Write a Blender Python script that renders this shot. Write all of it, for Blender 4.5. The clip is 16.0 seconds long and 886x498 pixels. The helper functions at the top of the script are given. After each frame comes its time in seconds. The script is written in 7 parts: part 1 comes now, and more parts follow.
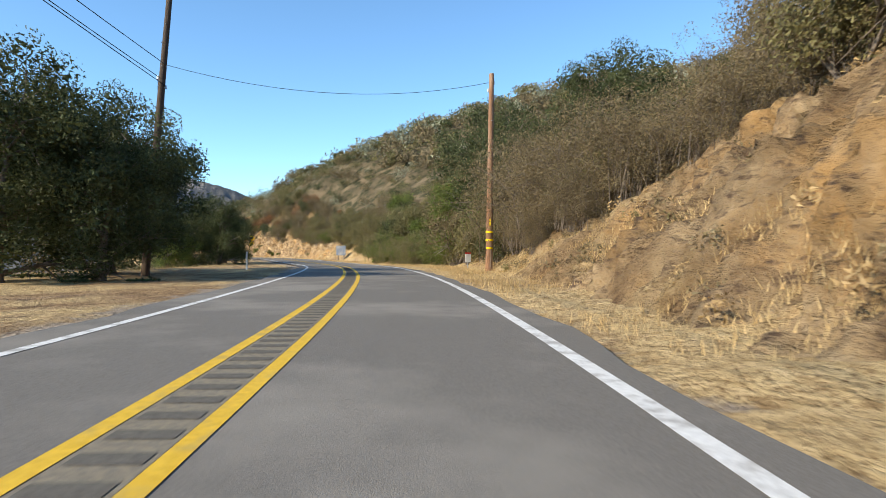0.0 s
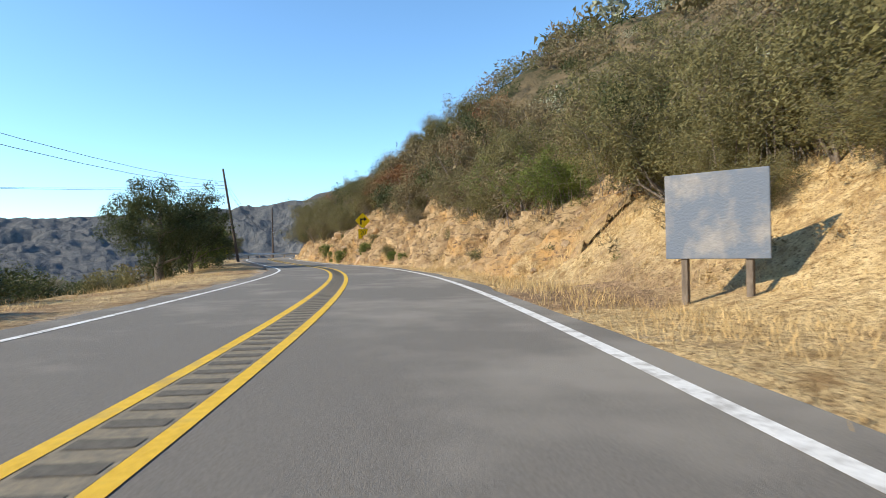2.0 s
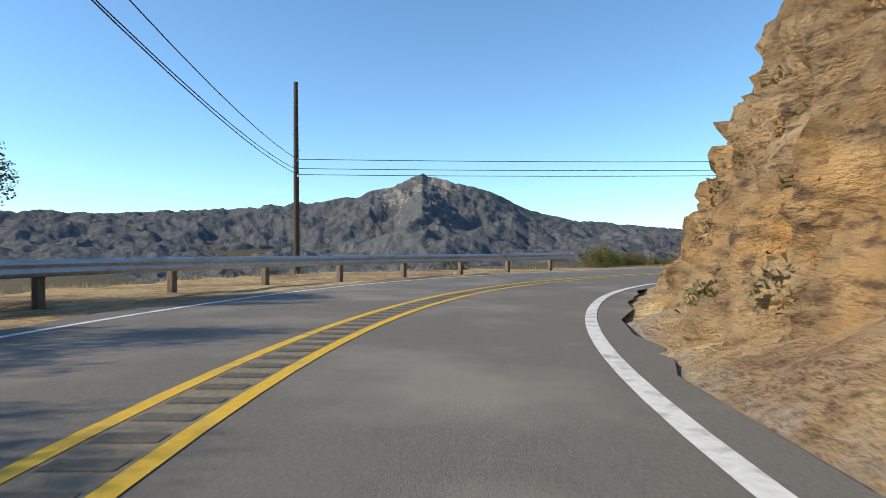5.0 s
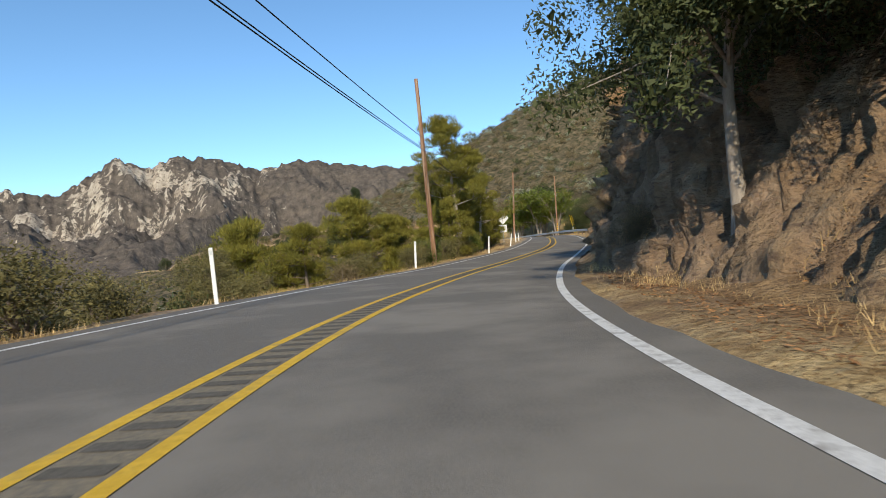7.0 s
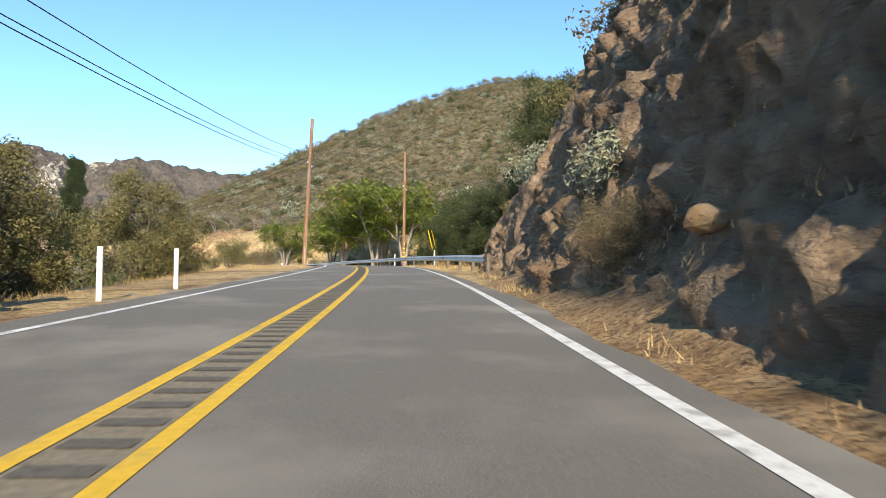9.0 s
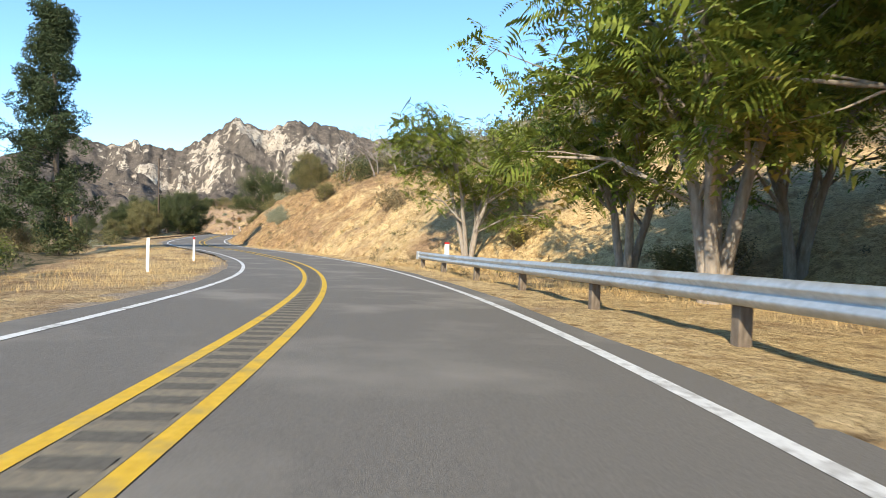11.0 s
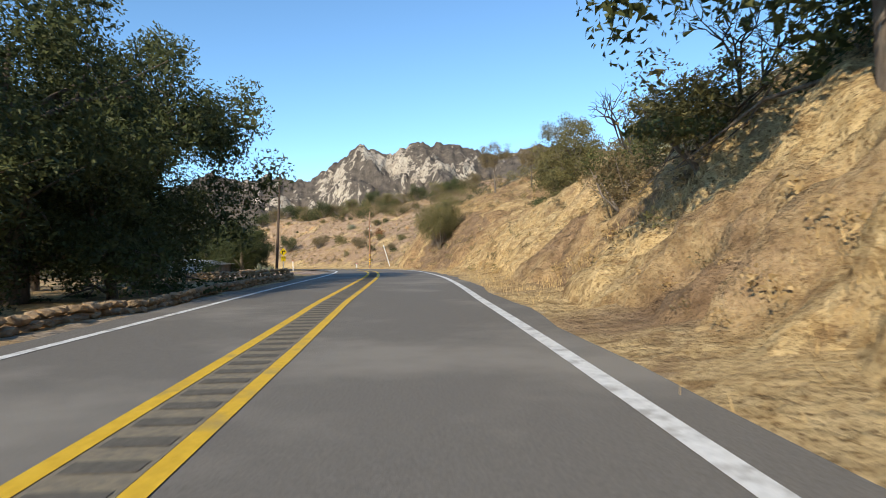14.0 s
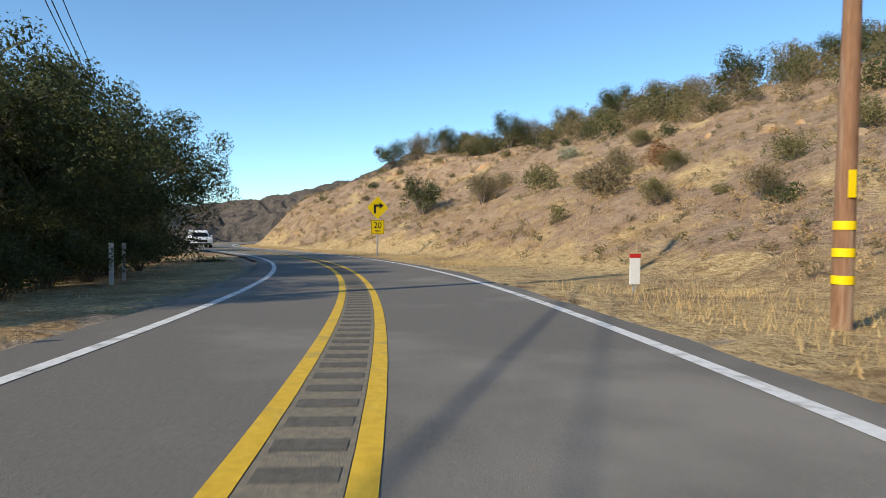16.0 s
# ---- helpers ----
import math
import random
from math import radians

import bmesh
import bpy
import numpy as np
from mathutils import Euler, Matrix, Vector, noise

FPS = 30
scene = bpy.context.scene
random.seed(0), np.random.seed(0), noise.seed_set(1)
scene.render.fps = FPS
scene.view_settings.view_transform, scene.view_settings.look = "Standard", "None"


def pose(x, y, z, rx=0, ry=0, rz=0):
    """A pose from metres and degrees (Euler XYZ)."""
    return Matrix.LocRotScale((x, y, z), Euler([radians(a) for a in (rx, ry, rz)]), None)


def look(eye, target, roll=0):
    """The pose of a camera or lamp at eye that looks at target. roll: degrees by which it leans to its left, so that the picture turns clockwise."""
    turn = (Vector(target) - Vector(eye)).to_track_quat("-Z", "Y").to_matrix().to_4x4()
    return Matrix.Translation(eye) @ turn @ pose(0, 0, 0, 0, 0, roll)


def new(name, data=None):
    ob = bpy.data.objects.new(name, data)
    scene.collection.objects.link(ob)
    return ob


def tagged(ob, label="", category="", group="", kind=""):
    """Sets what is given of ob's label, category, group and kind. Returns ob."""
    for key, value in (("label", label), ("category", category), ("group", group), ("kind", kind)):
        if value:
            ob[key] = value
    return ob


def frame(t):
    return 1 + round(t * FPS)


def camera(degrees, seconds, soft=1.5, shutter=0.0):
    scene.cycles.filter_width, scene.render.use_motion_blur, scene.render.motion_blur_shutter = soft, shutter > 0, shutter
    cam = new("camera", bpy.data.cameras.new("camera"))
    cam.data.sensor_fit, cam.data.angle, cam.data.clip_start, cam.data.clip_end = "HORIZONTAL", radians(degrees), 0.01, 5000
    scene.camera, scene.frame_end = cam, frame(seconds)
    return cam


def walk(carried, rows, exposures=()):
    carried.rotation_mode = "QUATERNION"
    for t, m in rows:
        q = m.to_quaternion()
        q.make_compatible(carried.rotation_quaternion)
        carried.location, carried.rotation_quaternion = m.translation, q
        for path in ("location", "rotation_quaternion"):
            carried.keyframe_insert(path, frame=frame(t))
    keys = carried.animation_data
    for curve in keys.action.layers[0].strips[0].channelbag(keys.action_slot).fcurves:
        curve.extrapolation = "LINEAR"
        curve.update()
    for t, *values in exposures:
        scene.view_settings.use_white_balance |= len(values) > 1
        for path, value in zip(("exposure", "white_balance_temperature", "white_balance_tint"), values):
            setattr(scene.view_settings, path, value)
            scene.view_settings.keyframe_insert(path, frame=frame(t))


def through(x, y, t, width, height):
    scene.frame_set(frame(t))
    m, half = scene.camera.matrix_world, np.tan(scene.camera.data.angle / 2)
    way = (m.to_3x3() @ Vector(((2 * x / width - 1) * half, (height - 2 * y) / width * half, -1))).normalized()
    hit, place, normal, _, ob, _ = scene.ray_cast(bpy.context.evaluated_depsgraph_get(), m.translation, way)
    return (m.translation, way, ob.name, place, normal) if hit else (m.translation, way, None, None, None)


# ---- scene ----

# ---- camera and its drive ----
cam = camera(69.9, 16.0, soft=0.85, shutter=0.035)
PATH = [
    (0.00, pose(0.00, 0.00, 0.000, 90.11, -0.47, 58.79)),
    (0.20, pose(-6.84, 3.60, -0.000, 90.09, -0.33, 60.54)),
    (0.40, pose(-13.61, 6.90, -0.017, 90.03, -0.29, 62.30)),
    (0.60, pose(-20.32, 9.92, -0.052, 89.87, -0.43, 64.08)),
    (0.80, pose(-26.94, 12.65, -0.106, 89.66, -0.67, 65.88)),
    (1.00, pose(-33.47, 15.11, -0.177, 89.53, -0.71, 67.69)),
    (1.20, pose(-39.91, 17.31, -0.263, 89.57, -0.36, 69.47)),
    (1.40, pose(-46.28, 19.27, -0.355, 89.71, 0.22, 71.22)),
    (1.60, pose(-52.60, 21.00, -0.440, 89.83, 0.78, 72.92)),
    (1.80, pose(-58.91, 22.53, -0.503, 89.91, 1.13, 74.61)),
    (2.00, pose(-65.24, 23.87, -0.532, 90.06, 1.20, 76.41)),
    (2.20, pose(-71.63, 25.00, -0.529, 90.30, 0.95, 78.42)),
    (2.40, pose(-78.11, 25.89, -0.506, 90.49, 0.67, 80.67)),
    (2.60, pose(-84.66, 26.53, -0.487, 90.41, 0.70, 83.16)),
    (2.80, pose(-91.28, 26.87, -0.502, 90.11, 1.05, 85.76)),
    (3.00, pose(-97.92, 26.92, -0.557, 89.90, 1.45, 88.23)),
    (3.20, pose(-104.51, 26.70, -0.621, 90.00, 1.66, 90.36)),
    (3.40, pose(-110.99, 26.26, -0.661, 90.23, 1.74, 92.00)),
    (3.60, pose(-117.30, 25.70, -0.666, 90.32, 1.83, 93.03)),
    (3.80, pose(-123.41, 25.07, -0.645, 90.21, 1.92, 93.50)),
    (4.00, pose(-129.31, 24.43, -0.608, 90.07, 1.90, 93.62)),
    (4.20, pose(-135.00, 23.81, -0.561, 90.05, 1.67, 93.50)),
    (4.40, pose(-140.47, 23.26, -0.509, 90.10, 1.30, 92.68)),
    (4.60, pose(-145.75, 22.86, -0.458, 90.15, 0.92, 90.58)),
    (4.80, pose(-150.84, 22.73, -0.415, 90.16, 0.60, 86.75)),
    (5.00, pose(-155.72, 23.02, -0.385, 90.12, 0.35, 80.91)),
    (5.20, pose(-160.34, 23.86, -0.370, 90.03, 0.20, 72.95)),
    (5.40, pose(-164.61, 25.34, -0.369, 89.83, 0.18, 63.46)),
    (5.60, pose(-168.43, 27.46, -0.381, 89.50, 0.29, 53.19)),
    (5.80, pose(-171.72, 30.16, -0.400, 89.11, 0.53, 43.04)),
    (6.00, pose(-174.45, 33.30, -0.420, 88.90, 0.84, 34.03)),
    (6.20, pose(-176.69, 36.75, -0.429, 89.00, 1.20, 26.85)),
    (6.40, pose(-178.52, 40.44, -0.422, 89.28, 1.70, 20.99)),
    (6.60, pose(-180.02, 44.36, -0.401, 89.54, 2.47, 15.61)),
    (6.80, pose(-181.18, 48.55, -0.377, 89.73, 3.31, 10.29)),
    (7.00, pose(-181.99, 53.03, -0.359, 89.91, 3.70, 5.05)),
    (7.20, pose(-182.42, 57.80, -0.352, 90.15, 3.27, -0.03)),
    (7.40, pose(-182.43, 62.81, -0.356, 90.44, 2.28, -4.59)),
    (7.60, pose(-182.07, 68.05, -0.362, 90.77, 1.16, -8.17)),
    (7.80, pose(-181.41, 73.49, -0.353, 91.11, 0.19, -10.64)),
    (8.00, pose(-180.54, 79.12, -0.315, 91.39, -0.52, -12.11)),
    (8.20, pose(-179.52, 84.93, -0.240, 91.58, -0.86, -12.69)),
    (8.40, pose(-178.47, 90.90, -0.125, 91.69, -0.93, -12.42)),
    (8.60, pose(-177.47, 97.01, 0.022, 91.75, -0.85, -11.29)),
    (8.80, pose(-176.61, 103.22, 0.189, 91.75, -0.72, -9.63)),
    (9.00, pose(-175.93, 109.50, 0.365, 91.72, -0.61, -8.03)),
    (9.20, pose(-175.39, 115.84, 0.542, 91.66, -0.56, -6.95)),
    (9.40, pose(-174.95, 122.20, 0.718, 91.61, -0.61, -6.20)),
    (9.60, pose(-174.59, 128.59, 0.885, 91.60, -0.77, -5.44)),
    (9.80, pose(-174.33, 135.02, 1.036, 91.55, -1.04, -4.34)),
    (10.00, pose(-174.23, 141.50, 1.165, 91.27, -1.41, -2.61)),
    (10.20, pose(-174.37, 148.02, 1.271, 90.65, -1.87, -0.03)),
    (10.40, pose(-174.85, 154.61, 1.348, 89.88, -2.26, 3.27)),
    (10.60, pose(-175.76, 161.32, 1.379, 89.26, -2.47, 7.08)),
    (10.80, pose(-177.18, 168.19, 1.337, 88.89, -2.44, 11.18)),
    (11.00, pose(-179.15, 175.17, 1.213, 88.71, -2.25, 15.34)),
    (11.20, pose(-181.66, 182.08, 1.023, 88.66, -1.98, 19.41)),
    (11.40, pose(-184.62, 188.75, 0.806, 88.77, -1.63, 23.44)),
    (11.60, pose(-188.01, 195.11, 0.610, 89.10, -1.19, 27.53)),
    (11.80, pose(-191.83, 201.18, 0.474, 89.56, -0.64, 31.68)),
    (12.00, pose(-196.07, 206.95, 0.402, 89.94, 0.06, 35.79)),
    (12.20, pose(-200.72, 212.43, 0.355, 90.08, 0.88, 39.58)),
    (12.40, pose(-205.68, 217.64, 0.293, 90.04, 1.52, 42.00)),
    (12.60, pose(-210.71, 222.71, 0.210, 89.91, 1.66, 41.90)),
    (12.80, pose(-215.53, 227.82, 0.132, 89.79, 1.27, 39.39)),
    (13.00, pose(-219.99, 233.09, 0.089, 89.76, 0.67, 35.87)),
    (13.20, pose(-224.09, 238.57, 0.096, 89.87, 0.17, 32.56)),
    (13.40, pose(-227.91, 244.29, 0.159, 90.05, -0.05, 29.83)),
    (13.60, pose(-231.53, 250.24, 0.264, 90.23, 0.13, 27.85)),
    (13.80, pose(-235.05, 256.38, 0.379, 90.32, 0.60, 26.70)),
    (14.00, pose(-238.55, 262.67, 0.474, 90.29, 0.97, 26.38)),
    (14.20, pose(-242.10, 269.05, 0.528, 90.10, 0.95, 26.85)),
    (14.40, pose(-245.77, 275.43, 0.527, 89.82, 0.61, 27.91)),
    (14.60, pose(-249.56, 281.69, 0.474, 89.57, 0.08, 29.32)),
    (14.80, pose(-253.44, 287.73, 0.383, 89.38, -0.46, 30.92)),
    (15.00, pose(-257.33, 293.42, 0.271, 89.20, -0.87, 32.65)),
    (15.20, pose(-261.14, 298.64, 0.156, 89.02, -1.04, 34.47)),
    (15.40, pose(-264.82, 303.35, 0.048, 88.83, -1.02, 36.49)),
    (15.60, pose(-268.44, 307.64, -0.052, 88.64, -0.90, 38.87)),
    (15.80, pose(-272.16, 311.65, -0.149, 88.47, -0.75, 41.60)),
    (16.00, pose(-276.10, 315.51, -0.249, 88.30, -0.57, 44.51)),
]
walk(cam, PATH, exposures=[(0.0, 0.35, 6450, 10), (2.0, 0.4, 6450, 10), (3.6, 0.3, 6450, 10), (5.2, 0.0, 6450, 10), (6.4, -0.2, 6450, 10), (7.1, -0.15, 6450, 10),
                            (8.0, 0.45, 6450, 10), (9.2, 0.5, 6450, 10), (10.5, 0.55, 6450, 10), (11.5, 0.45, 6450, 10), (12.5, 0.0, 6450, 10), (13.5, -0.1, 6450, 10),
                            (14.4, 0.2, 6450, 10), (15.2, 0.0, 6450, 10), (16.0, -0.05, 6450, 10)])

# ---- sky and sun ----
SUN_AZIMUTH, SUN_HEIGHT = 179.0, 29.0          # degrees to the left of the y axis, degrees up
world = bpy.data.worlds.new("sky")
scene.world = world
world.use_nodes = True
sky = world.node_tree.nodes.new("ShaderNodeTexSky")
sky.sky_type, sky.sun_disc = "NISHITA", False
sky.sun_elevation, sky.sun_rotation = radians(SUN_HEIGHT), radians(-SUN_AZIMUTH)
sky.altitude, sky.air_density, sky.dust_density, sky.ozone_density = 300, 0.85, 0.1, 2.2
world.node_tree.nodes["Background"].inputs["Strength"].default_value = 0.20
clear = world.node_tree.nodes.new("ShaderNodeMix")          # a clear autumn sky, deeper than the model's
clear.data_type, clear.blend_type = "RGBA", "MULTIPLY"
clear.inputs[0].default_value, clear.inputs[7].default_value = 1.0, (0.79, 1.0, 1.05, 1.0)
world.node_tree.links.new(sky.outputs[0], clear.inputs[6])
world.node_tree.links.new(clear.outputs[2], world.node_tree.nodes["Background"].inputs["Color"])
sun_way = Vector((-math.sin(radians(SUN_AZIMUTH)) * math.cos(radians(SUN_HEIGHT)),
                  math.cos(radians(SUN_AZIMUTH)) * math.cos(radians(SUN_HEIGHT)), math.sin(radians(SUN_HEIGHT))))
lamp = bpy.data.lights.new("sun", "SUN")
lamp.energy, lamp.angle, lamp.color = 5.2, radians(0.55), (1.0, 0.875, 0.66)
new("sun", lamp).matrix_world = look(sun_way * 400, (0, 0, 0))


# ---- helpers of this scene ----
rng = np.random.default_rng(7)


def mesh_of(name, verts, faces, mats=(), mat_index=None, smooth=False):
    """A mesh from arrays; faces is a list of (n, 3) or (n, 4) index arrays."""
    if not isinstance(faces, (list, tuple)):
        faces = [faces]
    me = bpy.data.meshes.new(name)
    verts = np.asarray(verts, dtype=np.float32)
    loops = np.concatenate([np.asarray(f, dtype=np.int32).ravel() for f in faces])
    sizes = np.concatenate([np.full(len(f), np.asarray(f).shape[1], dtype=np.int32) for f in faces])
    me.vertices.add(len(verts))
    me.vertices.foreach_set("co", verts.ravel())
    me.loops.add(len(loops))
    me.loops.foreach_set("vertex_index", loops)
    me.polygons.add(len(sizes))
    starts = np.concatenate([[0], np.cumsum(sizes)[:-1]]).astype(np.int32)
    me.polygons.foreach_set("loop_start", starts)
    me.polygons.foreach_set("loop_total", sizes)
    for m in mats:
        me.materials.append(m)
    if mat_index is not None:
        me.polygons.foreach_set("material_index", np.asarray(mat_index, dtype=np.int32))
    if smooth:
        me.polygons.foreach_set("use_smooth", np.ones(len(sizes), dtype=bool))
    me.update(calc_edges=True)
    return me


def part(name, me, parent=None, label="", at=None):
    """One mesh object, under a thing or a part when parent is given."""
    ob = new(name, me)
    if parent is not None:
        ob.parent = parent
    if at is not None:
        ob.matrix_basis = at
    if label:
        ob["label"] = label
    return ob


def from_bm(name, bm, mat, smooth=False):
    me = bpy.data.meshes.new(name)
    bm.to_mesh(me)
    bm.free()
    me.materials.append(mat)
    if smooth:
        me.polygons.foreach_set("use_smooth", np.ones(len(me.polygons), dtype=bool))
    return me


def box(bm, x0, y0, z0, x1, y1, z1, bevel=0.0):
    made = bmesh.ops.create_cube(bm, size=1.0)["verts"]
    bmesh.ops.scale(bm, vec=(x1 - x0, y1 - y0, z1 - z0), verts=made)
    bmesh.ops.translate(bm, vec=((x0 + x1) / 2, (y0 + y1) / 2, (z0 + z1) / 2), verts=made)
    if bevel:
        edges = list({e for v in made for e in v.link_edges})
        bmesh.ops.bevel(bm, geom=edges, offset=bevel, segments=2, profile=0.5, affect="EDGES")
    return made


def box_mesh(name, mat, *corners, bevel=0.0):
    bm = bmesh.new()
    box(bm, *corners, bevel=bevel)
    return from_bm(name, bm, mat)


def tube(points, radii, sides=8):
    """Vertices and faces of a tapering tube along points."""
    pts = np.asarray(points, dtype=float)
    n = len(pts)
    d = np.gradient(pts, axis=0)
    d /= np.linalg.norm(d, axis=1, keepdims=True) + 1e-9
    ref = np.where(np.abs(d[:, 2:3]) > 0.9, np.array([[1.0, 0, 0]]), np.array([[0, 0, 1.0]]))
    a = np.cross(d, ref)
    a /= np.linalg.norm(a, axis=1, keepdims=True) + 1e-9
    b = np.cross(d, a)
    ang = np.arange(sides) * 2 * np.pi / sides
    r = np.asarray(radii, dtype=float)[:, None, None]
    v = pts[:, None] + r * (np.cos(ang)[None, :, None] * a[:, None] + np.sin(ang)[None, :, None] * b[:, None])
    i, j = np.meshgrid(np.arange(n - 1), np.arange(sides), indexing="ij")
    k = (j + 1) % sides
    f = np.stack([i * sides + j, i * sides + k, (i + 1) * sides + k, (i + 1) * sides + j], -1).reshape(-1, 4)
    return v.reshape(-1, 3), f


def join(parts):
    """Joins (verts, faces) pairs."""
    vs, fs, n = [], [], 0
    for v, f in parts:
        vs.append(v)
        fs.append(np.asarray(f) + n)
        n += len(v)
    return np.concatenate(vs), fs


# value noise on arrays, for the lie of the land
_LATTICE = np.random.default_rng(3).random((256, 256))


def vnoise(x, y):
    xi, yi = np.floor(x).astype(int), np.floor(y).astype(int)
    fx, fy = x - xi, y - yi
    fx, fy = fx * fx * (3 - 2 * fx), fy * fy * (3 - 2 * fy)
    g = lambda i, j: _LATTICE[i & 255, j & 255]
    return ((g(xi, yi) * (1 - fx) + g(xi + 1, yi) * fx) * (1 - fy) + (g(xi, yi + 1) * (1 - fx) + g(xi + 1, yi + 1) * fx) * fy) * 2 - 1


def fbm(x, y, octaves=4, gain=0.5):
    out, amp = 0.0, 1.0
    for o in range(octaves):
        out = out + amp * vnoise(x * 2 ** o + 17.3 * o, y * 2 ** o + 9.1 * o)
        amp *= gain
    return out


# ---- the road's alignment: arcs of (metres, degrees to the left) ----
ARCS = [(16.0, 2.0), (16.0, 2.0), (16.0, 2.0),
        (19.0, 4.3), (17.8, 4.6), (16.8, 4.4), (16.2, 4.2), (16.3, 5.4), (16.6, 6.7), (16.3, 4.4), (15.2, 0.9),
        (13.9, -1.1), (12.6, -10.3), (11.4, -23.6), (10.6, -25.6), (10.3, -15.0), (11.0, -13.3), (12.4, -12.1),
        (13.8, -5.4), (15.0, 0.3), (15.7, 4.6), (15.9, 1.8), (16.1, 2.8), (16.5, 8.0), (17.7, 10.5), (18.3, 9.8),
        (17.9, 10.8), (18.0, 7.7), (17.5, -7.9), (17.2, -7.7), (17.8, -2.1), (18.3, 2.3), (17.7, 4.2), (15.3, 4.6),
        (13.8, 7.3), (15.0, 9.0), (15.0, 9.5), (14.0, 8.0), (14.0, 2.0), (14.0, -14.0), (14.0, -26.0), (14.0, -26.0),
        (14.0, -20.0)]
HEIGHTS = [-0.85, -0.85, -0.85, -0.85, -0.88, -1.02, -1.25, -1.38, -1.34, -1.4, -1.51, -1.45, -1.33, -1.23, -1.22,
           -1.27, -1.26, -1.2, -1.21, -1.16, -0.9, -0.48, -0.04, 0.32, 0.52, 0.37, -0.14, -0.44, -0.59, -0.76, -0.64,
           -0.37, -0.34, -0.57, -0.85, -1.09, -1.35, -1.6, -1.8, -1.95, -2.05, -2.1, -2.1, -2.1]
BACK = 3          # arcs before the start of the drive
STEPS = 16        # stations in each arc
_k, _x, _h = [], [], []
_heading = radians(61.39 - 6.0)
_p = np.zeros(2)
for _i, (_l, _d) in enumerate(ARCS):
    for _j in range(STEPS):
        _m = _heading + radians(_d) * (_j + 0.0) / STEPS
        _k.append(_i - BACK + _j / STEPS), _x.append(_p.copy()), _h.append(_m)
        _m += radians(_d) * 0.5 / STEPS
        _p = _p + _l / STEPS * np.array([-math.sin(_m), math.cos(_m)])
    _heading += radians(_d)
RK, RX, RH = np.array(_k), np.array(_x), np.array(_h)
RX -= RX[BACK * STEPS]
RZ = np.interp(RK, np.arange(len(HEIGHTS)) - BACK, HEIGHTS)
_w = np.hanning(17) / np.hanning(17).sum()
RZ = np.convolve(np.pad(RZ, 8, "edge"), _w, "valid")
RN = np.stack([np.cos(RH), np.sin(RH)], -1)          # to the right


def along(ks, vals):
    return np.interp(RK, ks, vals)


# sideways places of the painted lines, to the right of the driving line, at numbered stations
YELLOW = along([0, 1, 4, 6, 9, 12, 14, 17, 20, 23, 25, 27, 28.6, 30, 32, 34], [-1.2, -1.2, -1.4, -1.2, -1.35, -1.55, -1.55, -1.35, -1.4, -1.4, -1.35, -1.4, -1.8, -1.4, -1.0, -0.9])
RIGHT = along([0, 2, 4, 6, 7, 9, 12, 14, 17, 19, 22, 24, 26, 27, 28.6, 30, 32, 34], [1.3, 1.7, 1.6, 1.6, 1.25, 1.0, 1.3, 1.5, 1.3, 1.5, 1.65, 1.9, 1.35, 0.85, 0.75, 1.15, 1.5, 1.7])
LEFT = along([0, 2, 4, 6, 8, 10, 12, 14, 16, 18, 21, 23, 25, 26, 27, 29, 31, 33], [-3.2, -3.3, -4.2, -3.6, -3.9, -4.4, -5.6, -5.6, -4.2, -4.0, -3.2, -3.5, -4.2, -4.8, -4.4, -3.7, -3.2, -2.8])


def place(k, lat, up=0.0):
    """The point at station k, lat metres to the right of the driving line, up metres over the road."""
    x = np.interp(k, RK, RX[:, 0]) + lat * np.cos(np.interp(k, RK, RH))
    y = np.interp(k, RK, RX[:, 1]) + lat * np.sin(np.interp(k, RK, RH))
    return Vector((x, y, np.interp(k, RK, RZ) + up))


def heading(k):
    return math.degrees(np.interp(k, RK, RH))


def nearest(x, y):
    """Index of the nearest station and the signed distance from it, for arrays."""
    idx = np.zeros(len(x), dtype=int)
    best = np.full(len(x), 1e18)
    sx, sy = RX[::2, 0], RX[::2, 1]
    for a in range(0, len(x), 40000):
        d2 = (x[a:a + 40000, None] - sx[None]) ** 2 + (y[a:a + 40000, None] - sy[None]) ** 2
        idx[a:a + 40000] = d2.argmin(1) * 2
        best[a:a + 40000] = d2.min(1)
    rel = np.stack([x, y], -1) - RX[idx]
    side = np.sign((rel * RN[idx]).sum(-1))
    return idx, np.sqrt(best) * np.where(side == 0, 1, side)


# ---- the lie of the land on either side of the road, by station ----
T2 = lambda *v: [2 * a for a in v]
KR = T2(-1, 0.22, 1.0, 1.6, 2.2, 2.8, 3.4, 3.9, 4.5, 5.0, 5.6, 6.4, 6.9, 7.35, 7.75, 8.4, 9.4, 10.0, 10.4, 11.0, 11.6, 11.95, 12.6, 13.3, 13.9, 14.5, 15.0, 15.76, 16.02, 16.35, 17.3, 18.5, 20)
SHOULDER = along(KR, [1.6, 1.8, 4.2, 3.9, 3.0, 1.5, 1.0, 1.0, 1.0, 0.8, 1.0, 0.9, 1.5, 2.7, 1.2, 1.0, 1.5, 3.0, 9, 16, 8, 1.8, 1.4, 0.9, 0.9, 1.8, 1.2, 1.4, 4.2, 5.0, 4.0, 2.5, 2.5])
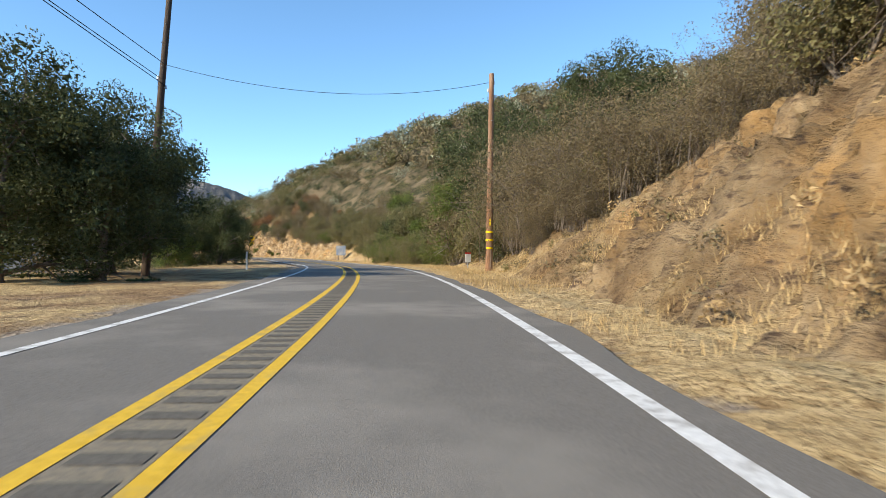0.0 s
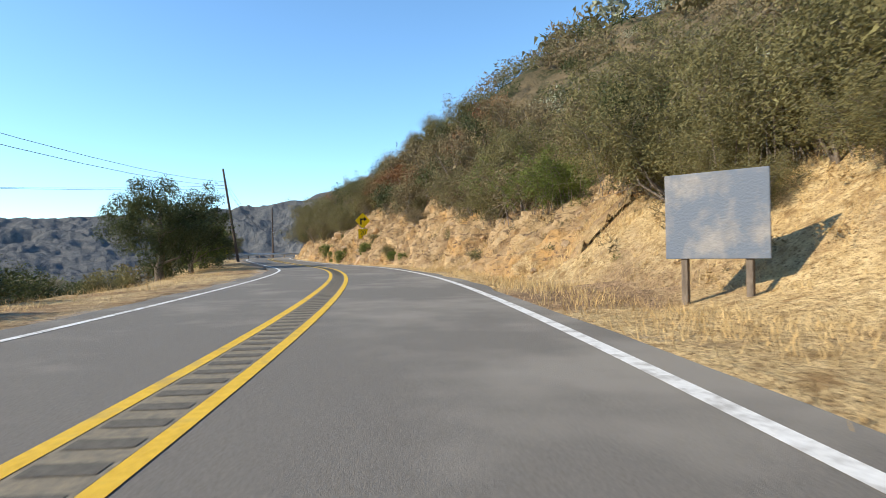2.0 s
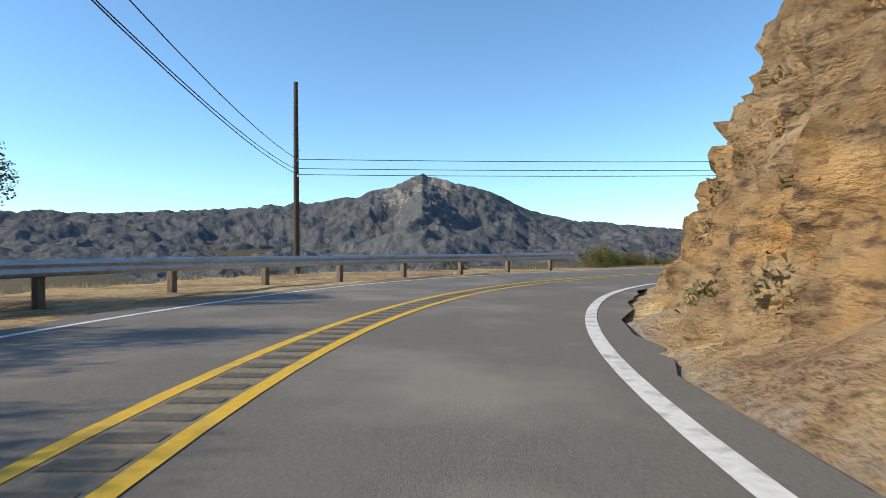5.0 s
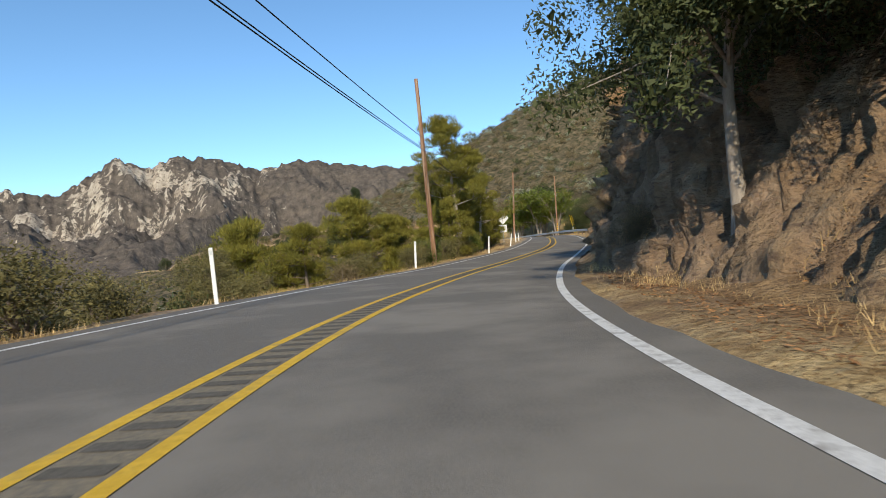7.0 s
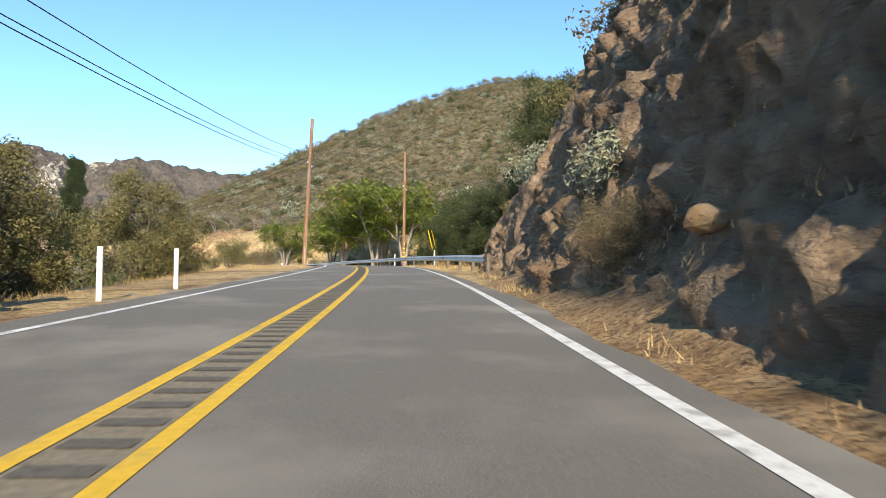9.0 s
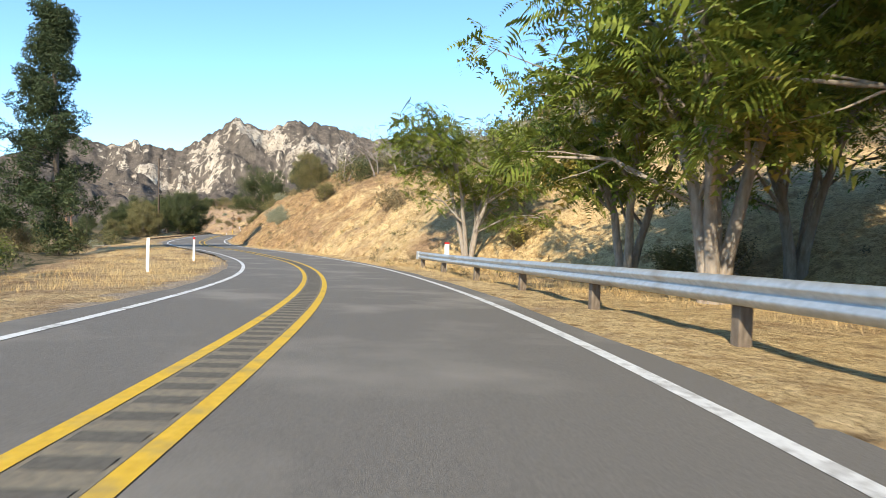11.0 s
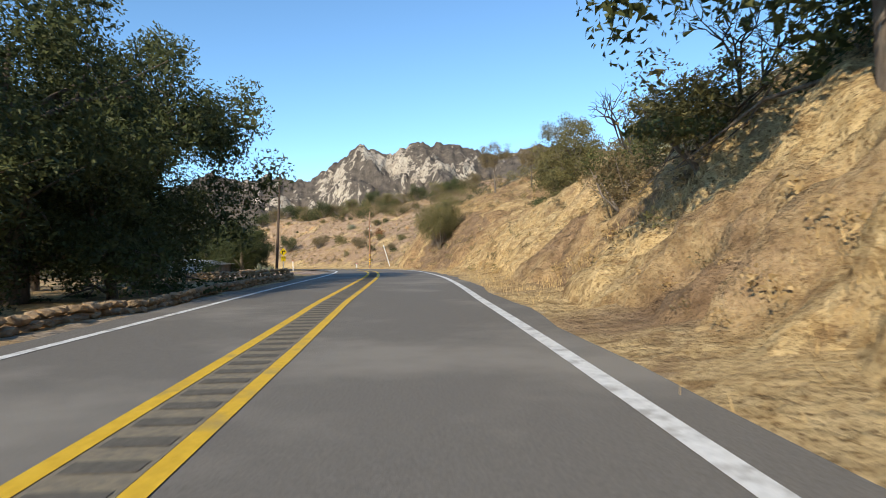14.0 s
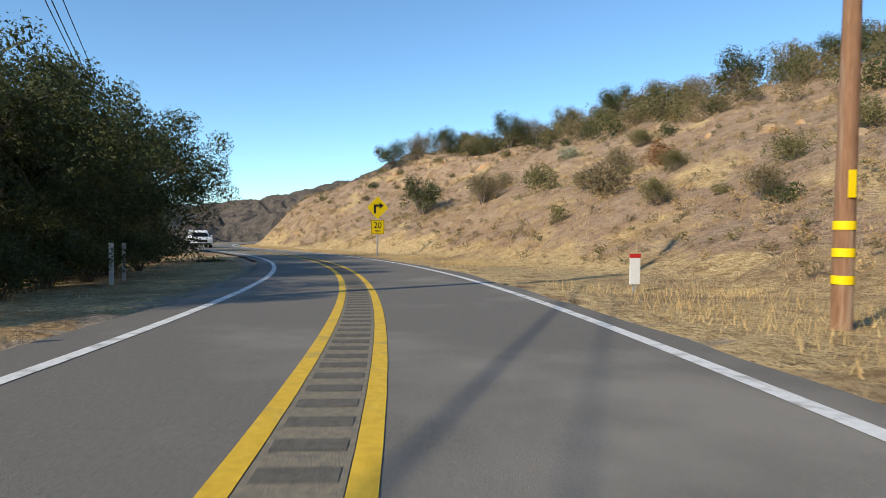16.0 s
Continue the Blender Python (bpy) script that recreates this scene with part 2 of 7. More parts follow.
CUT = along(KR, [6, 6, 2, 2, 2.5, 4, 7, 6, 5, 6, 9, 11, 8, 8, 13, 13, 12, 8, 3, 3, 4, 5, 5, 5, 4.5, 2.3, 3.0, 5, 1.5, 1.5, 2, 4, 4])
STEEP = along(KR, [.85, .85, .5, .55, .65, 1.0, 1.5, 1.2, 1.1, 1.4, 1.7, 1.6, 1.6, 1.1, 3.4, 3.3, 2.6, 1.5, .7, .7, .75, .85, .85, .95, .9, .55, .7, 1.3, .35, .4, .6, .9, .9])
UPPER = along(KR, [.62, .62, .62, .62, .64, .68, .75, .86, .80, .6, .6, .6, 0.6, 0.6, 0.6, .6, .6, .6, .5, .5, .5, .5, .5, .45, .35, .12, .15, .4, .55, .55, .5, .4, .4])
CAP = along(KR, [60, 60, 60, 60, 60, 62, 62, 60, 52, 44, 45, 50, 55, 58, 66, 70, 65, 50, 30, 24, 20, 18, 18, 18, 12, 7, 8, 12, 15, 17, 17, 14, 14])
ROCKY = along(KR, [.45, .45, .05, .05, .1, .55, .95, .95, .6, .6, 1, 1, 0.7, 0.4, 1, 1, .9, .6, .1, .1, .1, .15, .15, .3, .2, .1, .3, .3, .1, .15, .3, .4, .4])
KL = T2(-1, 0.5, 1.0, 1.8, 2.5, 3.5, 4.5, 5.3, 5.9, 6.5, 7, 8, 9, 10, 11, 12, 13, 13.6, 14.3, 15, 15.8, 16.4, 18)
VERGE = along(KL, [14, 14, 9, 6, 4.5, 4.5, 5.0, 8.0, 11.0, 6.0, 1.8, 1.6, 2.5, 5, 6, 4.5, 3.5, 3, 5, 14, 7, 5, 5])
DROP = along(KL, [.15, .2, .25, .3, .4, .45, .5, .5, .5, .35, .3, .45, .5, .4, .3, .14, .12, .14, .14, .08, .12, .2, .3])


def raw_land(x, y, rough=True):
    """Height of the ground by the nearest station, and how rocky it is."""
    shape = np.shape(x)
    x, y = np.ravel(x).astype(float), np.ravel(y).astype(float)
    i, d = nearest(x, y)
    z0 = RZ[i]
    # right: verge, cut face, natural slope up to the ridge
    e = np.maximum(d - RIGHT[i] - SHOULDER[i], 0)
    run = CUT[i] / STEEP[i]
    cut = np.minimum(e, run) * STEEP[i]
    soft = np.clip(e / 1.2, 0, 1)
    up = np.maximum(e - run, 0) * UPPER[i]
    cap = np.maximum(CAP[i] - CUT[i], 1)
    up = cap * (1 - np.exp(-up / cap))
    zr = cut * (0.55 + 0.45 * soft) + up
    # left: verge, then down into the valley
    f = np.maximum(-d + LEFT[i] - VERGE[i], 0)
    fall = 85 * (1 - np.exp(-f * DROP[i] / 85))
    zl = -fall - 0.12 * np.clip((-d + LEFT[i]) / 4, 0, 1)
    rise = np.clip((x + 330) / 270, 0, 1)
    knoll = 104 * rise * rise * (3 - 2 * rise) * np.exp(-((y - 480) / 125.0) ** 2) * np.clip((e - 45) / 60, 0, 1)
    z = z0 + np.where(d > 0, zr + knoll, zl)
    far = np.clip(np.where(d > 0, e, f) / 12, 0, 1)
    if rough:
        z = z + far * (2.2 * fbm(x / 23, y / 23, 3) + 0.7 * fbm(x / 6, y / 6, 3))
        near = np.clip(np.where(d > 0, e, f) / 1.5, 0, 1)
        rock = np.where(d > 0, ROCKY[i], 0)
        gully = np.abs(fbm(x / 5.5 + 40, y / 5.5, 4, 0.6))
        z = z + near * (1 - far * 0.4) * ((0.25 + 0.9 * rock) * (0.5 - gully) + 0.12 * fbm(x * 1.3, y * 1.3, 2))
        edge = np.clip((np.where(d > 0, d - RIGHT[i], LEFT[i] - d)) / 1.2, 0, 1)
        z = z + edge * 0.05 * fbm(x / 1.6, y / 1.6, 3)
    # under the carriageway the sheet lies lower than the asphalt
    road = np.clip((np.minimum(RIGHT[i] + 0.55 - d, d - LEFT[i] + 0.55)) / 0.35, -1, 1)
    z = z - 0.03 - 0.16 * np.clip(road, 0, 1)
    # far away: valley floor and rolling country
    r = np.abs(d)
    t = np.clip((r - 260) / 500, 0, 1)
    base = -60 + 26 * fbm(x / 420, y / 420, 4) + np.clip((np.hypot(x + 200, y - 150) - 1200) / 2600, 0, 1) * (150 + 110 * fbm(x / 900 + 5, y / 900, 4))
    z = z * (1 - t) + base * t
    rocky = np.where(d > 0, ROCKY[i] * np.clip(1.25 - np.maximum(e - run, 0) / 4, 0, 1) * np.clip(e / 0.6, 0, 1), 0)
    return z.reshape(shape), rocky.reshape(shape), d.reshape(shape), i.reshape(shape)


SOFT_X, SOFT_Y = np.arange(-420, 121, 4.0), np.arange(-120, 521, 4.0)
_sx, _sy = np.meshgrid(SOFT_X, SOFT_Y, indexing="ij")
SOFT_Z = raw_land(_sx, _sy, False)[0]
_g = np.exp(-0.5 * (np.arange(-8, 9) / 2.8) ** 2)
_g /= _g.sum()
for _axis in (0, 1):
    SOFT_Z = np.apply_along_axis(lambda row: np.convolve(np.pad(row, 8, "edge"), _g, "valid"), _axis, SOFT_Z)


def land(x, y, rough=True):
    """The same, rounded off on the heights where the slopes of two stretches of road meet."""
    z, rocky, d, i = raw_land(x, y, rough)
    u = np.clip((np.asarray(x, dtype=float) - SOFT_X[0]) / 4.0, 0, len(SOFT_X) - 1.001)
    v = np.clip((np.asarray(y, dtype=float) - SOFT_Y[0]) / 4.0, 0, len(SOFT_Y) - 1.001)
    a, b = u.astype(int), v.astype(int)
    p, q = u - a, v - b
    soft = (SOFT_Z[a, b] * (1 - p) + SOFT_Z[a + 1, b] * p) * (1 - q) + (SOFT_Z[a, b + 1] * (1 - p) + SOFT_Z[a + 1, b + 1] * p) * q
    if rough:
        soft = soft + 2.0 * fbm(np.asarray(x) / 23, np.asarray(y) / 23, 3) + 0.7 * fbm(np.asarray(x) / 6, np.asarray(y) / 6, 3)
    inside = (np.asarray(x) > -400) & (np.asarray(x) < 100) & (np.asarray(y) > -100) & (np.asarray(y) < 500)
    w = np.where((d > 0) & inside, np.clip((d - 22) / 14, 0, 1), 0)
    return z * (1 - w) + soft * w, rocky, d, i


def ground_at(x, y):
    z, _, _, _ = land(np.array([x]), np.array([y]))
    return float(z[0])


def stand(k, lat, turn=0.0, sink=0.0):
    """A pose on the ground at station k, turned from the road's heading."""
    p = place(k, lat)
    return pose(p.x, p.y, ground_at(p.x, p.y) - sink, 0, 0, heading(k) + turn)


# ---- materials ----
def material(name, low, high, scale=3.0, rough=0.85, bump=0.2, bump_scale=30.0, metal=0.0, third=None, third_scale=0.4,
             third_cover=0.5, spec=0.3, per_object=0.0, per_island=0.0, translucent=0.0, stretch=(1, 1, 1)):
    """Two tones by fine noise, a third by broad noise, relief, and some change from piece to piece."""
    m = bpy.data.materials.new(name)
    m.use_nodes = True
    n, l = m.node_tree.nodes, m.node_tree.links
    bsdf = n["Principled BSDF"]
    bsdf.inputs["Roughness"].default_value, bsdf.inputs["Metallic"].default_value = rough, metal
    bsdf.inputs["Specular IOR Level"].default_value = spec
    where = n.new("ShaderNodeTexCoord")
    mapping = n.new("ShaderNodeMapping")
    mapping.inputs["Scale"].default_value = stretch
    l.new(where.outputs["Object"], mapping.inputs["Vector"])

    def grain(s, detail=4.0):
        t = n.new("ShaderNodeTexNoise")
        t.inputs["Scale"].default_value, t.inputs["Detail"].default_value, t.inputs["Roughness"].default_value = s, detail, 0.62
        l.new(mapping.outputs["Vector"], t.inputs["Vector"])
        return t.outputs["Fac"]

    def ramp(fac, a, b):
        r = n.new("ShaderNodeMapRange")
        r.inputs["From Min"].default_value, r.inputs["From Max"].default_value = a, b
        l.new(fac, r.inputs["Value"])
        return r.outputs["Result"]

    def mix(fac, a, b):
        x = n.new("ShaderNodeMix")
        x.data_type = "RGBA"
        l.new(fac, x.inputs["Factor"])
        for v, s in ((a, "A"), (b, "B")):
            sock = [i for i in x.inputs if i.name == s and i.type == "RGBA"][0]
            if isinstance(v, tuple):
                sock.default_value = (*v, 1)
            else:
                l.new(v, sock)
        return [o for o in x.outputs if o.type == "RGBA"][0]

    col = mix(ramp(grain(scale), 0.3, 0.7), low, high)
    if third:
        c = 0.62 - 0.3 * third_cover
        col = mix(ramp(grain(third_scale), c, c + 0.16), col, third)
    if per_object or per_island:
        if per_object:
            src, amount = n.new("ShaderNodeObjectInfo").outputs["Random"], per_object
        else:
            src, amount = n.new("ShaderNodeNewGeometry").outputs["Random Per Island"], per_island
        hsv = n.new("ShaderNodeHueSaturation")
        l.new(ramp(src, 0, 1), hsv.inputs["Fac"])
        hsv.inputs["Fac"].default_value = 1
        value = n.new("ShaderNodeMapRange")
        value.inputs["To Min"].default_value, value.inputs["To Max"].default_value = 1 - amount, 1 + amount
        l.new(src, value.inputs["Value"])
        for link in list(hsv.inputs["Fac"].links):
            l.remove(link)
        l.new(value.outputs["Result"], hsv.inputs["Value"])
        l.new(col, hsv.inputs["Color"])
        col = hsv.outputs["Color"]
    l.new(col, bsdf.inputs["Base Color"])
    if bump:
        b = n.new("ShaderNodeBump")
        b.inputs["Strength"].default_value, b.inputs["Distance"].default_value = bump, 0.06
        l.new(grain(bump_scale, 6.0), b.inputs["Height"])
        l.new(b.outputs["Normal"], bsdf.inputs["Normal"])
    if translucent:
        tr = n.new("ShaderNodeBsdfTranslucent")
        l.new(col, tr.inputs["Color"])
        both = n.new("ShaderNodeMixShader")
        both.inputs["Fac"].default_value = translucent
        l.new(bsdf.outputs["BSDF"], both.inputs[1])
        l.new(tr.outputs["BSDF"], both.inputs[2])
        l.new(both.outputs["Shader"], n["Material Output"].inputs["Surface"])
    return m


def ground_material(name="dry hillside"):
    """Dry grass, bare earth and broken rock, by the land's own make-up."""
    m = bpy.data.materials.new(name)
    m.use_nodes = True
    n, l = m.node_tree.nodes, m.node_tree.links
    bsdf = n["Principled BSDF"]
    bsdf.inputs["Roughness"].default_value, bsdf.inputs["Specular IOR Level"].default_value = 0.95, 0.15
    where = n.new("ShaderNodeTexCoord").outputs["Object"]

    def grain(s, detail=5.0, stretch=None, kind="ShaderNodeTexNoise"):
        t = n.new(kind)
        t.inputs["Scale"].default_value = s
        if kind == "ShaderNodeTexNoise":
            t.inputs["Detail"].default_value, t.inputs["Roughness"].default_value = detail, 0.65
        if stretch:
            mp = n.new("ShaderNodeMapping")
            mp.inputs["Scale"].default_value = stretch
            l.new(where, mp.inputs["Vector"])
            l.new(mp.outputs["Vector"], t.inputs["Vector"])
        else:
            l.new(where, t.inputs["Vector"])
        return t

    def ramp(fac, a, b, c=0.0, d=1.0):
        r = n.new("ShaderNodeMapRange")
        for key, v in (("From Min", a), ("From Max", b), ("To Min", c), ("To Max", d)):
            r.inputs[key].default_value = v
        l.new(fac, r.inputs["Value"])
        return r.outputs["Result"]

    def mix(fac, a, b):
        x = n.new("ShaderNodeMix")
        x.data_type = "RGBA"
        l.new(fac, x.inputs["Factor"])
        for v, s in ((a, "A"), (b, "B")):
            sock = [i for i in x.inputs if i.name == s and i.type == "RGBA"][0]
            if isinstance(v, tuple):
                sock.default_value = (*v, 1)
            else:
                l.new(v, sock)
        return [o for o in x.outputs if o.type == "RGBA"][0]

    def math_node(op, a, b):
        x = n.new("ShaderNodeMath")
        x.operation = op
        for i, v in enumerate((a, b)):
            if isinstance(v, float):
                x.inputs[i].default_value = v
            else:
                l.new(v, x.inputs[i])
        return x.outputs[0]

    fine = grain(5.0).outputs["Fac"]
    straw = mix(ramp(fine, 0.3, 0.7), (0.44, 0.295, 0.13), (0.76, 0.575, 0.31))
    # fine dark speckle paints in the shadows among the dead grass
    straw = mix(ramp(grain(19.0, 6).outputs["Fac"], 0.51, 0.64), straw, (0.23, 0.14, 0.06))
    straw = mix(ramp(grain(2.3, 6).outputs["Fac"], 0.54, 0.66), straw, (0.30, 0.19, 0.085))
    earth = mix(ramp(grain(2.2).outputs["Fac"], 0.35, 0.68), (0.20, 0.125, 0.07), (0.42, 0.285, 0.17))
    earth = mix(ramp(grain(16.0, 6).outputs["Fac"], 0.52, 0.64), earth, (0.13, 0.085, 0.05))
    cover = ramp(grain(0.16, 6).outputs["Fac"], 0.50, 0.64)
    soil = mix(cover, straw, earth)
    soil = mix(ramp(grain(0.9, 6).outputs["Fac"], 0.58, 0.70), soil, (0.27, 0.175, 0.095))
    raw = n.new("ShaderNodeAttribute")
    raw.attribute_name = "raw_earth"
    pink = mix(ramp(grain(1.7, 7).outputs["Fac"], 0.34, 0.66), (0.21, 0.125, 0.062), (0.50, 0.335, 0.175))
    pink = mix(ramp(grain(13.0, 7).outputs["Fac"], 0.50, 0.60), pink, (0.17, 0.105, 0.055))
    rosy = n.new("ShaderNodeAttribute")
    rosy.attribute_name = "rosy"
    rose = mix(ramp(grain(1.1, 7).outputs["Fac"], 0.34, 0.66), (0.27, 0.18, 0.13), (0.58, 0.44, 0.34))
    rose = mix(ramp(grain(9.0, 7).outputs["Fac"], 0.52, 0.62), rose, (0.20, 0.135, 0.095))
    pink = mix(rosy.outputs["Fac"], pink, rose)
    much = math_node("ADD", raw.outputs["Fac"], ramp(grain(0.3, 6).outputs["Fac"], 0.2, 0.8, -0.5, 0.5))
    soil = mix(ramp(much, 0.4, 0.6), soil, pink)
    stone = mix(ramp(grain(1.1).outputs["Fac"], 0.32, 0.7), (0.25, 0.155, 0.08), (0.62, 0.445, 0.25))
    stone = mix(ramp(grain(0.35).outputs["Fac"], 0.5, 0.64), stone, (0.54, 0.32, 0.13))
    stone = mix(ramp(grain(2.6, 8, stretch=(1, 1, 2.6)).outputs["Fac"], 0.53, 0.64), stone, (0.17, 0.11, 0.07))
    # some stretches are mixed towards a darker grey brown
    dark_mix = n.new("ShaderNodeAttribute")
    dark_mix.attribute_name = "dark_mix"
    dark_brown = mix(ramp(grain(1.3, 8, stretch=(1, 1, 0.5)).outputs["Fac"], 0.35, 0.65), (0.175, 0.124, 0.096), (0.41, 0.295, 0.218))
    rocky = n.new("ShaderNodeAttribute")
    rocky.attribute_name = "rocky"
    patch = math_node("ADD", rocky.outputs["Fac"], ramp(grain(0.5).outputs["Fac"], 0.2, 0.8, -0.45, 0.45))
    col = mix(ramp(patch, 0.42, 0.62), soil, stone)
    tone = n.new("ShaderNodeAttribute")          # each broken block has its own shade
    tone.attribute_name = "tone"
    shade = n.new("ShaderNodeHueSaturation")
    l.new(mix(dark_mix.outputs["Fac"], col, dark_brown), shade.inputs["Color"])
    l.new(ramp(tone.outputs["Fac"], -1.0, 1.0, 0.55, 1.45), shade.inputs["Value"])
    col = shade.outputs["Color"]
    gravel = n.new("ShaderNodeAttribute")
    gravel.attribute_name = "gravel"
    grit = mix(ramp(grain(14.0).outputs["Fac"], 0.3, 0.7), (0.26, 0.20, 0.145), (0.46, 0.38, 0.29))
    edge = math_node("ADD", gravel.outputs["Fac"], ramp(grain(1.6).outputs["Fac"], 0.2, 0.8, -0.35, 0.35))
    col = mix(ramp(edge, 0.4, 0.6), col, grit)
    brush = n.new("ShaderNodeAttribute")
    brush.attribute_name = "brush"
    scrub = mix(ramp(grain(0.22).outputs["Fac"], 0.35, 0.65), (0.088, 0.072, 0.042), (0.20, 0.15, 0.09))
    scrub = mix(ramp(grain(0.55, 6).outputs["Fac"], 0.46, 0.58), scrub, (0.05, 0.05, 0.024))
    thick = math_node("ADD", brush.outputs["Fac"], ramp(grain(0.12).outputs["Fac"], 0.2, 0.8, -0.35, 0.35))
    col = mix(ramp(thick, 0.4, 0.6), col, scrub)
    l.new(col, bsdf.inputs["Base Color"])
    b = n.new("ShaderNodeBump")
    b.inputs["Strength"].default_value, b.inputs["Distance"].default_value = 1.0, 0.26
    h = math_node("ADD", math_node("ADD", grain(1.4, 8).outputs["Fac"], math_node("MULTIPLY", grain(8.0, 8).outputs["Fac"], 0.4)), math_node("MULTIPLY", ramp(grain(1.1, 8, stretch=(1, 1, 2.2)).outputs["Fac"], 0.3, 0.7), rocky.outputs["Fac"]))
    l.new(h, b.inputs["Height"])
    l.new(b.outputs["Normal"], bsdf.inputs["Normal"])
    return m


M_GROUND = ground_material()
M_ASPHALT = material("asphalt", (0.135, 0.122, 0.105), (0.215, 0.195, 0.168), 60, 0.9, 0.35, 160, third=(0.26, 0.235, 0.20), third_scale=0.35, third_cover=0.4)
M_EDGE = material("broken asphalt edge", (0.22, 0.19, 0.155), (0.34, 0.30, 0.25), 22, 0.95, 0.4, 60, third=(0.40, 0.33, 0.24), third_scale=1.2, third_cover=0.6)
M_YELLOW = material("yellow road paint", (0.60, 0.36, 0.02), (0.78, 0.50, 0.04), 18, 0.7, 0.2, 120, third=(0.45, 0.31, 0.08), third_scale=2.5, third_cover=0.25)
M_WHITE = material("white road paint", (0.62, 0.61, 0.58), (0.80, 0.79, 0.76), 18, 0.7, 0.2, 120, third=(0.42, 0.40, 0.37), third_scale=5.0, third_cover=0.42)
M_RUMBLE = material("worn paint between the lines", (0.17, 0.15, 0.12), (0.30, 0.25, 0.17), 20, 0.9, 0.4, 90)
M_GROOVE = material("darker groove bar", (0.095, 0.085, 0.07), (0.155, 0.14, 0.115), 20, 0.95, 0.3, 90)
M_POLE = material("weathered pole wood", (0.20, 0.10, 0.055), (0.36, 0.20, 0.115), 6, 0.85, 0.4, 40, third=(0.42, 0.30, 0.21), third_scale=0.8, third_cover=0.4, stretch=(6, 6, 0.5))
M_DARKPOLE = material("dark creosoted pole wood", (0.055, 0.038, 0.028), (0.12, 0.085, 0.062), 6, 0.85, 0.4, 40, stretch=(6, 6, 0.5))
M_STEEL = material("galvanised steel", (0.42, 0.44, 0.45), (0.58, 0.60, 0.61), 9, 0.5, 0.05, 40, metal=0.55, third=(0.36, 0.33, 0.30), third_scale=1.4, third_cover=0.3)
M_CABLE = material("black cable", (0.02, 0.02, 0.02), (0.03, 0.03, 0.03), 4, 0.6, 0)
M_SIGN = material("yellow sign sheeting", (0.86, 0.60, 0.0), (0.92, 0.66, 0.01), 3, 0.4, 0.02, 30)
M_BLACK = material("black sign paint", (0.012, 0.012, 0.012), (0.022, 0.022, 0.022), 5, 0.5, 0)
M_BACK = material("bare aluminium sign back", (0.55, 0.56, 0.57), (0.66, 0.67, 0.68), 4, 0.45, 0.03, 30, metal=0.4)
M_POST = material("white marker paint", (0.74, 0.74, 0.72), (0.84, 0.84, 0.82), 8, 0.5, 0.03, 30, third=(0.55, 0.52, 0.47), third_scale=3, third_cover=0.25)
M_RED = material("red marker cap", (0.45, 0.02, 0.02), (0.6, 0.04, 0.03), 6, 0.5, 0)
M_BARK = material("grey brown bark", (0.11, 0.085, 0.065), (0.26, 0.21, 0.165), 7, 0.9, 0.6, 25, stretch=(3, 3, 0.6))
M_PALEBARK = material("pale grey bark", (0.24, 0.20, 0.165), (0.42, 0.36, 0.30), 5, 0.9, 0.5, 25, stretch=(3, 3, 0.6))
M_BURNT = material("blackened dead wood", (0.03, 0.026, 0.022), (0.09, 0.075, 0.065), 6, 0.9, 0.3, 30)
M_DEAD = material("dead grey twigs", (0.16, 0.13, 0.11), (0.34, 0.29, 0.25), 6, 0.9, 0.3, 30)


def leaf(name, a, b, change=0.35, through=0.25):
    return material(name, a, b, 1.2, 0.6, 0, 10, per_island=change, translucent=through, spec=0.25)


M_OAK = leaf("dark oak leaves", (0.040, 0.052, 0.018), (0.105, 0.118, 0.042))
M_GREEN = leaf("fresh green leaves", (0.08, 0.112, 0.02), (0.185, 0.21, 0.048), through=0.35)
M_OLIVE = leaf("olive brush leaves", (0.116, 0.106, 0.041), (0.235, 0.204, 0.084))
M_BROWN = leaf("dry brown brush", (0.13, 0.101, 0.052), (0.255, 0.196, 0.102), through=0.2)
M_SAGE = leaf("grey sage leaves", (0.20, 0.21, 0.14), (0.36, 0.36, 0.24), through=0.15)
M_RUST = leaf("rust brown dead leaves", (0.17, 0.075, 0.03), (0.29, 0.15, 0.065), through=0.15)
M_PINE = leaf("yellow green pine needles", (0.12, 0.122, 0.02), (0.30, 0.265, 0.05))
M_DARKPINE = leaf("dark pine needles", (0.035, 0.05, 0.02), (0.075, 0.10, 0.04))
M_MIMOSA = material("feathery green leaves", (0.10, 0.15, 0.022), (0.27, 0.30, 0.056), 1.2, 0.6, 0, 10, third=(0.33, 0.235, 0.055), third_scale=0.45, third_cover=0.25, per_island=0.35, translucent=0.35, spec=0.25)
M_TUFT = leaf("dark olive needle tufts", (0.050, 0.056, 0.014), (0.20, 0.178, 0.040), change=0.5)
M_WEED = leaf("dry straw coloured weeds", (0.30, 0.20, 0.09), (0.52, 0.37, 0.18), through=0.15)
M_STRAW = material("dry straw grass", (0.40, 0.265, 0.11), (0.68, 0.50, 0.25), 0.5, 0.9, 0, per_island=0.3, translucent=0.2)
M_LITTER = material("fallen leaves", (0.20, 0.10, 0.045), (0.42, 0.23, 0.10), 2.0, 0.9, 0, per_island=0.4)
M_ROCK = material("tan sandstone", (0.24, 0.155, 0.09), (0.50, 0.37, 0.23), 1.6, 0.92, 0.7, 9, third=(0.46, 0.26, 0.11), third_scale=0.7, third_cover=0.35, per_object=0.15)
M_DIRT = material("bare dirt", (0.30, 0.19, 0.115), (0.46, 0.33, 0.22), 3, 0.95, 0.4, 20)


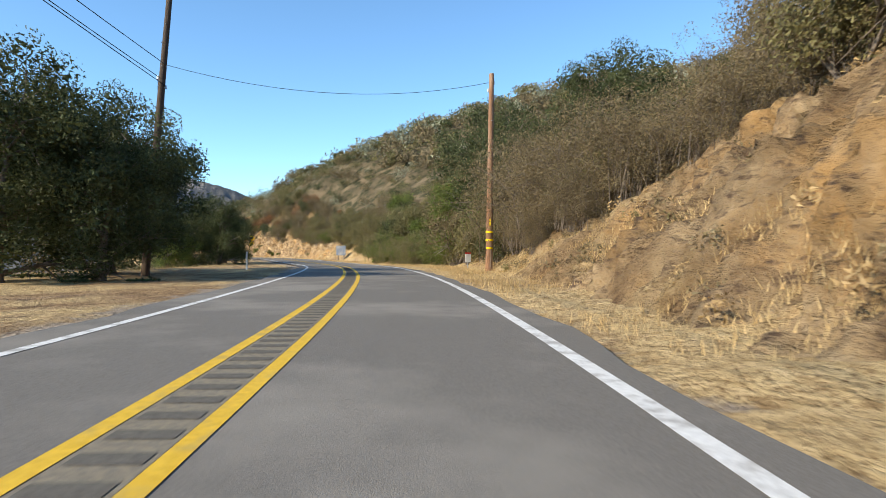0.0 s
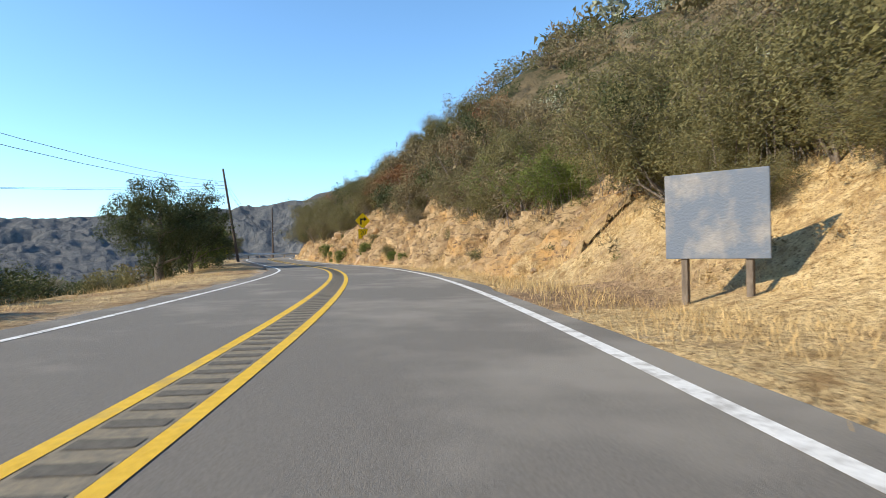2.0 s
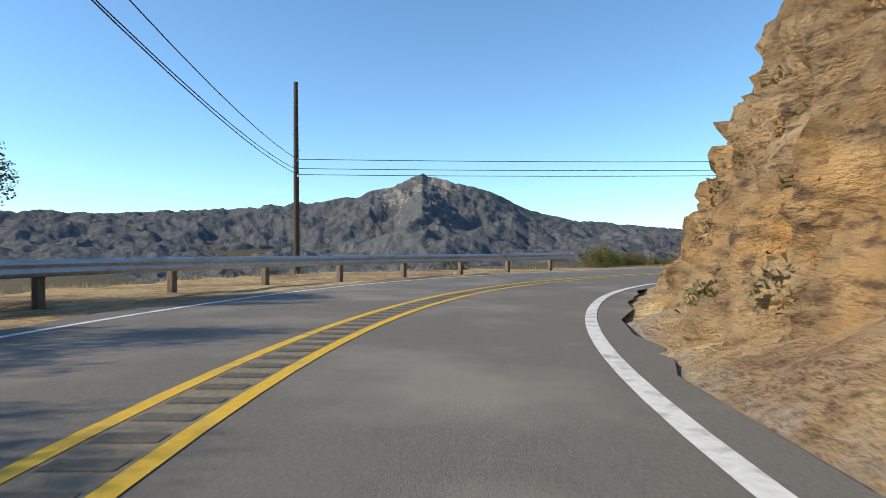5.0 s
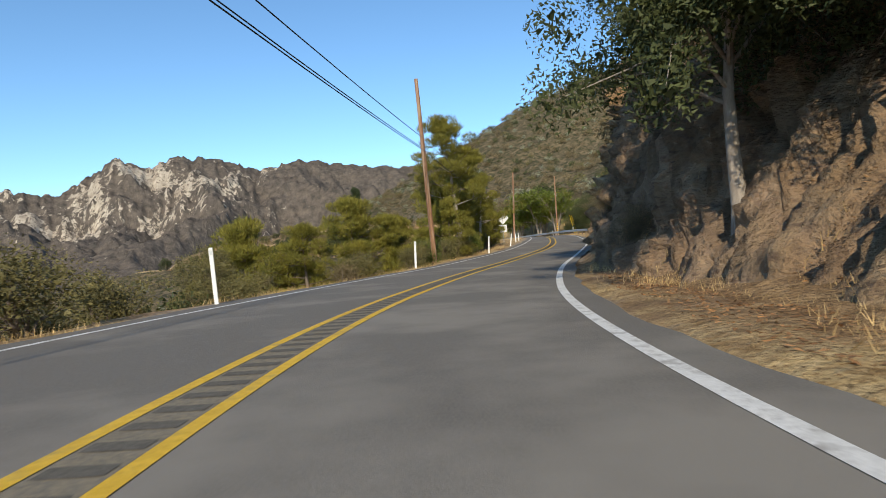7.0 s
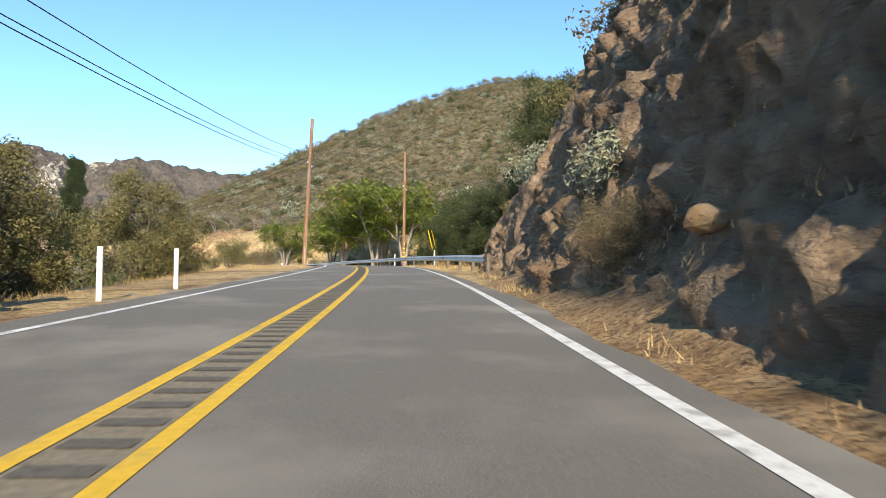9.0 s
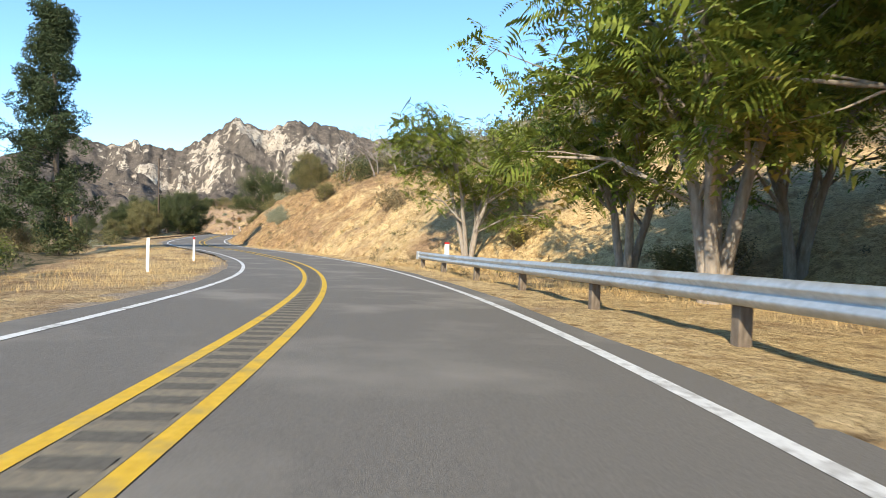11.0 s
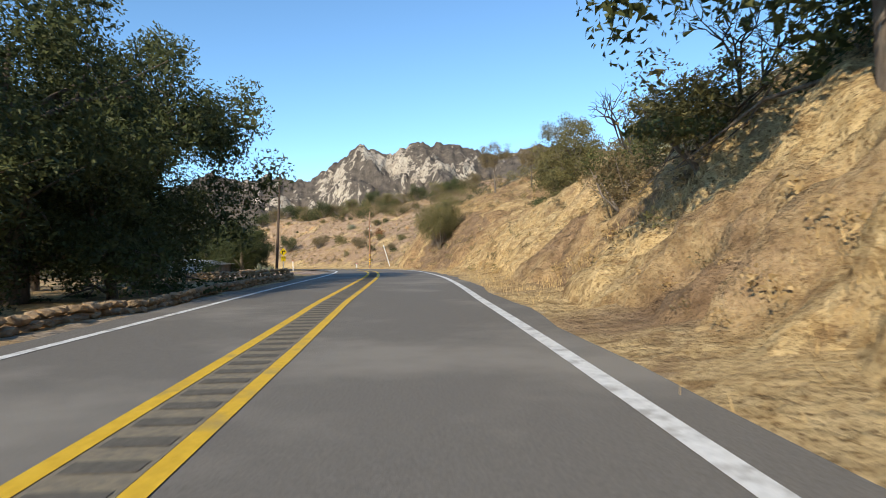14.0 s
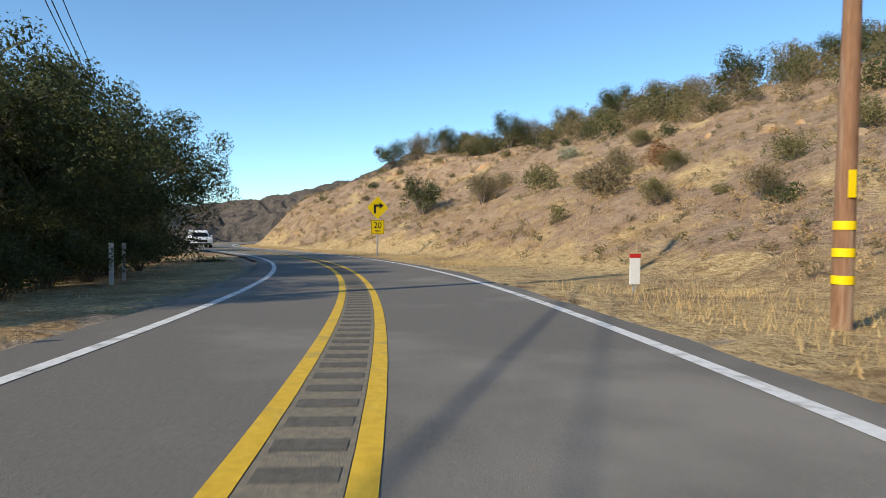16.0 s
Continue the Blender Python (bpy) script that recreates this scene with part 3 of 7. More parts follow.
# ---- ground: one sheet to the horizon, finer along the road ----
def spread(lo, hi, step, reach):
    inner = np.arange(lo, hi + step / 2, step)
    out, s = [], step
    d = 0.0
    while d < reach:
        s *= 1.13
        d += s
        out.append(d)
    out = np.array(out)
    return np.concatenate([lo - out[::-1], inner, inner[-1] + out])


GX, GY = spread(-350, 42, 1.0, 5200), spread(-40, 400, 1.0, 5200)
gx, gy = np.meshgrid(GX, GY, indexing="ij")
gz, grock, gd, gi = land(gx, gy)
# under the broken skins of the cut banks the sheet lies deeper
BANKS = ((-0.9, 1.75), (4.9, 10.2), (10.2, 14.4), (14.2, 20.3), (24.0, 31.5))
_e = gd - RIGHT[gi] - SHOULDER[gi]
_run = CUT[gi] / STEEP[gi] + 1.2
_in = np.zeros(gx.shape)
for _a, _b in BANKS:
    _in = np.maximum(_in, np.clip(np.minimum(RK[gi] - _a, _b - RK[gi]) / 0.12 - 0.4, 0, 1))
_in = _in * np.clip((_e - 0.25) / 0.5, 0, 1) * np.clip((_run - _e) / 0.9, 0, 1) * (gd > 0)
gz = gz - _in * np.minimum(np.maximum(gz - RZ[gi], 0), 0.35 + 0.55 * STEEP[gi])
ni, nj = gx.shape
a, b = np.meshgrid(np.arange(ni - 1), np.arange(nj - 1), indexing="ij")
quads = np.stack([a * nj + b, (a + 1) * nj + b, (a + 1) * nj + b + 1, a * nj + b + 1], -1).reshape(-1, 4)
ground_mesh = mesh_of("ground", np.stack([gx, gy, gz], -1).reshape(-1, 3), quads, [M_GROUND], smooth=True)


def attribute(me, key, values):
    at = me.attributes.new(key, "FLOAT", "POINT")
    at.data.foreach_set("value", np.asarray(values, dtype=np.float32).ravel())


# how overgrown the land is: bare by the road, scrub on the upper slopes and in the valley
KB = T2(-1, 0.5, 1.0, 2.5, 3.3, 4.5, 6.0, 7.4, 9.0, 10.0, 10.6, 11.6, 12.3, 13.5, 14.3, 15.5, 16.0, 18)
BRUSH_FROM = along(KB, [7, 6, 1.5, 4, 7, 5, 9, 5, 7, 6, 12, 10, 10, 9, 25, 16, 45, 45])
off_edge = gd - RIGHT[gi] - SHOULDER[gi]
side = np.where(gd > 0, gd - RIGHT[gi] - SHOULDER[gi] - BRUSH_FROM[gi], -gd + LEFT[gi] - VERGE[gi] - 1)
attribute(ground_mesh, "brush", np.clip(side / 5, 0, 1))
attribute(ground_mesh, "rocky", grock)
RAW = along(T2(-1, 0.3, 0.8, 2.0, 2.6, 3.3, 4.0, 5.0, 6.5, 7.5, 9.5, 10.3, 11.6, 12.2, 12.6, 13.4, 13.8, 14.6, 15.0, 15.4, 15.8, 16.3, 18), [.7, .65, .1, .1, .4, .75, .75, .7, .6, 1.3, 1.2, .2, .1, .35, .7, .75, .5, .15, .55, .6, .45, .6, .65])
attribute(ground_mesh, "raw_earth", np.where(gd > 0, RAW[gi] * np.clip((off_edge + np.where((RK[gi] > 14.3) & (RK[gi] < 20.3), 1.6, 0)) / 1.5, 0, 1), np.where((gd > -13) & (RK[gi] > 30.0) & (RK[gi] < 32.2), 1.3, 0.45)))
_yard = (gd < 0) & (gd > -13) & (RK[gi] > 30.0) & (RK[gi] < 32.2)
attribute(ground_mesh, "rosy", np.where(gd > 0, 0.5 * np.clip((RK[gi] - 31.3) / 0.6, 0, 1), _yard * 1.0))
attribute(ground_mesh, "dark_mix", np.where((gd > 0) & (RK[gi] > 14.7) & (RK[gi] < 20.0), 0.35 * np.clip(off_edge / 1.2, 0, 1), 0))
off = np.where(gd > 0, gd - RIGHT[gi], LEFT[gi] - gd)
wide = np.where(gd > 0, 0.75, 1.6)
attribute(ground_mesh, "gravel", np.clip(1.15 - off / wide, 0, 1) * (np.abs(gd) < 30))
tagged(new("ground", ground_mesh), "dry grassy hillside with bare earth, rock cuts and scrub", "ground", kind="structure")


# ---- road: asphalt with a crown, worn edges, painted lines ----
def strip(left, right, up, steps=1, k0=-BACK, k1=99):
    sel = (RK >= k0) & (RK <= k1)
    x, nrm, z = RX[sel], RN[sel], RZ[sel]
    le, ri = np.broadcast_to(left, RK.shape)[sel], np.broadcast_to(right, RK.shape)[sel]
    cols = []
    for s in range(steps + 1):
        w = le + (ri - le) * s / steps
        cols.append(np.concatenate([x + nrm * w[:, None], (z + up)[:, None]], 1))
    v = np.stack(cols, 1)
    n, m = v.shape[:2]
    i, j = np.meshgrid(np.arange(n - 1), np.arange(m - 1), indexing="ij")
    f = np.stack([i * m + j, i * m + j + 1, (i + 1) * m + j + 1, (i + 1) * m + j], -1).reshape(-1, 4)
    return v.reshape(-1, 3), f


frayed = 0.10 * vnoise(RK * 9.1, RK * 0 + 3) + 0.06 * vnoise(RK * 23.0, RK * 0 + 8)
v, f = strip(LEFT - 0.55 + frayed, RIGHT + 0.42 + frayed[::-1], 0.0, 8)
road = tagged(new("road", mesh_of("road", v, f, [M_ASPHALT], smooth=True)), "worn grey asphalt two lane mountain road", "road", kind="structure")


def painted(name, left, right, mat, label, up=0.005, **kw):
    v, f = strip(left, right, up, **kw)
    return tagged(new(name, mesh_of(name, v, f, [mat])), label, "road marking", kind="structure")


painted("yellow_line", YELLOW - 0.30, YELLOW - 0.19, M_YELLOW, "solid yellow centre line painted on the asphalt")
painted("yellow_line", YELLOW + 0.19, YELLOW + 0.30, M_YELLOW, "solid yellow centre line painted on the asphalt")
# the milled strip between the yellow lines
painted("milled_strip", YELLOW - 0.185, YELLOW + 0.185, M_RUMBLE, "worn milled strip between the yellow lines", up=0.003)
# each groove is a flat bar, darker than the strip under it
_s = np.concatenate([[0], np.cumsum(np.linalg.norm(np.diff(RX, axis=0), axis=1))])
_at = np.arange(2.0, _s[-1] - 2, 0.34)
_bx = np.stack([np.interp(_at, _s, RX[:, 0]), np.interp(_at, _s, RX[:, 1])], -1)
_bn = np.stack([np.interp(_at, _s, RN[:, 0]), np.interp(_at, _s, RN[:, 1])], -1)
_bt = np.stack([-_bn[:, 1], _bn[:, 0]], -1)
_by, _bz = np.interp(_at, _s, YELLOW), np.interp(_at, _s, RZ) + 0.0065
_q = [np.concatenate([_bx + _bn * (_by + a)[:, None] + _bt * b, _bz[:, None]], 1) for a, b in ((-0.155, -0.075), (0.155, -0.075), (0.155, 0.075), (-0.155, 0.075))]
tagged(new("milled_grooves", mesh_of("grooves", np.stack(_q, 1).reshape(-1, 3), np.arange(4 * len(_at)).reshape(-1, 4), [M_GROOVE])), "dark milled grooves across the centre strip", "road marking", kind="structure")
painted("edge_line", RIGHT - 0.07, RIGHT + 0.07, M_WHITE, "solid white edge line beside the hillside")
painted("edge_line", LEFT - 0.06, LEFT + 0.06, M_WHITE, "solid white edge line beside the valley")


# ---- far country: rocky range across the valley, hazy hills ----
def range_mesh(name, centre, azimuths, crests, near, far, mat, bare_from, bare_to, seed, rough):
    az = np.arange(azimuths[0], azimuths[-1], 0.11)
    crest = np.interp(az, azimuths, crests)
    rr = np.linspace(0, 1, 120)
    A, R = np.meshgrid(az, rr, indexing="ij")
    dist = near + (far - near) * R
    top = np.tan(np.radians(crest))[:, None] * (near + (far - near) * 0.72)
    shape = np.where(R < 0.72, (R / 0.72) ** 1.25, 1 - np.clip((R - 0.72) / 0.28, 0, 1) ** 1.5)
    x = centre[0] - np.sin(np.radians(A)) * dist
    y = centre[1] + np.cos(np.radians(A)) * dist
    ridge = 1 - np.abs(fbm(x / 420 + seed, y / 420, 6, 0.55))
    crag = 1 - np.abs(fbm(x / 90 + seed, y / 90, 4, 0.6))
    fin = np.abs(fbm(A * 1.1 + 6 * R + seed, R * 5, 4, 0.6))          # upright slabs and clefts
    held = np.clip((A - bare_from) / 4, 0, 1) * np.clip((bare_to - A) / 4, 0, 1) * np.clip(R * 2 - 0.5, 0, 1) * np.clip((1 - R) * 5, 0, 1)
    z = -34 * rough * held * (fin - 0.25) * 0.65 - 75 + (top + 75) * shape * (1 - rough * (1 - ridge) * np.clip(np.abs(R - 0.72) * 5, 0.0, 1)) - 34 * rough * (1 - crag)
    n, m = x.shape
    i, j = np.meshgrid(np.arange(n - 1), np.arange(m - 1), indexing="ij")
    f = np.stack([i * m + j, (i + 1) * m + j, (i + 1) * m + j + 1, i * m + j + 1], -1).reshape(-1, 4)
    me = mesh_of(name, np.stack([x, y, z], -1).reshape(-1, 3), f, [mat], smooth=False)
    inside = np.clip((A - bare_from) / 3, 0, 1) * np.clip((bare_to - A) / 3, 0, 1)
    slab = fbm(x / 130 + seed, y / 130, 5, 0.65)
    attribute(me, "bare", inside * np.clip(R * 1.9 - 0.45, 0, 1) * np.clip(0.56 + 0.75 * slab - 0.5 * (fin - 0.3), 0, 1))
    return me


def range_material(name, scrub_a, scrub_b, rock_a, rock_b, speck=(0.24, 0.20, 0.16)):
    m = bpy.data.materials.new(name)
    m.use_nodes = True
    n, l = m.node_tree.nodes, m.node_tree.links
    bsdf = n["Principled BSDF"]
    bsdf.inputs["Roughness"].default_value, bsdf.inputs["Specular IOR Level"].default_value = 1.0, 0.05
    where = n.new("ShaderNodeTexCoord").outputs["Object"]

    def grain(s, stretch=(1, 1, 1)):
        mp, t = n.new("ShaderNodeMapping"), n.new("ShaderNodeTexNoise")
        mp.inputs["Scale"].default_value = stretch
        t.inputs["Scale"].default_value, t.inputs["Detail"].default_value, t.inputs["Roughness"].default_value = s, 8.0, 0.68
        l.new(where, mp.inputs["Vector"]), l.new(mp.outputs["Vector"], t.inputs["Vector"])
        return t.outputs["Fac"]

    def mix(fac, a, b, lo, hi):
        r, x = n.new("ShaderNodeMapRange"), n.new("ShaderNodeMix")
        r.inputs["From Min"].default_value, r.inputs["From Max"].default_value = lo, hi
        l.new(fac, r.inputs["Value"])
        x.data_type = "RGBA"
        l.new(r.outputs["Result"], x.inputs["Factor"])
        for v, s in ((a, "A"), (b, "B")):
            sock = [q for q in x.inputs if q.name == s and q.type == "RGBA"][0]
            if isinstance(v, tuple):
                sock.default_value = (*v, 1)
            else:
                l.new(v, sock)
        return [o for o in x.outputs if o.type == "RGBA"][0]

    scrub = mix(grain(0.05), scrub_a, scrub_b, 0.35, 0.65)
    rock = mix(grain(0.03, (1, 1, 0.35)), rock_a, rock_b, 0.35, 0.65)
    rock = mix(grain(0.16, (1, 1, 0.18)), rock, (0.17, 0.13, 0.10), 0.52, 0.62)
    scrub = mix(grain(0.22), scrub, speck, 0.60, 0.68)
    bare = n.new("ShaderNodeAttribute")
    bare.attribute_name = "bare"
    add = n.new("ShaderNodeMath")
    add.operation = "ADD"
    half = n.new("ShaderNodeMath")
    half.operation = "MULTIPLY"
    half.inputs[1].default_value = 2.6
    l.new(grain(0.07, (1, 1, 0.28)), half.inputs[0])
    l.new(bare.outputs["Fac"], add.inputs[0]), l.new(half.outputs[0], add.inputs[1])
    l.new(mix(add.outputs[0], scrub, rock, 1.74, 1.84), bsdf.inputs["Base Color"])
    b = n.new("ShaderNodeBump")
    b.inputs["Strength"].default_value, b.inputs["Distance"].default_value = 1.0, 22.0
    l.new(grain(0.012, (1.3, 1.3, 0.5)), b.inputs["Height"])
    l.new(b.outputs["Normal"], bsdf.inputs["Normal"])
    return m


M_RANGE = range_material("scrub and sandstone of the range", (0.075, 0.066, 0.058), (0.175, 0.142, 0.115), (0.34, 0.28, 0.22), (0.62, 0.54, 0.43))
# air haze over the far hills is put into their blue grey base colour
M_HAZED_HILLS = range_material("scrub of the distant hills with haze in its colour", (0.088, 0.095, 0.106), (0.150, 0.147, 0.142), (0.22, 0.195, 0.17), (0.40, 0.36, 0.31), (0.13, 0.13, 0.125))
peaks = range_mesh("mountain_range", (-175, 140), [-14, 2, 8, 12, 14.3, 16, 18.3, 20, 22, 25.8, 27.2, 29, 30.6, 33.3, 36, 38.7, 40.6, 42.9, 45.2, 47, 50, 55, 58, 62, 67],
                   [6.5, 7.6, 7.9, 8.2, 8.5, 8.8, 9.2, 8.6, 8.3, 9.3, 9.5, 9.3, 8.5, 9.3, 7.3, 6.2, 7.0, 6.3, 6.8, 6.0, 4.5, 3.1, 2.5, 2.0, 0.5], 900, 2700, M_RANGE, 19, 44, 2.7, 0.6)
tagged(new("mountain_range", peaks), "rugged scrub covered mountain range with pale sandstone slabs", "mountain", kind="structure")
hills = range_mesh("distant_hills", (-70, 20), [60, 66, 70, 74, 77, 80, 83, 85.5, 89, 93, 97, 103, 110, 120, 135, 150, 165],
                   [1.5, 2.2, 2.6, 3.6, 5.2, 6.0, 6.8, 5.6, 4.9, 4.3, 3.9, 3.4, 3.3, 3.0, 2.7, 2.2, 1.0], 1100, 3000, M_HAZED_HILLS, 78, 88, 9.2, 0.4)
tagged(new("distant_hills", hills), "hills beyond the valley with haze painted in as blue grey", "hills", kind="structure")


# ---- plants ----
def leaves(centres, size, r, flat=0.35, slim=0.45):
    """Small pointed leaves at the centres."""
    n = len(centres)
    u = r.normal(size=(n, 3))
    u /= np.linalg.norm(u, axis=1, keepdims=True)
    w = r.normal(size=(n, 3))
    w[:, 2] *= flat
    v = np.cross(u, w)
    v /= np.linalg.norm(v, axis=1, keepdims=True) + 1e-9
    s = size * r.uniform(0.6, 1.4, (n, 1))
    q = np.stack([centres - (u + slim * v) * s, centres - (u - slim * v) * s, centres + u * s], 1)
    return q.reshape(-1, 3), np.arange(3 * n).reshape(-1, 3)


def crown_points(r, clumps, per, spread):
    """Points in clumps: clumps is an array of centres."""
    c = np.repeat(clumps, per, axis=0)
    d = r.normal(size=c.shape)
    d /= np.linalg.norm(d, axis=1, keepdims=True)
    return c + d * (spread * r.uniform(0.25, 1.0, (len(c), 1)) ** 0.5)


def with_sprays(c, pts, spread, size, r, flat=0.35, slim=0.45, inner=12):
    """Small leaves over a few larger sprays in the heart of each clump."""
    core = crown_points(r, c, inner, spread * 0.5)
    core = core[core[:, 2] > 0.05]
    a, b = leaves(pts, size, r, flat, slim), leaves(core, spread * 0.145, r, flat, 0.5)
    return np.concatenate([a[0], b[0]]), np.concatenate([a[1], b[1] + len(a[0])])


def ellipsoid(r, n, rx, rz, zc, shell=0.55):
    d = r.normal(size=(n, 3))
    d /= np.linalg.norm(d, axis=1, keepdims=True)
    d *= r.uniform(shell, 1.0, (n, 1))
    return d * np.array([rx, rx, rz]) + np.array([0, 0, zc])


def shrub_shape(seed, h, w, n, size, stems=7, lumps=16, airy=0.0):
    """Foliage and stems of a shrub: lumps of leaves on forking stems."""
    r = np.random.default_rng(seed)
    c = ellipsoid(r, lumps, w * 0.72, h * 0.40, h * 0.55, 0.35)
    c[:, 2] = np.maximum(c[:, 2], 0.12 * h)
    pts = crown_points(r, c, max(n // lumps, 3), 0.30 * w * (1 + airy))
    pts = pts[pts[:, 2] > 0.02]
    fol = with_sprays(c, pts, 0.30 * w * (1 + airy), size, r, inner=int(22 * (1 - 2 * airy)) + 1)
    wood = []
    for s in range(stems):
        e = c[r.integers(len(c))] * r.uniform(0.9, 1.15)
        mid = e * 0.5 + r.normal(size=3) * 0.08 * w
        mid[2] = abs(mid[2])
        wood.append(tube([(r.normal() * 0.05, r.normal() * 0.05, -0.15), mid, e], [0.03 * h ** 0.5, 0.02 * h ** 0.5, 0.006], 5))
        for _ in range(2):
            e2 = mid + r.normal(size=3) * 0.25 * w
            wood.append(tube([mid, (mid + e2) / 2 + r.normal(size=3) * 0.03, e2], [0.014, 0.009, 0.004], 4))
    return fol, join(wood)


def tree_shape(seed, h, w, n, size, trunk=0.16, bare=0.30, lumps=34, limbs=8, lean=0.0, crown=0.36, flat=0.35, clump=0.30, forks=1, slim=0.45, tips_only=False, sprays=30):
    """Crown and wood of a tree: a tapered trunk, limbs, clumps of leaves with gaps between."""
    r = np.random.default_rng(seed)
    wood, tips = [], []
    for f in range(forks):
        sway = np.array([lean + (r.normal() * 0.25 if forks > 1 else 0), r.normal() * (0.3 if forks > 1 else 0.05), 0])
        t = np.linspace(0, 1, 7)[:, None]
        line = np.concatenate([sway[0] * t * h * 0.5 + r.normal(size=(7, 1)) * 0.05 * t * h * 0.3, sway[1] * t * h * 0.5 + r.normal(size=(7, 1)) * 0.015 * h, t * h * 0.8], 1)
        line[0] = (f * 0.18 - 0.09 * (forks - 1), 0, -0.3)
        wood.append(tube(line, trunk / forks ** 0.5 * (1 - 0.8 * t[:, 0]) * np.array([1.35, 1.05, 1, 1, 1, 1, 1]), 9))
        for _ in range(limbs):
            a = r.uniform(bare, 0.85)
            base = np.array([np.interp(a, t[:, 0], line[:, q]) for q in range(3)])
            ang = r.uniform(0, 2 * np.pi)
            reach = w * r.uniform(0.55, 0.95) * (1.1 - 0.5 * a)
            end = base + np.array([np.cos(ang) * reach, np.sin(ang) * reach, h * r.uniform(0.05, 0.26)])
            mid = (base + end) / 2 + np.array([0, 0, 0.04 * h]) + r.normal(size=3) * 0.04 * w
            wood.append(tube([base, mid, end], [trunk * 0.42 * (1.1 - a), trunk * 0.24, trunk * 0.07], 6))
            tips.append(end)
            for _ in range(3):
                e2 = mid + (end - mid) * r.uniform(0.2, 0.9) + r.normal(size=3) * 0.22 * w
                wood.append(tube([mid, (mid + e2) / 2 + r.normal(size=3) * 0.03 * w, e2], [trunk * 0.16, trunk * 0.10, trunk * 0.03], 5))
                tips.append(e2)
    zc = h * (1 - crown)
    top = np.mean([l[-1] for l in [line]], axis=0)
    extra = ellipsoid(r, lumps, w, h * crown, zc, 0.45) + np.array([top[0] * 0.6, top[1] * 0.6, 0])
    c = np.array(tips) if tips_only else np.concatenate([np.array(tips), extra])
    pts = crown_points(r, c, max(n // len(c), 3), clump * w)
    pts[:, 2] = np.maximum(pts[:, 2], bare * h * 0.55)
    return with_sprays(c, pts, clump * w, size, r, flat, slim, sprays), join(wood)


def conifer_shape(seed, h, w, n, size, trunk=0.2, bare=0.2, tiers=16):
    r = np.random.default_rng(seed)
    t = np.linspace(0, 1, 8)
    line = np.stack([0.02 * h * np.sin(t * 3 + seed), 0.02 * h * np.cos(t * 2.3), t * h], 1)
    line[0, 2] = -0.3
    wood, c = [tube(line, trunk * (1.05 - t) + 0.02, 8)], []
    for q in range(tiers):
        a = bare + (0.98 - bare) * (q + r.uniform(-0.3, 0.3)) / tiers
        for b in range(4):
            ang = r.uniform(0, 2 * np.pi)
            reach = w * (1.12 - a) / (1.12 - bare) * r.uniform(0.55, 1.1)
            base = np.array([0, 0, a * h])
            end = base + np.array([np.cos(ang) * reach, np.sin(ang) * reach, r.uniform(-0.02, 0.07) * h])
            wood.append(tube([base, (base + end) / 2, end], [0.05, 0.035, 0.012], 5))
            for s in (0.5, 0.75, 1.0):
                c.append(base + (end - base) * s + r.normal(size=3) * 0.08 * w)
    pts = crown_points(r, np.array(c), max(n // len(c), 3), 0.2 * w)
    return leaves(pts, size, r, 0.25, 0.3), join(wood)


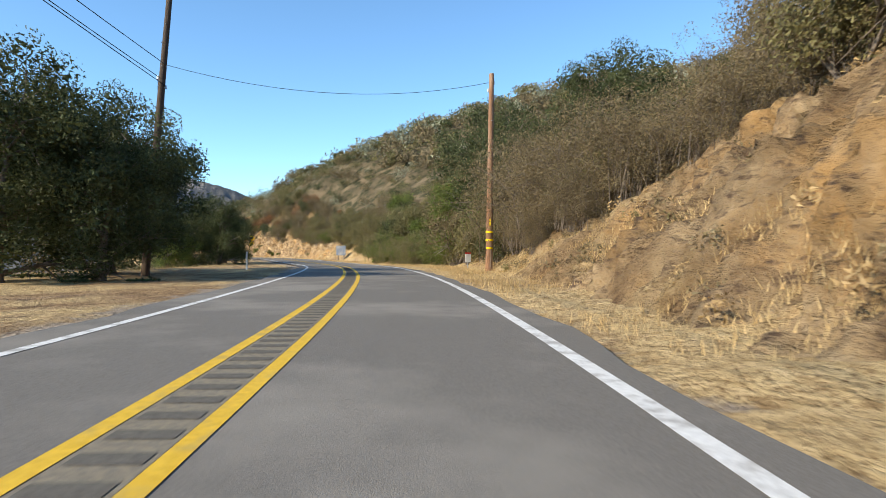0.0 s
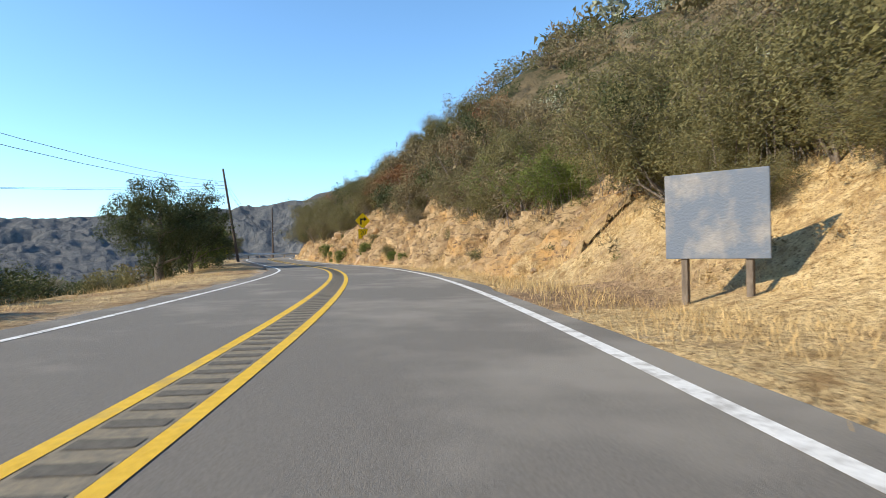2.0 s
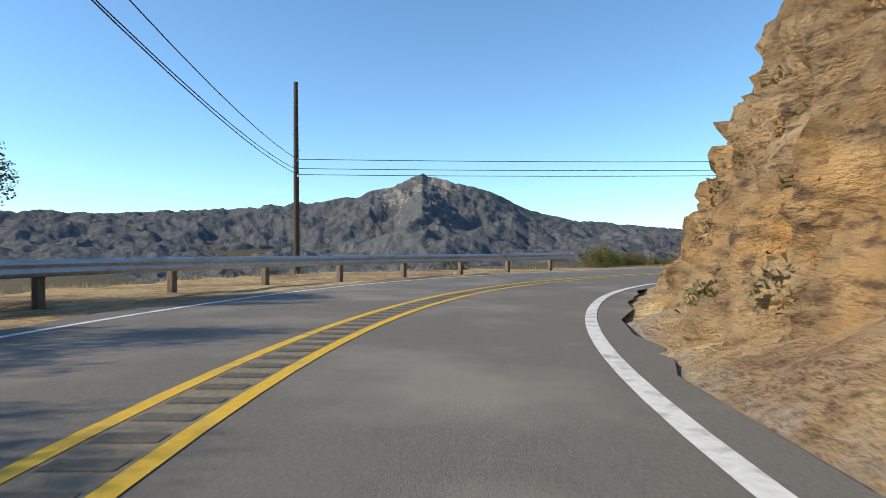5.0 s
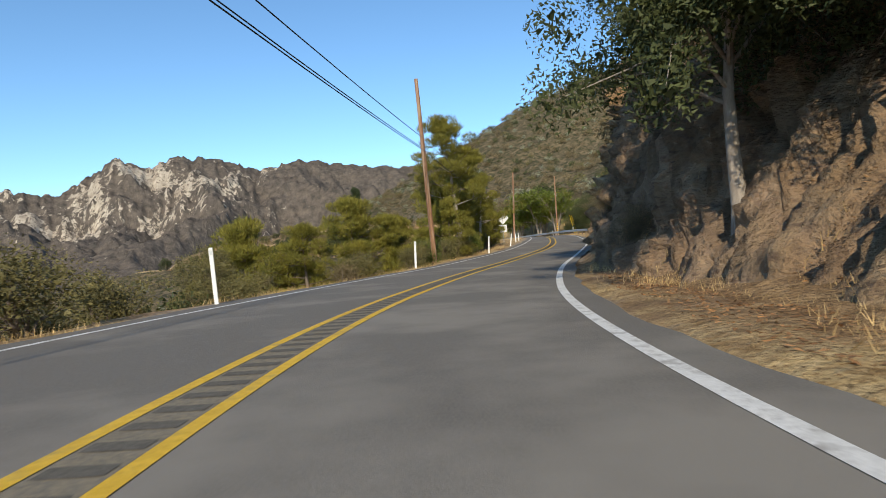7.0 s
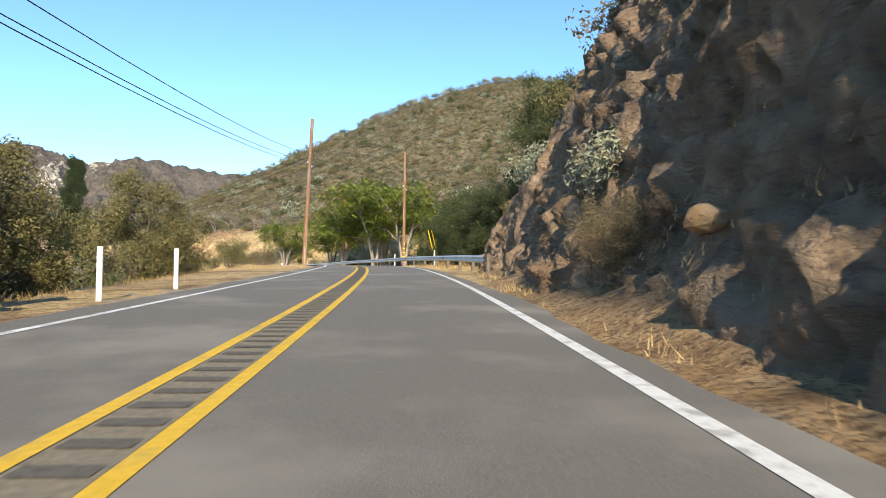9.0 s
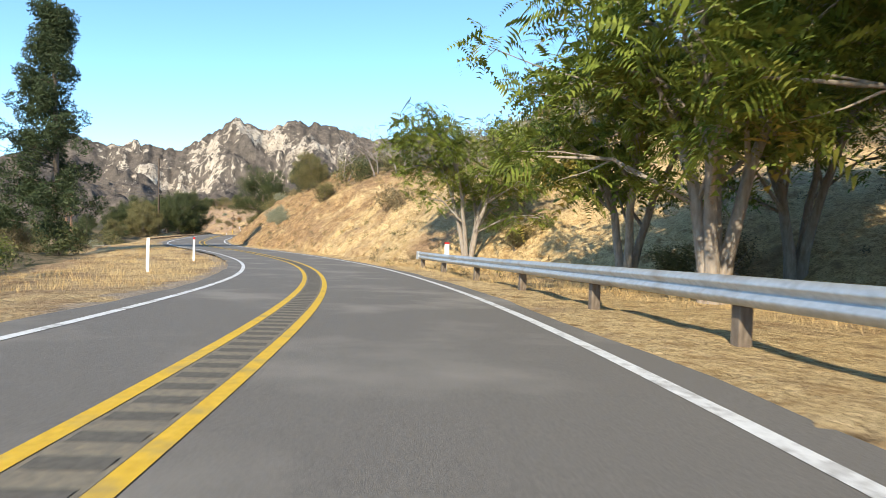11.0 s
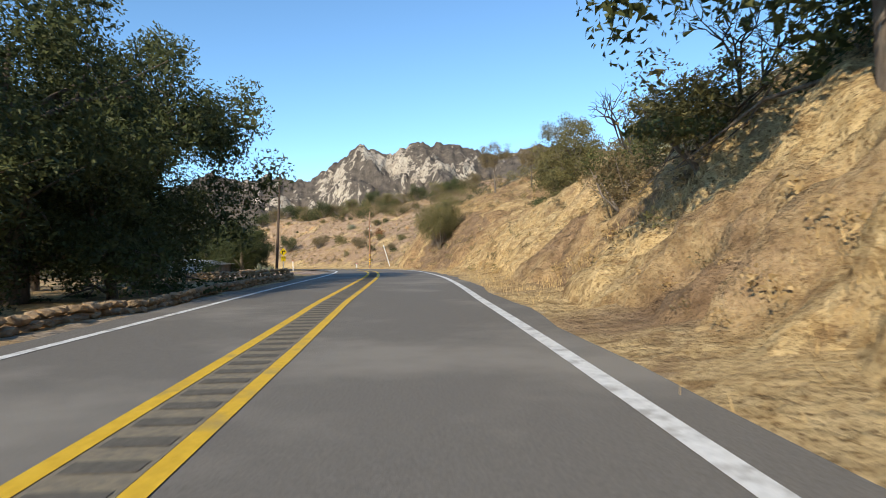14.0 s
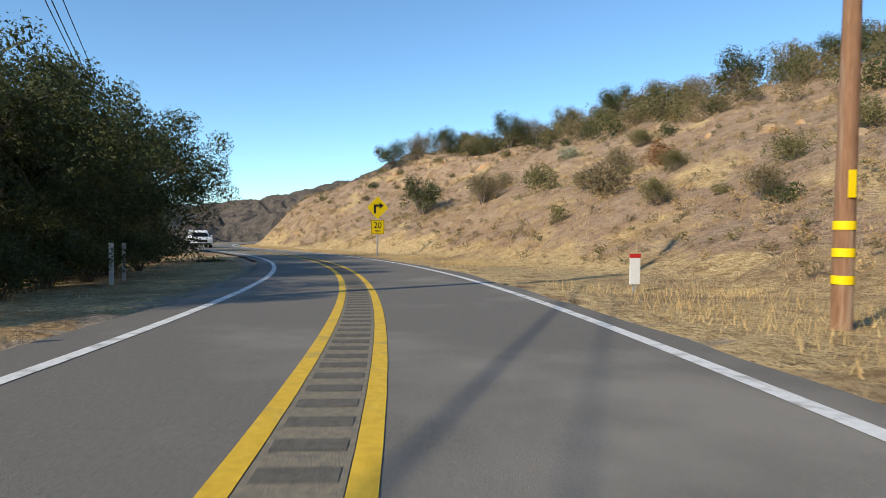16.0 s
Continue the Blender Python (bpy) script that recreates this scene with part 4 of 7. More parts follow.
def pine_shape(seed, h, w, n, size, trunk=0.2, bare=0.35, limbs=26, lean=0.0, forks=1, flat=0.4, round_top=0.5):
    """Long limbs that carry flat tufts of needles, with sky between them."""
    r = np.random.default_rng(seed)
    wood, tufts = [], []
    for q in range(forks):
        side = r.uniform(0, 2 * np.pi)
        out = 0.28 * w * (forks > 1)
        t = np.linspace(0, 1, 9)
        line = np.stack([lean * h * t + out * t * np.cos(side) * 1.6 + 0.012 * h * np.sin(5 * t + seed), out * t * np.sin(side) * 1.6 + 0.012 * h * np.cos(4 * t), h * 0.93 * t * (1 - 0.12 * q / forks)], 1)
        line[0, 2] = -0.35
        wood.append(tube(line, trunk / forks ** 0.4 * (1.05 - 0.85 * t), 9))
        for i in range(limbs):
            a = bare + (0.98 - bare) * (i + r.uniform(0, 1)) / limbs
            base = np.array([np.interp(a, t, line[:, c]) for c in range(3)])
            ang = r.uniform(0, 2 * np.pi)
            grow = (a - bare) / (1 - bare)
            reach = w * r.uniform(0.5, 1.0) * (1 - grow ** 2 * (1 - 0.25 * round_top)) * (0.65 + 0.35 * min(1.0, grow * 4)) / forks ** 0.3
            end = base + np.array([np.cos(ang) * reach, np.sin(ang) * reach, h * r.uniform(0.02, 0.10)])
            mid = (base + end) / 2 + np.array([0, 0, -0.015 * h]) + r.normal(size=3) * 0.05 * w
            wood.append(tube([base, mid, end], [trunk * 0.34 * (1.15 - a), trunk * 0.2 * (1.15 - a), 0.012], 5))
            for f in (0.45, 0.7, 0.9, 1.05):
                c = base + (end - base) * f + r.normal(size=3) * np.array([0.14, 0.14, 0.06]) * w
                tufts.append(c)
                wood.append(tube([mid, (mid + c) / 2 + r.normal(size=3) * 0.03 * w, c], [0.022, 0.015, 0.006], 4))
        tufts.append(line[-1])
    c = np.repeat(np.array(tufts), max(n // len(tufts), 4), axis=0)
    d = r.normal(size=c.shape)
    d /= np.linalg.norm(d, axis=1, keepdims=True)
    pts = c + d * (0.17 * w * r.uniform(0.2, 1.0, (len(c), 1)) ** 0.5) * np.array([1, 1, flat])
    u = d + np.array([0, 0, 1.1]) + r.normal(size=c.shape) * 0.45
    u /= np.linalg.norm(u, axis=1, keepdims=True)
    v = np.cross(u, r.normal(size=c.shape))
    v /= np.linalg.norm(v, axis=1, keepdims=True) + 1e-9
    s = size * r.uniform(0.6, 1.4, (len(c), 1))
    tri = np.stack([pts - v * s * 0.16, pts + v * s * 0.16, pts + u * s * 1.8], 1)
    return (tri.reshape(-1, 3), np.arange(3 * len(c)).reshape(-1, 3)), join(wood)


def frond_tree_shape(seed, h, w, per, stems=4, trunk=0.17, frond=0.5):
    """Several bowed stems under a spreading canopy of feathered fronds."""
    r = np.random.default_rng(seed)
    wood, tips = [], []
    for q in range(stems):
        a = 2 * np.pi * (q + r.uniform(-0.3, 0.3)) / stems
        out = np.array([np.cos(a), np.sin(a), 0.0])
        t = np.linspace(0, 1, 8)[:, None]
        bow = r.uniform(0.28, 0.5) * w
        line = out * (0.12 + bow * t ** 1.4) + np.array([0, 0, 1.0]) * h * r.uniform(0.62, 0.78) * t + r.normal(size=(8, 3)) * np.array([0.05, 0.05, 0.0]) * t * w * 0.4
        line[0, 2] = -0.3
        wood.append(tube(line, trunk * (1.0 - 0.6 * t[:, 0]) * np.array([1.3, 1.05, 1, 1, 1, 1, 1, 1]), 8))
        for _ in range(7):
            b = r.uniform(0.34, 1.0)
            base = np.array([np.interp(b, t[:, 0], line[:, c]) for c in range(3)])
            g = r.uniform(0, 2 * np.pi)
            reach = w * r.uniform(0.35, 0.75)
            end = base + np.array([np.cos(g), np.sin(g), 0]) * reach + out * 0.2 * w + np.array([0, 0, h * r.uniform(0.08, 0.30)])
            mid = (base + end) / 2 + np.array([0, 0, 0.05 * h])
            wood.append(tube([base, mid, end], [trunk * 0.40, trunk * 0.26, 0.02], 6))
            tips.append(end)
            for _ in range(4):
                e2 = mid + (end - mid) * r.uniform(0, 1) + r.normal(size=3) * np.array([0.22, 0.22, 0.10]) * w
                wood.append(tube([mid, (mid + e2) / 2 + r.normal(size=3) * 0.03 * w, e2], [trunk * 0.16, trunk * 0.1, 0.01], 5))
                tips.append(e2)
    p = np.repeat(np.array(tips), per, axis=0)
    p = p + r.normal(size=p.shape) * np.array([0.10, 0.10, 0.055]) * w
    n = len(p)
    g = r.uniform(0, 2 * np.pi, n)
    d = np.stack([np.cos(g), np.sin(g), r.normal(0.0, 0.5, n)], -1)
    u = np.stack([-np.sin(g), np.cos(g), r.normal(0, 0.7, n)], -1)
    length = frond * r.uniform(0.6, 1.3, (n, 1))
    tri = []
    for m in range(6):
        f = 0.15 + 0.85 * m / 5
        c = p + d * length * f - np.array([0, 0, 1.0]) * length * 0.4 * f * f
        for side in (-1, 1):
            tip = c + side * u * length * 0.30 * (1.1 - 0.6 * f) + d * length * 0.07 - np.array([0, 0, 0.03])
            tri.append(np.stack([c - d * length * 0.065, c + d * length * 0.085, tip], 1))
    v = np.concatenate(tri)
    return (v.reshape(-1, 3), np.arange(3 * len(v)).reshape(-1, 3)), join(wood)


def twig_brush_shape(seed, h, w, n, size, stems=70):
    """Half-dead brush: a thicket of arching grey stems with few leaves."""
    r = np.random.default_rng(seed)
    wood, c = [], []
    for _ in range(stems):
        a, lean, tall = r.uniform(0, 2 * np.pi), r.uniform(0.35, 1.25), r.uniform(0.5, 1.05)
        foot = r.normal(size=3) * np.array([0.3, 0.3, 0]) * w
        d = np.array([np.cos(a), np.sin(a), 0])
        pts = [foot + d * w * lean * f ** 1.7 + np.array([0, 0, h * tall * (f - 0.42 * lean * f ** 3)]) + r.normal(size=3) * 0.03 * w for f in (0, 0.3, 0.6, 0.85, 1.0)]
        pts[0][2] = -0.2
        wood.append(tube(pts, [0.016, 0.013, 0.010, 0.006, 0.003], 4))
        for _ in range(5):
            b = pts[r.integers(1, 5)]
            e = b + r.normal(size=3) * 0.22 * w + np.array([0, 0, -0.05 * h])
            wood.append(tube([b, (b + e) / 2 + r.normal(size=3) * 0.03 * w, e], [0.007, 0.005, 0.003], 3))
            c.append(e)
        c += pts[1:]
    pts = crown_points(r, np.array(c), max(n // len(c), 2), 0.14 * w)
    pts = pts[pts[:, 2] > 0.05]
    return leaves(pts, size, r), join(wood)


def bare_shape(seed, h, w, trunk=0.12, levels=4):
    """A leafless tree: forks all the way to the twigs."""
    r = np.random.default_rng(seed)
    wood = []

    def fork(p, d, length, rad, level):
        e = p + d * length + r.normal(size=3) * 0.06 * length
        m = (p + e) / 2 + r.normal(size=3) * 0.08 * length
        wood.append(tube([p, m, e], [rad, rad * 0.8, rad * 0.6], 5))
        if level == 0:
            return
        for _ in range(3):
            q = d + r.normal(size=3) * 0.62 * np.array([w / h * 1.6, w / h * 1.6, 0.7])
            q[2] = q[2] * 0.8 + 0.18
            fork(e, q / np.linalg.norm(q), length * r.uniform(0.55, 0.8), rad * 0.55, level - 1)

    for _ in range(2):
        d = np.array([r.normal() * 0.3, r.normal() * 0.3, 1.0])
        fork(np.array([0, 0, -0.2]), d / np.linalg.norm(d), h * 0.33, trunk, levels)
    return join(wood)


PLANTS = {}


def kind_of_plant(key, shape, leaf_mat, wood_mat):
    fol, wood = shape
    PLANTS[key] = (mesh_of("crown", fol[0], fol[1], [leaf_mat]) if fol is not None else None, mesh_of("trunk", wood[0], wood[1], [wood_mat], smooth=True))


def plant(name, key, k, lat, size=1.0, turn=0.0, sink=0.05, label="", category="", group="", tall=1.0, names=("crown", "trunk")):
    """A plant on the ground at station k."""
    p = place(k, lat)
    root = new(name)
    root.matrix_basis = pose(p.x, p.y, ground_at(p.x, p.y) - sink, 0, 0, turn) @ Matrix.Diagonal((size, size, size * tall, 1))
    root.empty_display_size = 0.3
    fol, wood = PLANTS[key]
    if fol is not None:
        part(names[0], fol, root)
    part(names[1], wood, root)
    return tagged(root, label, category, group)


kind_of_plant("oak", tree_shape(11, 6.5, 3.3, 38000, 0.052, trunk=0.26, bare=0.07, lumps=84, clump=0.20, crown=0.45), M_OAK, M_BARK)
kind_of_plant("oak_b", tree_shape(12, 6.5, 3.6, 38000, 0.052, trunk=0.24, bare=0.05, lumps=86, clump=0.19, forks=2, crown=0.46), M_OAK, M_BARK)
kind_of_plant("green", tree_shape(13, 5.5, 2.8, 32000, 0.052, trunk=0.15, bare=0.06, lumps=60, clump=0.21, forks=2, crown=0.43), M_GREEN, M_BARK)
kind_of_plant("olive_tree", tree_shape(14, 5.5, 2.9, 32000, 0.050, trunk=0.15, bare=0.05, lumps=66, clump=0.20, forks=2, crown=0.45), M_OLIVE, M_BARK)
kind_of_plant("airy", tree_shape(15, 6.0, 2.9, 13000, 0.06, trunk=0.13, bare=0.15, lumps=44, clump=0.22, forks=3), M_OAK, M_BARK)
kind_of_plant("mimosa", frond_tree_shape(16, 9.4, 4.2, 25, frond=0.5), M_MIMOSA, M_PALEBARK)
kind_of_plant("mimosa_b", frond_tree_shape(46, 8.6, 4.0, 28, stems=3, frond=0.5), M_MIMOSA, M_PALEBARK)
kind_of_plant("pine", pine_shape(17, 9.5, 3.2, 34000, 0.105, trunk=0.17, bare=0.30, limbs=24, lean=-0.12, flat=0.55), M_PINE, M_PALEBARK)
kind_of_plant("small_pine", pine_shape(47, 5.0, 2.3, 26000, 0.085, trunk=0.12, bare=0.10, limbs=26, flat=0.6, round_top=0.0), M_PINE, M_BARK)
kind_of_plant("cypress", pine_shape(18, 6.0, 3.6, 60000, 0.085, trunk=0.20, bare=0.16, limbs=17, forks=4, flat=0.42, round_top=1.0), M_TUFT, M_BARK)
kind_of_plant("stem_oak", tree_shape(50, 8.0, 3.4, 40000, 0.050, trunk=0.17, bare=0.42, lumps=70, limbs=12, clump=0.20, crown=0.32), M_OAK, M_PALEBARK)
kind_of_plant("twig_green", twig_brush_shape(51, 3.4, 2.2, 34000, 0.040, 60), M_GREEN, M_BARK)
kind_of_plant("twig_brush", twig_brush_shape(48, 4.8, 2.2, 30000, 0.036, 90), M_BROWN, M_BARK)
kind_of_plant("twig_olive", twig_brush_shape(49, 3.8, 2.4, 56000, 0.038, 80), M_OLIVE, M_BARK)
kind_of_plant("tall_pine", conifer_shape(19, 15, 3.0, 46000, 0.10, bare=0.12), M_DARKPINE, M_BARK)
kind_of_plant("flat_top", tree_shape(23, 5.0, 1.9, 5000, 0.05, trunk=0.09, bare=0.55, lumps=30, limbs=7, clump=0.24, crown=0.17, tips_only=False), M_BROWN, M_BARK)
kind_of_plant("bare", (None, bare_shape(20, 4.2, 2.4, trunk=0.07)), None, M_DEAD)
kind_of_plant("bare_b", (None, bare_shape(21, 3.4, 2.4, trunk=0.065, levels=4)), None, M_DEAD)
kind_of_plant("bare_dark", (None, bare_shape(22, 4.4, 3.0, trunk=0.09, levels=4)), None, M_BURNT)
for _key, _seed, _m, _air in (("b_olive", 31, M_OLIVE, 0), ("b_olive2", 32, M_OLIVE, 0.2), ("b_green", 33, M_GREEN, 0), ("b_brown", 34, M_BROWN, 0.1), ("b_brown2", 35, M_BROWN, 0.3),
                              ("b_sage", 36, M_SAGE, 0), ("b_rust", 37, M_RUST, 0.2), ("b_oak", 38, M_OAK, 0), ("b_grey", 39, M_SAGE, 0.35)):
    kind_of_plant(_key, shrub_shape(_seed, 2.0, 1.5, 4400, 0.035, stems=10, airy=_air, lumps=30), _m, M_DEAD if _m in (M_BROWN, M_SAGE, M_RUST) else M_BARK)

kind_of_plant("big_brush", shrub_shape(40, 2.0, 1.5, 34000, 0.022, stems=14, lumps=44, airy=0.1), M_OLIVE, M_BARK)
TREE = dict(category="tree")
# start of the drive, valley side
for _k, _lat, _s, _t, _key, _lab in (
        (1.5, -11.0, 1.15, 10, "oak", "dark evergreen oak standing on the dirt verge"), (1.05, -11.4, 1.03, 70, "oak_b", "dark evergreen oak standing on the dirt verge"),
        (1.9, -13.5, 1.0, 200, "oak_b", "dark evergreen oak standing on the dirt verge"), (1.35, -14.5, 1.2, 130, "oak", "dark evergreen oak standing on the dirt verge"),
        (1.15, -9.2, 0.8, 300, "oak_b", "low dark oak close to the road"), (3.4, -10.0, 0.88, 20, "oak_b", "broad dark evergreen tree above the valley"),
        (3.55, -12.4, 1.05, 220, "oak", "broad dark evergreen tree above the valley"), (3.92, -9.6, 0.75, 120, "oak", "rounded dusty green tree above the valley"), (3.3, -14.0, 0.8, 40, "green", "small green tree on the valley slope"),
        (6.95, -9.0, 0.98, 160, "airy", "dark green oak at the edge of the drop"), (6.7, -10.6, 1.0, 40, "oak", "dark green oak at the edge of the drop"),
        (7.4, -8.6, 0.70, 250, "green", "bright green tree at the edge of the drop"), (8.3, -8.4, 0.62, 195, "oak_b", "dark green tree at the edge of the drop"), (7.75, -8.6, 0.68, 95, "green", "bright green tree at the edge of the drop"), (7.95, -9.8, 0.8, 15, "airy", "thin many-stemmed tree with open crown"),
        (8.85, -9.0, 0.72, 100, "green", "bright green tree at the edge of the drop"), (10.1, -10.0, 0.85, 30, "olive_tree", "dusty green tree by the guardrail"),
        (10.35, -11.2, 0.9, 80, "olive_tree", "dusty green tree by the guardrail"), (10.7, -11.6, 0.85, 190, "olive_tree", "dusty green tree by the guardrail")):
    plant("tree", _key, _k, _lat, _s, _t, label=_lab, group="trees on the valley side", **TREE)
plant("dead_tree", "bare", 9.25, -8.6, 1.0, 40, label="leafless grey tree at the edge of the drop", category="tree")
plant("dead_tree", "bare_b", 8.9, -9.4, 0.8, 140, label="leafless grey tree at the edge of the drop", category="tree")
for _k, _lat, _s, _t, _key in ((2.05, 8.4, 1.25, 15, "oak"), (1.75, 8.6, 0.95, 95, "oak_b"), (1.3, 9.6, 0.9, 320, "oak"), (2.7, 8.8, 1.0, 140, "green"), (3.3, 10.2, 0.9, 250, "olive_tree"), (3.1, 12.0, 1.05, 60, "olive_tree"), (2.5, 10.5, 0.95, 200, "olive_tree")):
    plant("tree", _key, _k, _lat, _s, _t, label="evergreen oak standing over the roadside brush", group="oaks on the hillside", **TREE)
for _k, _lat, _s, _t in ((1.28, 6.4, 1.0, 0), (1.12, 7.0, 1.05, 100), (1.45, 6.9, 1.15, 210), (1.0, 7.8, 0.9, 300), (1.62, 8.0, 1.25, 30), (0.82, 8.4, 0.7, 60), (0.7, 9.6, 0.7, 170), (0.85, 10.8, 0.75, 20), (0.6, 11.6, 0.7, 80), (1.22, 5.8, 0.5, 40), (1.05, 6.4, 0.55, 150), (1.62, 6.3, 0.8, 250)):
    plant("brush", "twig_brush", _k, _lat, _s, _t, label="half-dead brown brush of arching twigs above dry grass", category="shrub", group="dead brush by the pole", names=("foliage", "stem"))
for _k, _lat, _s, _t in ((9.45, 3.7, 1.0, 0), (9.2, 4.8, 1.1, 120), (8.8, 5.0, 1.0, 230), (7.7, 4.9, 0.85, 60), (8.2, 5.0, 0.95, 10), (7.25, 5.3, 0.85, 310)):
    plant("brush", "twig_olive", _k, _lat, _s, _t, label="olive brush with tangled dark stems overhanging the bank", category="shrub", group="brush over the rock bank", names=("foliage", "stem"))
for _k, _lat, _s, _t in ((4.3, 8.0, 0.8, 10), (4.6, 7.2, 0.75, 60), (4.9, 6.6, 0.75, 110), (5.0, 8.0, 0.9, 200), (5.25, 6.2, 0.7, 160), (5.55, 5.9, 0.65, 230), (5.85, 5.6, 0.6, 290), (5.6, 7.2, 0.8, 340), (2.35, 6.0, 0.7, 0), (2.6, 5.7, 0.8, 80), (2.85, 5.9, 0.85, 160), (3.1, 5.6, 0.75, 240), (3.3, 6.2, 0.85, 320), (3.5, 5.4, 0.7, 480), (3.6, 6.0, 0.8, 40), (3.9, 5.8, 0.7, 120), (4.3, 5.9, 0.32, 20), (4.45, 6.4, 0.36, 90), (4.6, 5.8, 0.3, 140), (4.15, 6.3, 0.4, 210), (4.7, 6.5, 0.36, 260)):
    plant("brush", "twig_green" if _t % 160 == 0 else "twig_olive", _k, _lat, _s, _t, label="tangled olive brush reaching down to the dry verge", category="shrub", group="brush along the verge", names=("foliage", "stem"))
for _k, _lat, _s, _t in ((15.3, 3.4, 0.26, 0), (15.8, 3.1, 0.3, 90), (16.35, 3.0, 0.34, 180), (16.8, 2.9, 0.3, 270), (17.4, 3.0, 0.34, 30), (17.9, 3.1, 0.3, 110), (18.6, 3.2, 0.34, 200)):
    plant("brush", "twig_brush", _k, _lat, _s, _t, label="low dry brown brush at the foot of the shaded cliff", category="shrub", group="dry brush below the cliff", names=("foliage", "stem"))
# the bend with the posts
plant("cypress_tree", "cypress", 14.3, -10.4, 1.1, 20, label="broad dark olive cypress with layered limbs below the road", category="tree")
plant("cypress_tree", "cypress", 14.0, -13.6, 1.15, 140, label="broad dark olive cypress with layered limbs below the road", category="tree")
for _k, _lat, _s, _t in ((14.9, 4.4, 0.9, 200), (14.65, 5.6, 0.75, 40), (15.1, 6.0, 1.0, 120), (15.3, 4.6, 0.85, 300)):
    plant("tree", "stem_oak", _k, _lat, _s, _t, sink=0.5, label="green oak with a bare trunk leaning out from the shaded bank", group="oaks on the shaded bank", category="tree")
for _k, _lat, _s, _t in ((14.95, 9.0, 0.7, 10), (15.0, 8.0, 0.9, 60), (15.9, 7.4, 0.85, 150), (16.8, 8.0, 0.8, 240)):
    plant("tree", "oak_b", _k, _lat, _s, _t, label="dark oak on top of the shaded bank", **TREE)
plant("tree", "oak", 15.4, 5.8, 0.7, 20, label="dark oak on top of the shaded bank", category="tree")
for _k, _lat, _s, _t in ((17.3, -7.4, 1.15, -12), (17.75, -8.4, 0.95, 40), (18.1, -8.2, 0.8, 200), (18.5, -8.8, 0.75, 300), (16.3, -10.0, 1.15, 100), (15.9, -12.5, 1.25, 10), (17.1, -9.6, 0.8, 50), (16.6, -9.0, 0.9, 150)):
    plant("pine_tree", "pine" if _k > 17.2 else "small_pine", _k, _lat, _s, _t, label="yellow green pine with pale bare trunk", group="pines by the road", category="tree")
for _k, _lat, _s, _t, _key in ((17.0, -7.4, 0.95, 10, "small_pine"), (17.5, -8.6, 1.15, 70, "small_pine"), (16.4, -8.6, 0.85, 140, "small_pine"), (18.2, -7.6, 0.95, 200, "small_pine"), (15.9, -9.6, 0.8, 260, "small_pine"), (15.5, -10.2, 0.55, 30, "olive_tree"), (16.0, -11.0, 0.6, 120, "olive_tree")):
    plant("tree", _key, _k, _lat, _s, _t, label="bushy yellow green tree below the road edge", group="young trees by the road", category="tree")
for _k, _lat, _s, _t in ((18.9, -9, 0.7, 30), (19.6, -10, 0.8, 130)):
    plant("tree", "olive_tree", _k, _lat, _s, _t, label="dusty green tree beside the road", **TREE)
# the side canyon
for _k, _lat, _s, _t in ((22.38, 8.4, 1.28, 0), (22.66, 6.7, 0.92, 80), (22.95, 7.6, 0.9, 160), (23.55, 6.3, 0.78, 250), (22.9, 12.5, 0.9, 40), (22.5, 10.6, 1.2, 90), (22.12, 9.8, 1.08, 210)):
    plant("feather_leaf_tree", "mimosa" if _t % 160 else "mimosa_b", _k, _lat, _s, _t, label="feathery green tree with pale forked trunks behind the guardrail", group="trees behind the guardrail", category="tree")
# the first two oaks stand out of view, added to shade ground behind the rail
for _k, _lat, _s, _t in ((20.85, 7.6, 0.85, 300), (21.12, 9.4, 0.8, 10), (20.6, 9.5, 0.95, 30), (20.2, 10.0, 1.0, 220), (21.0, 13.0, 0.9, 120), (21.75, 12.0, 0.9, 70), (21.6, 13.0, 0.9, 170), (21.45, 12.0, 1.05, 250), (21.85, 13.8, 0.85, 40), (21.15, 12.0, 0.85, 310)):
    plant("tree", "oak_b", _k, _lat, _s, _t, label="dark oak by the cliff, of a group filled out for shade", **TREE)
plant("tall_pine_tree", "tall_pine", 25.0, -13.6, 1.2, 0, label="tall dark pine on the valley side", category="tree")
# windmill meadow
for _k, _lat, _s, _t, _key in ((27.0, -18.0, 0.85, 0, "airy"), (26.75, -18.5, 0.8, 50, "olive_tree"), (27.2, -17.8, 0.8, 90, "airy"), (26.6, -20.5, 0.95, 200, "airy"), (25.3, -18, 0.75, 10, "oak"),
                               (28.0, -12.6, 0.9, 20, "olive_tree"), (28.35, -13.8, 1.05, 70, "olive_tree"), (28.7, -11.6, 1.1, 120, "airy"), (29.2, -12.5, 1.1, 180, "oak_b"), (27.6, -15.0, 0.5, 110, "olive_tree"), (28.2, -17.0, 0.8, 10, "oak"),
                               (28.8, -9.2, 1.12, 210, "oak"), (29.1, -8.6, 1.15, 300, "oak_b"), (28.5, -8.9, 0.85, 33, "oak_b"), (28.85, -7.4, 0.6, 140, "oak_b")):
    plant("tree", _key, _k, _lat, _s, _t, label="evergreen tree at the edge of the meadow", group="trees by the meadow", **TREE)
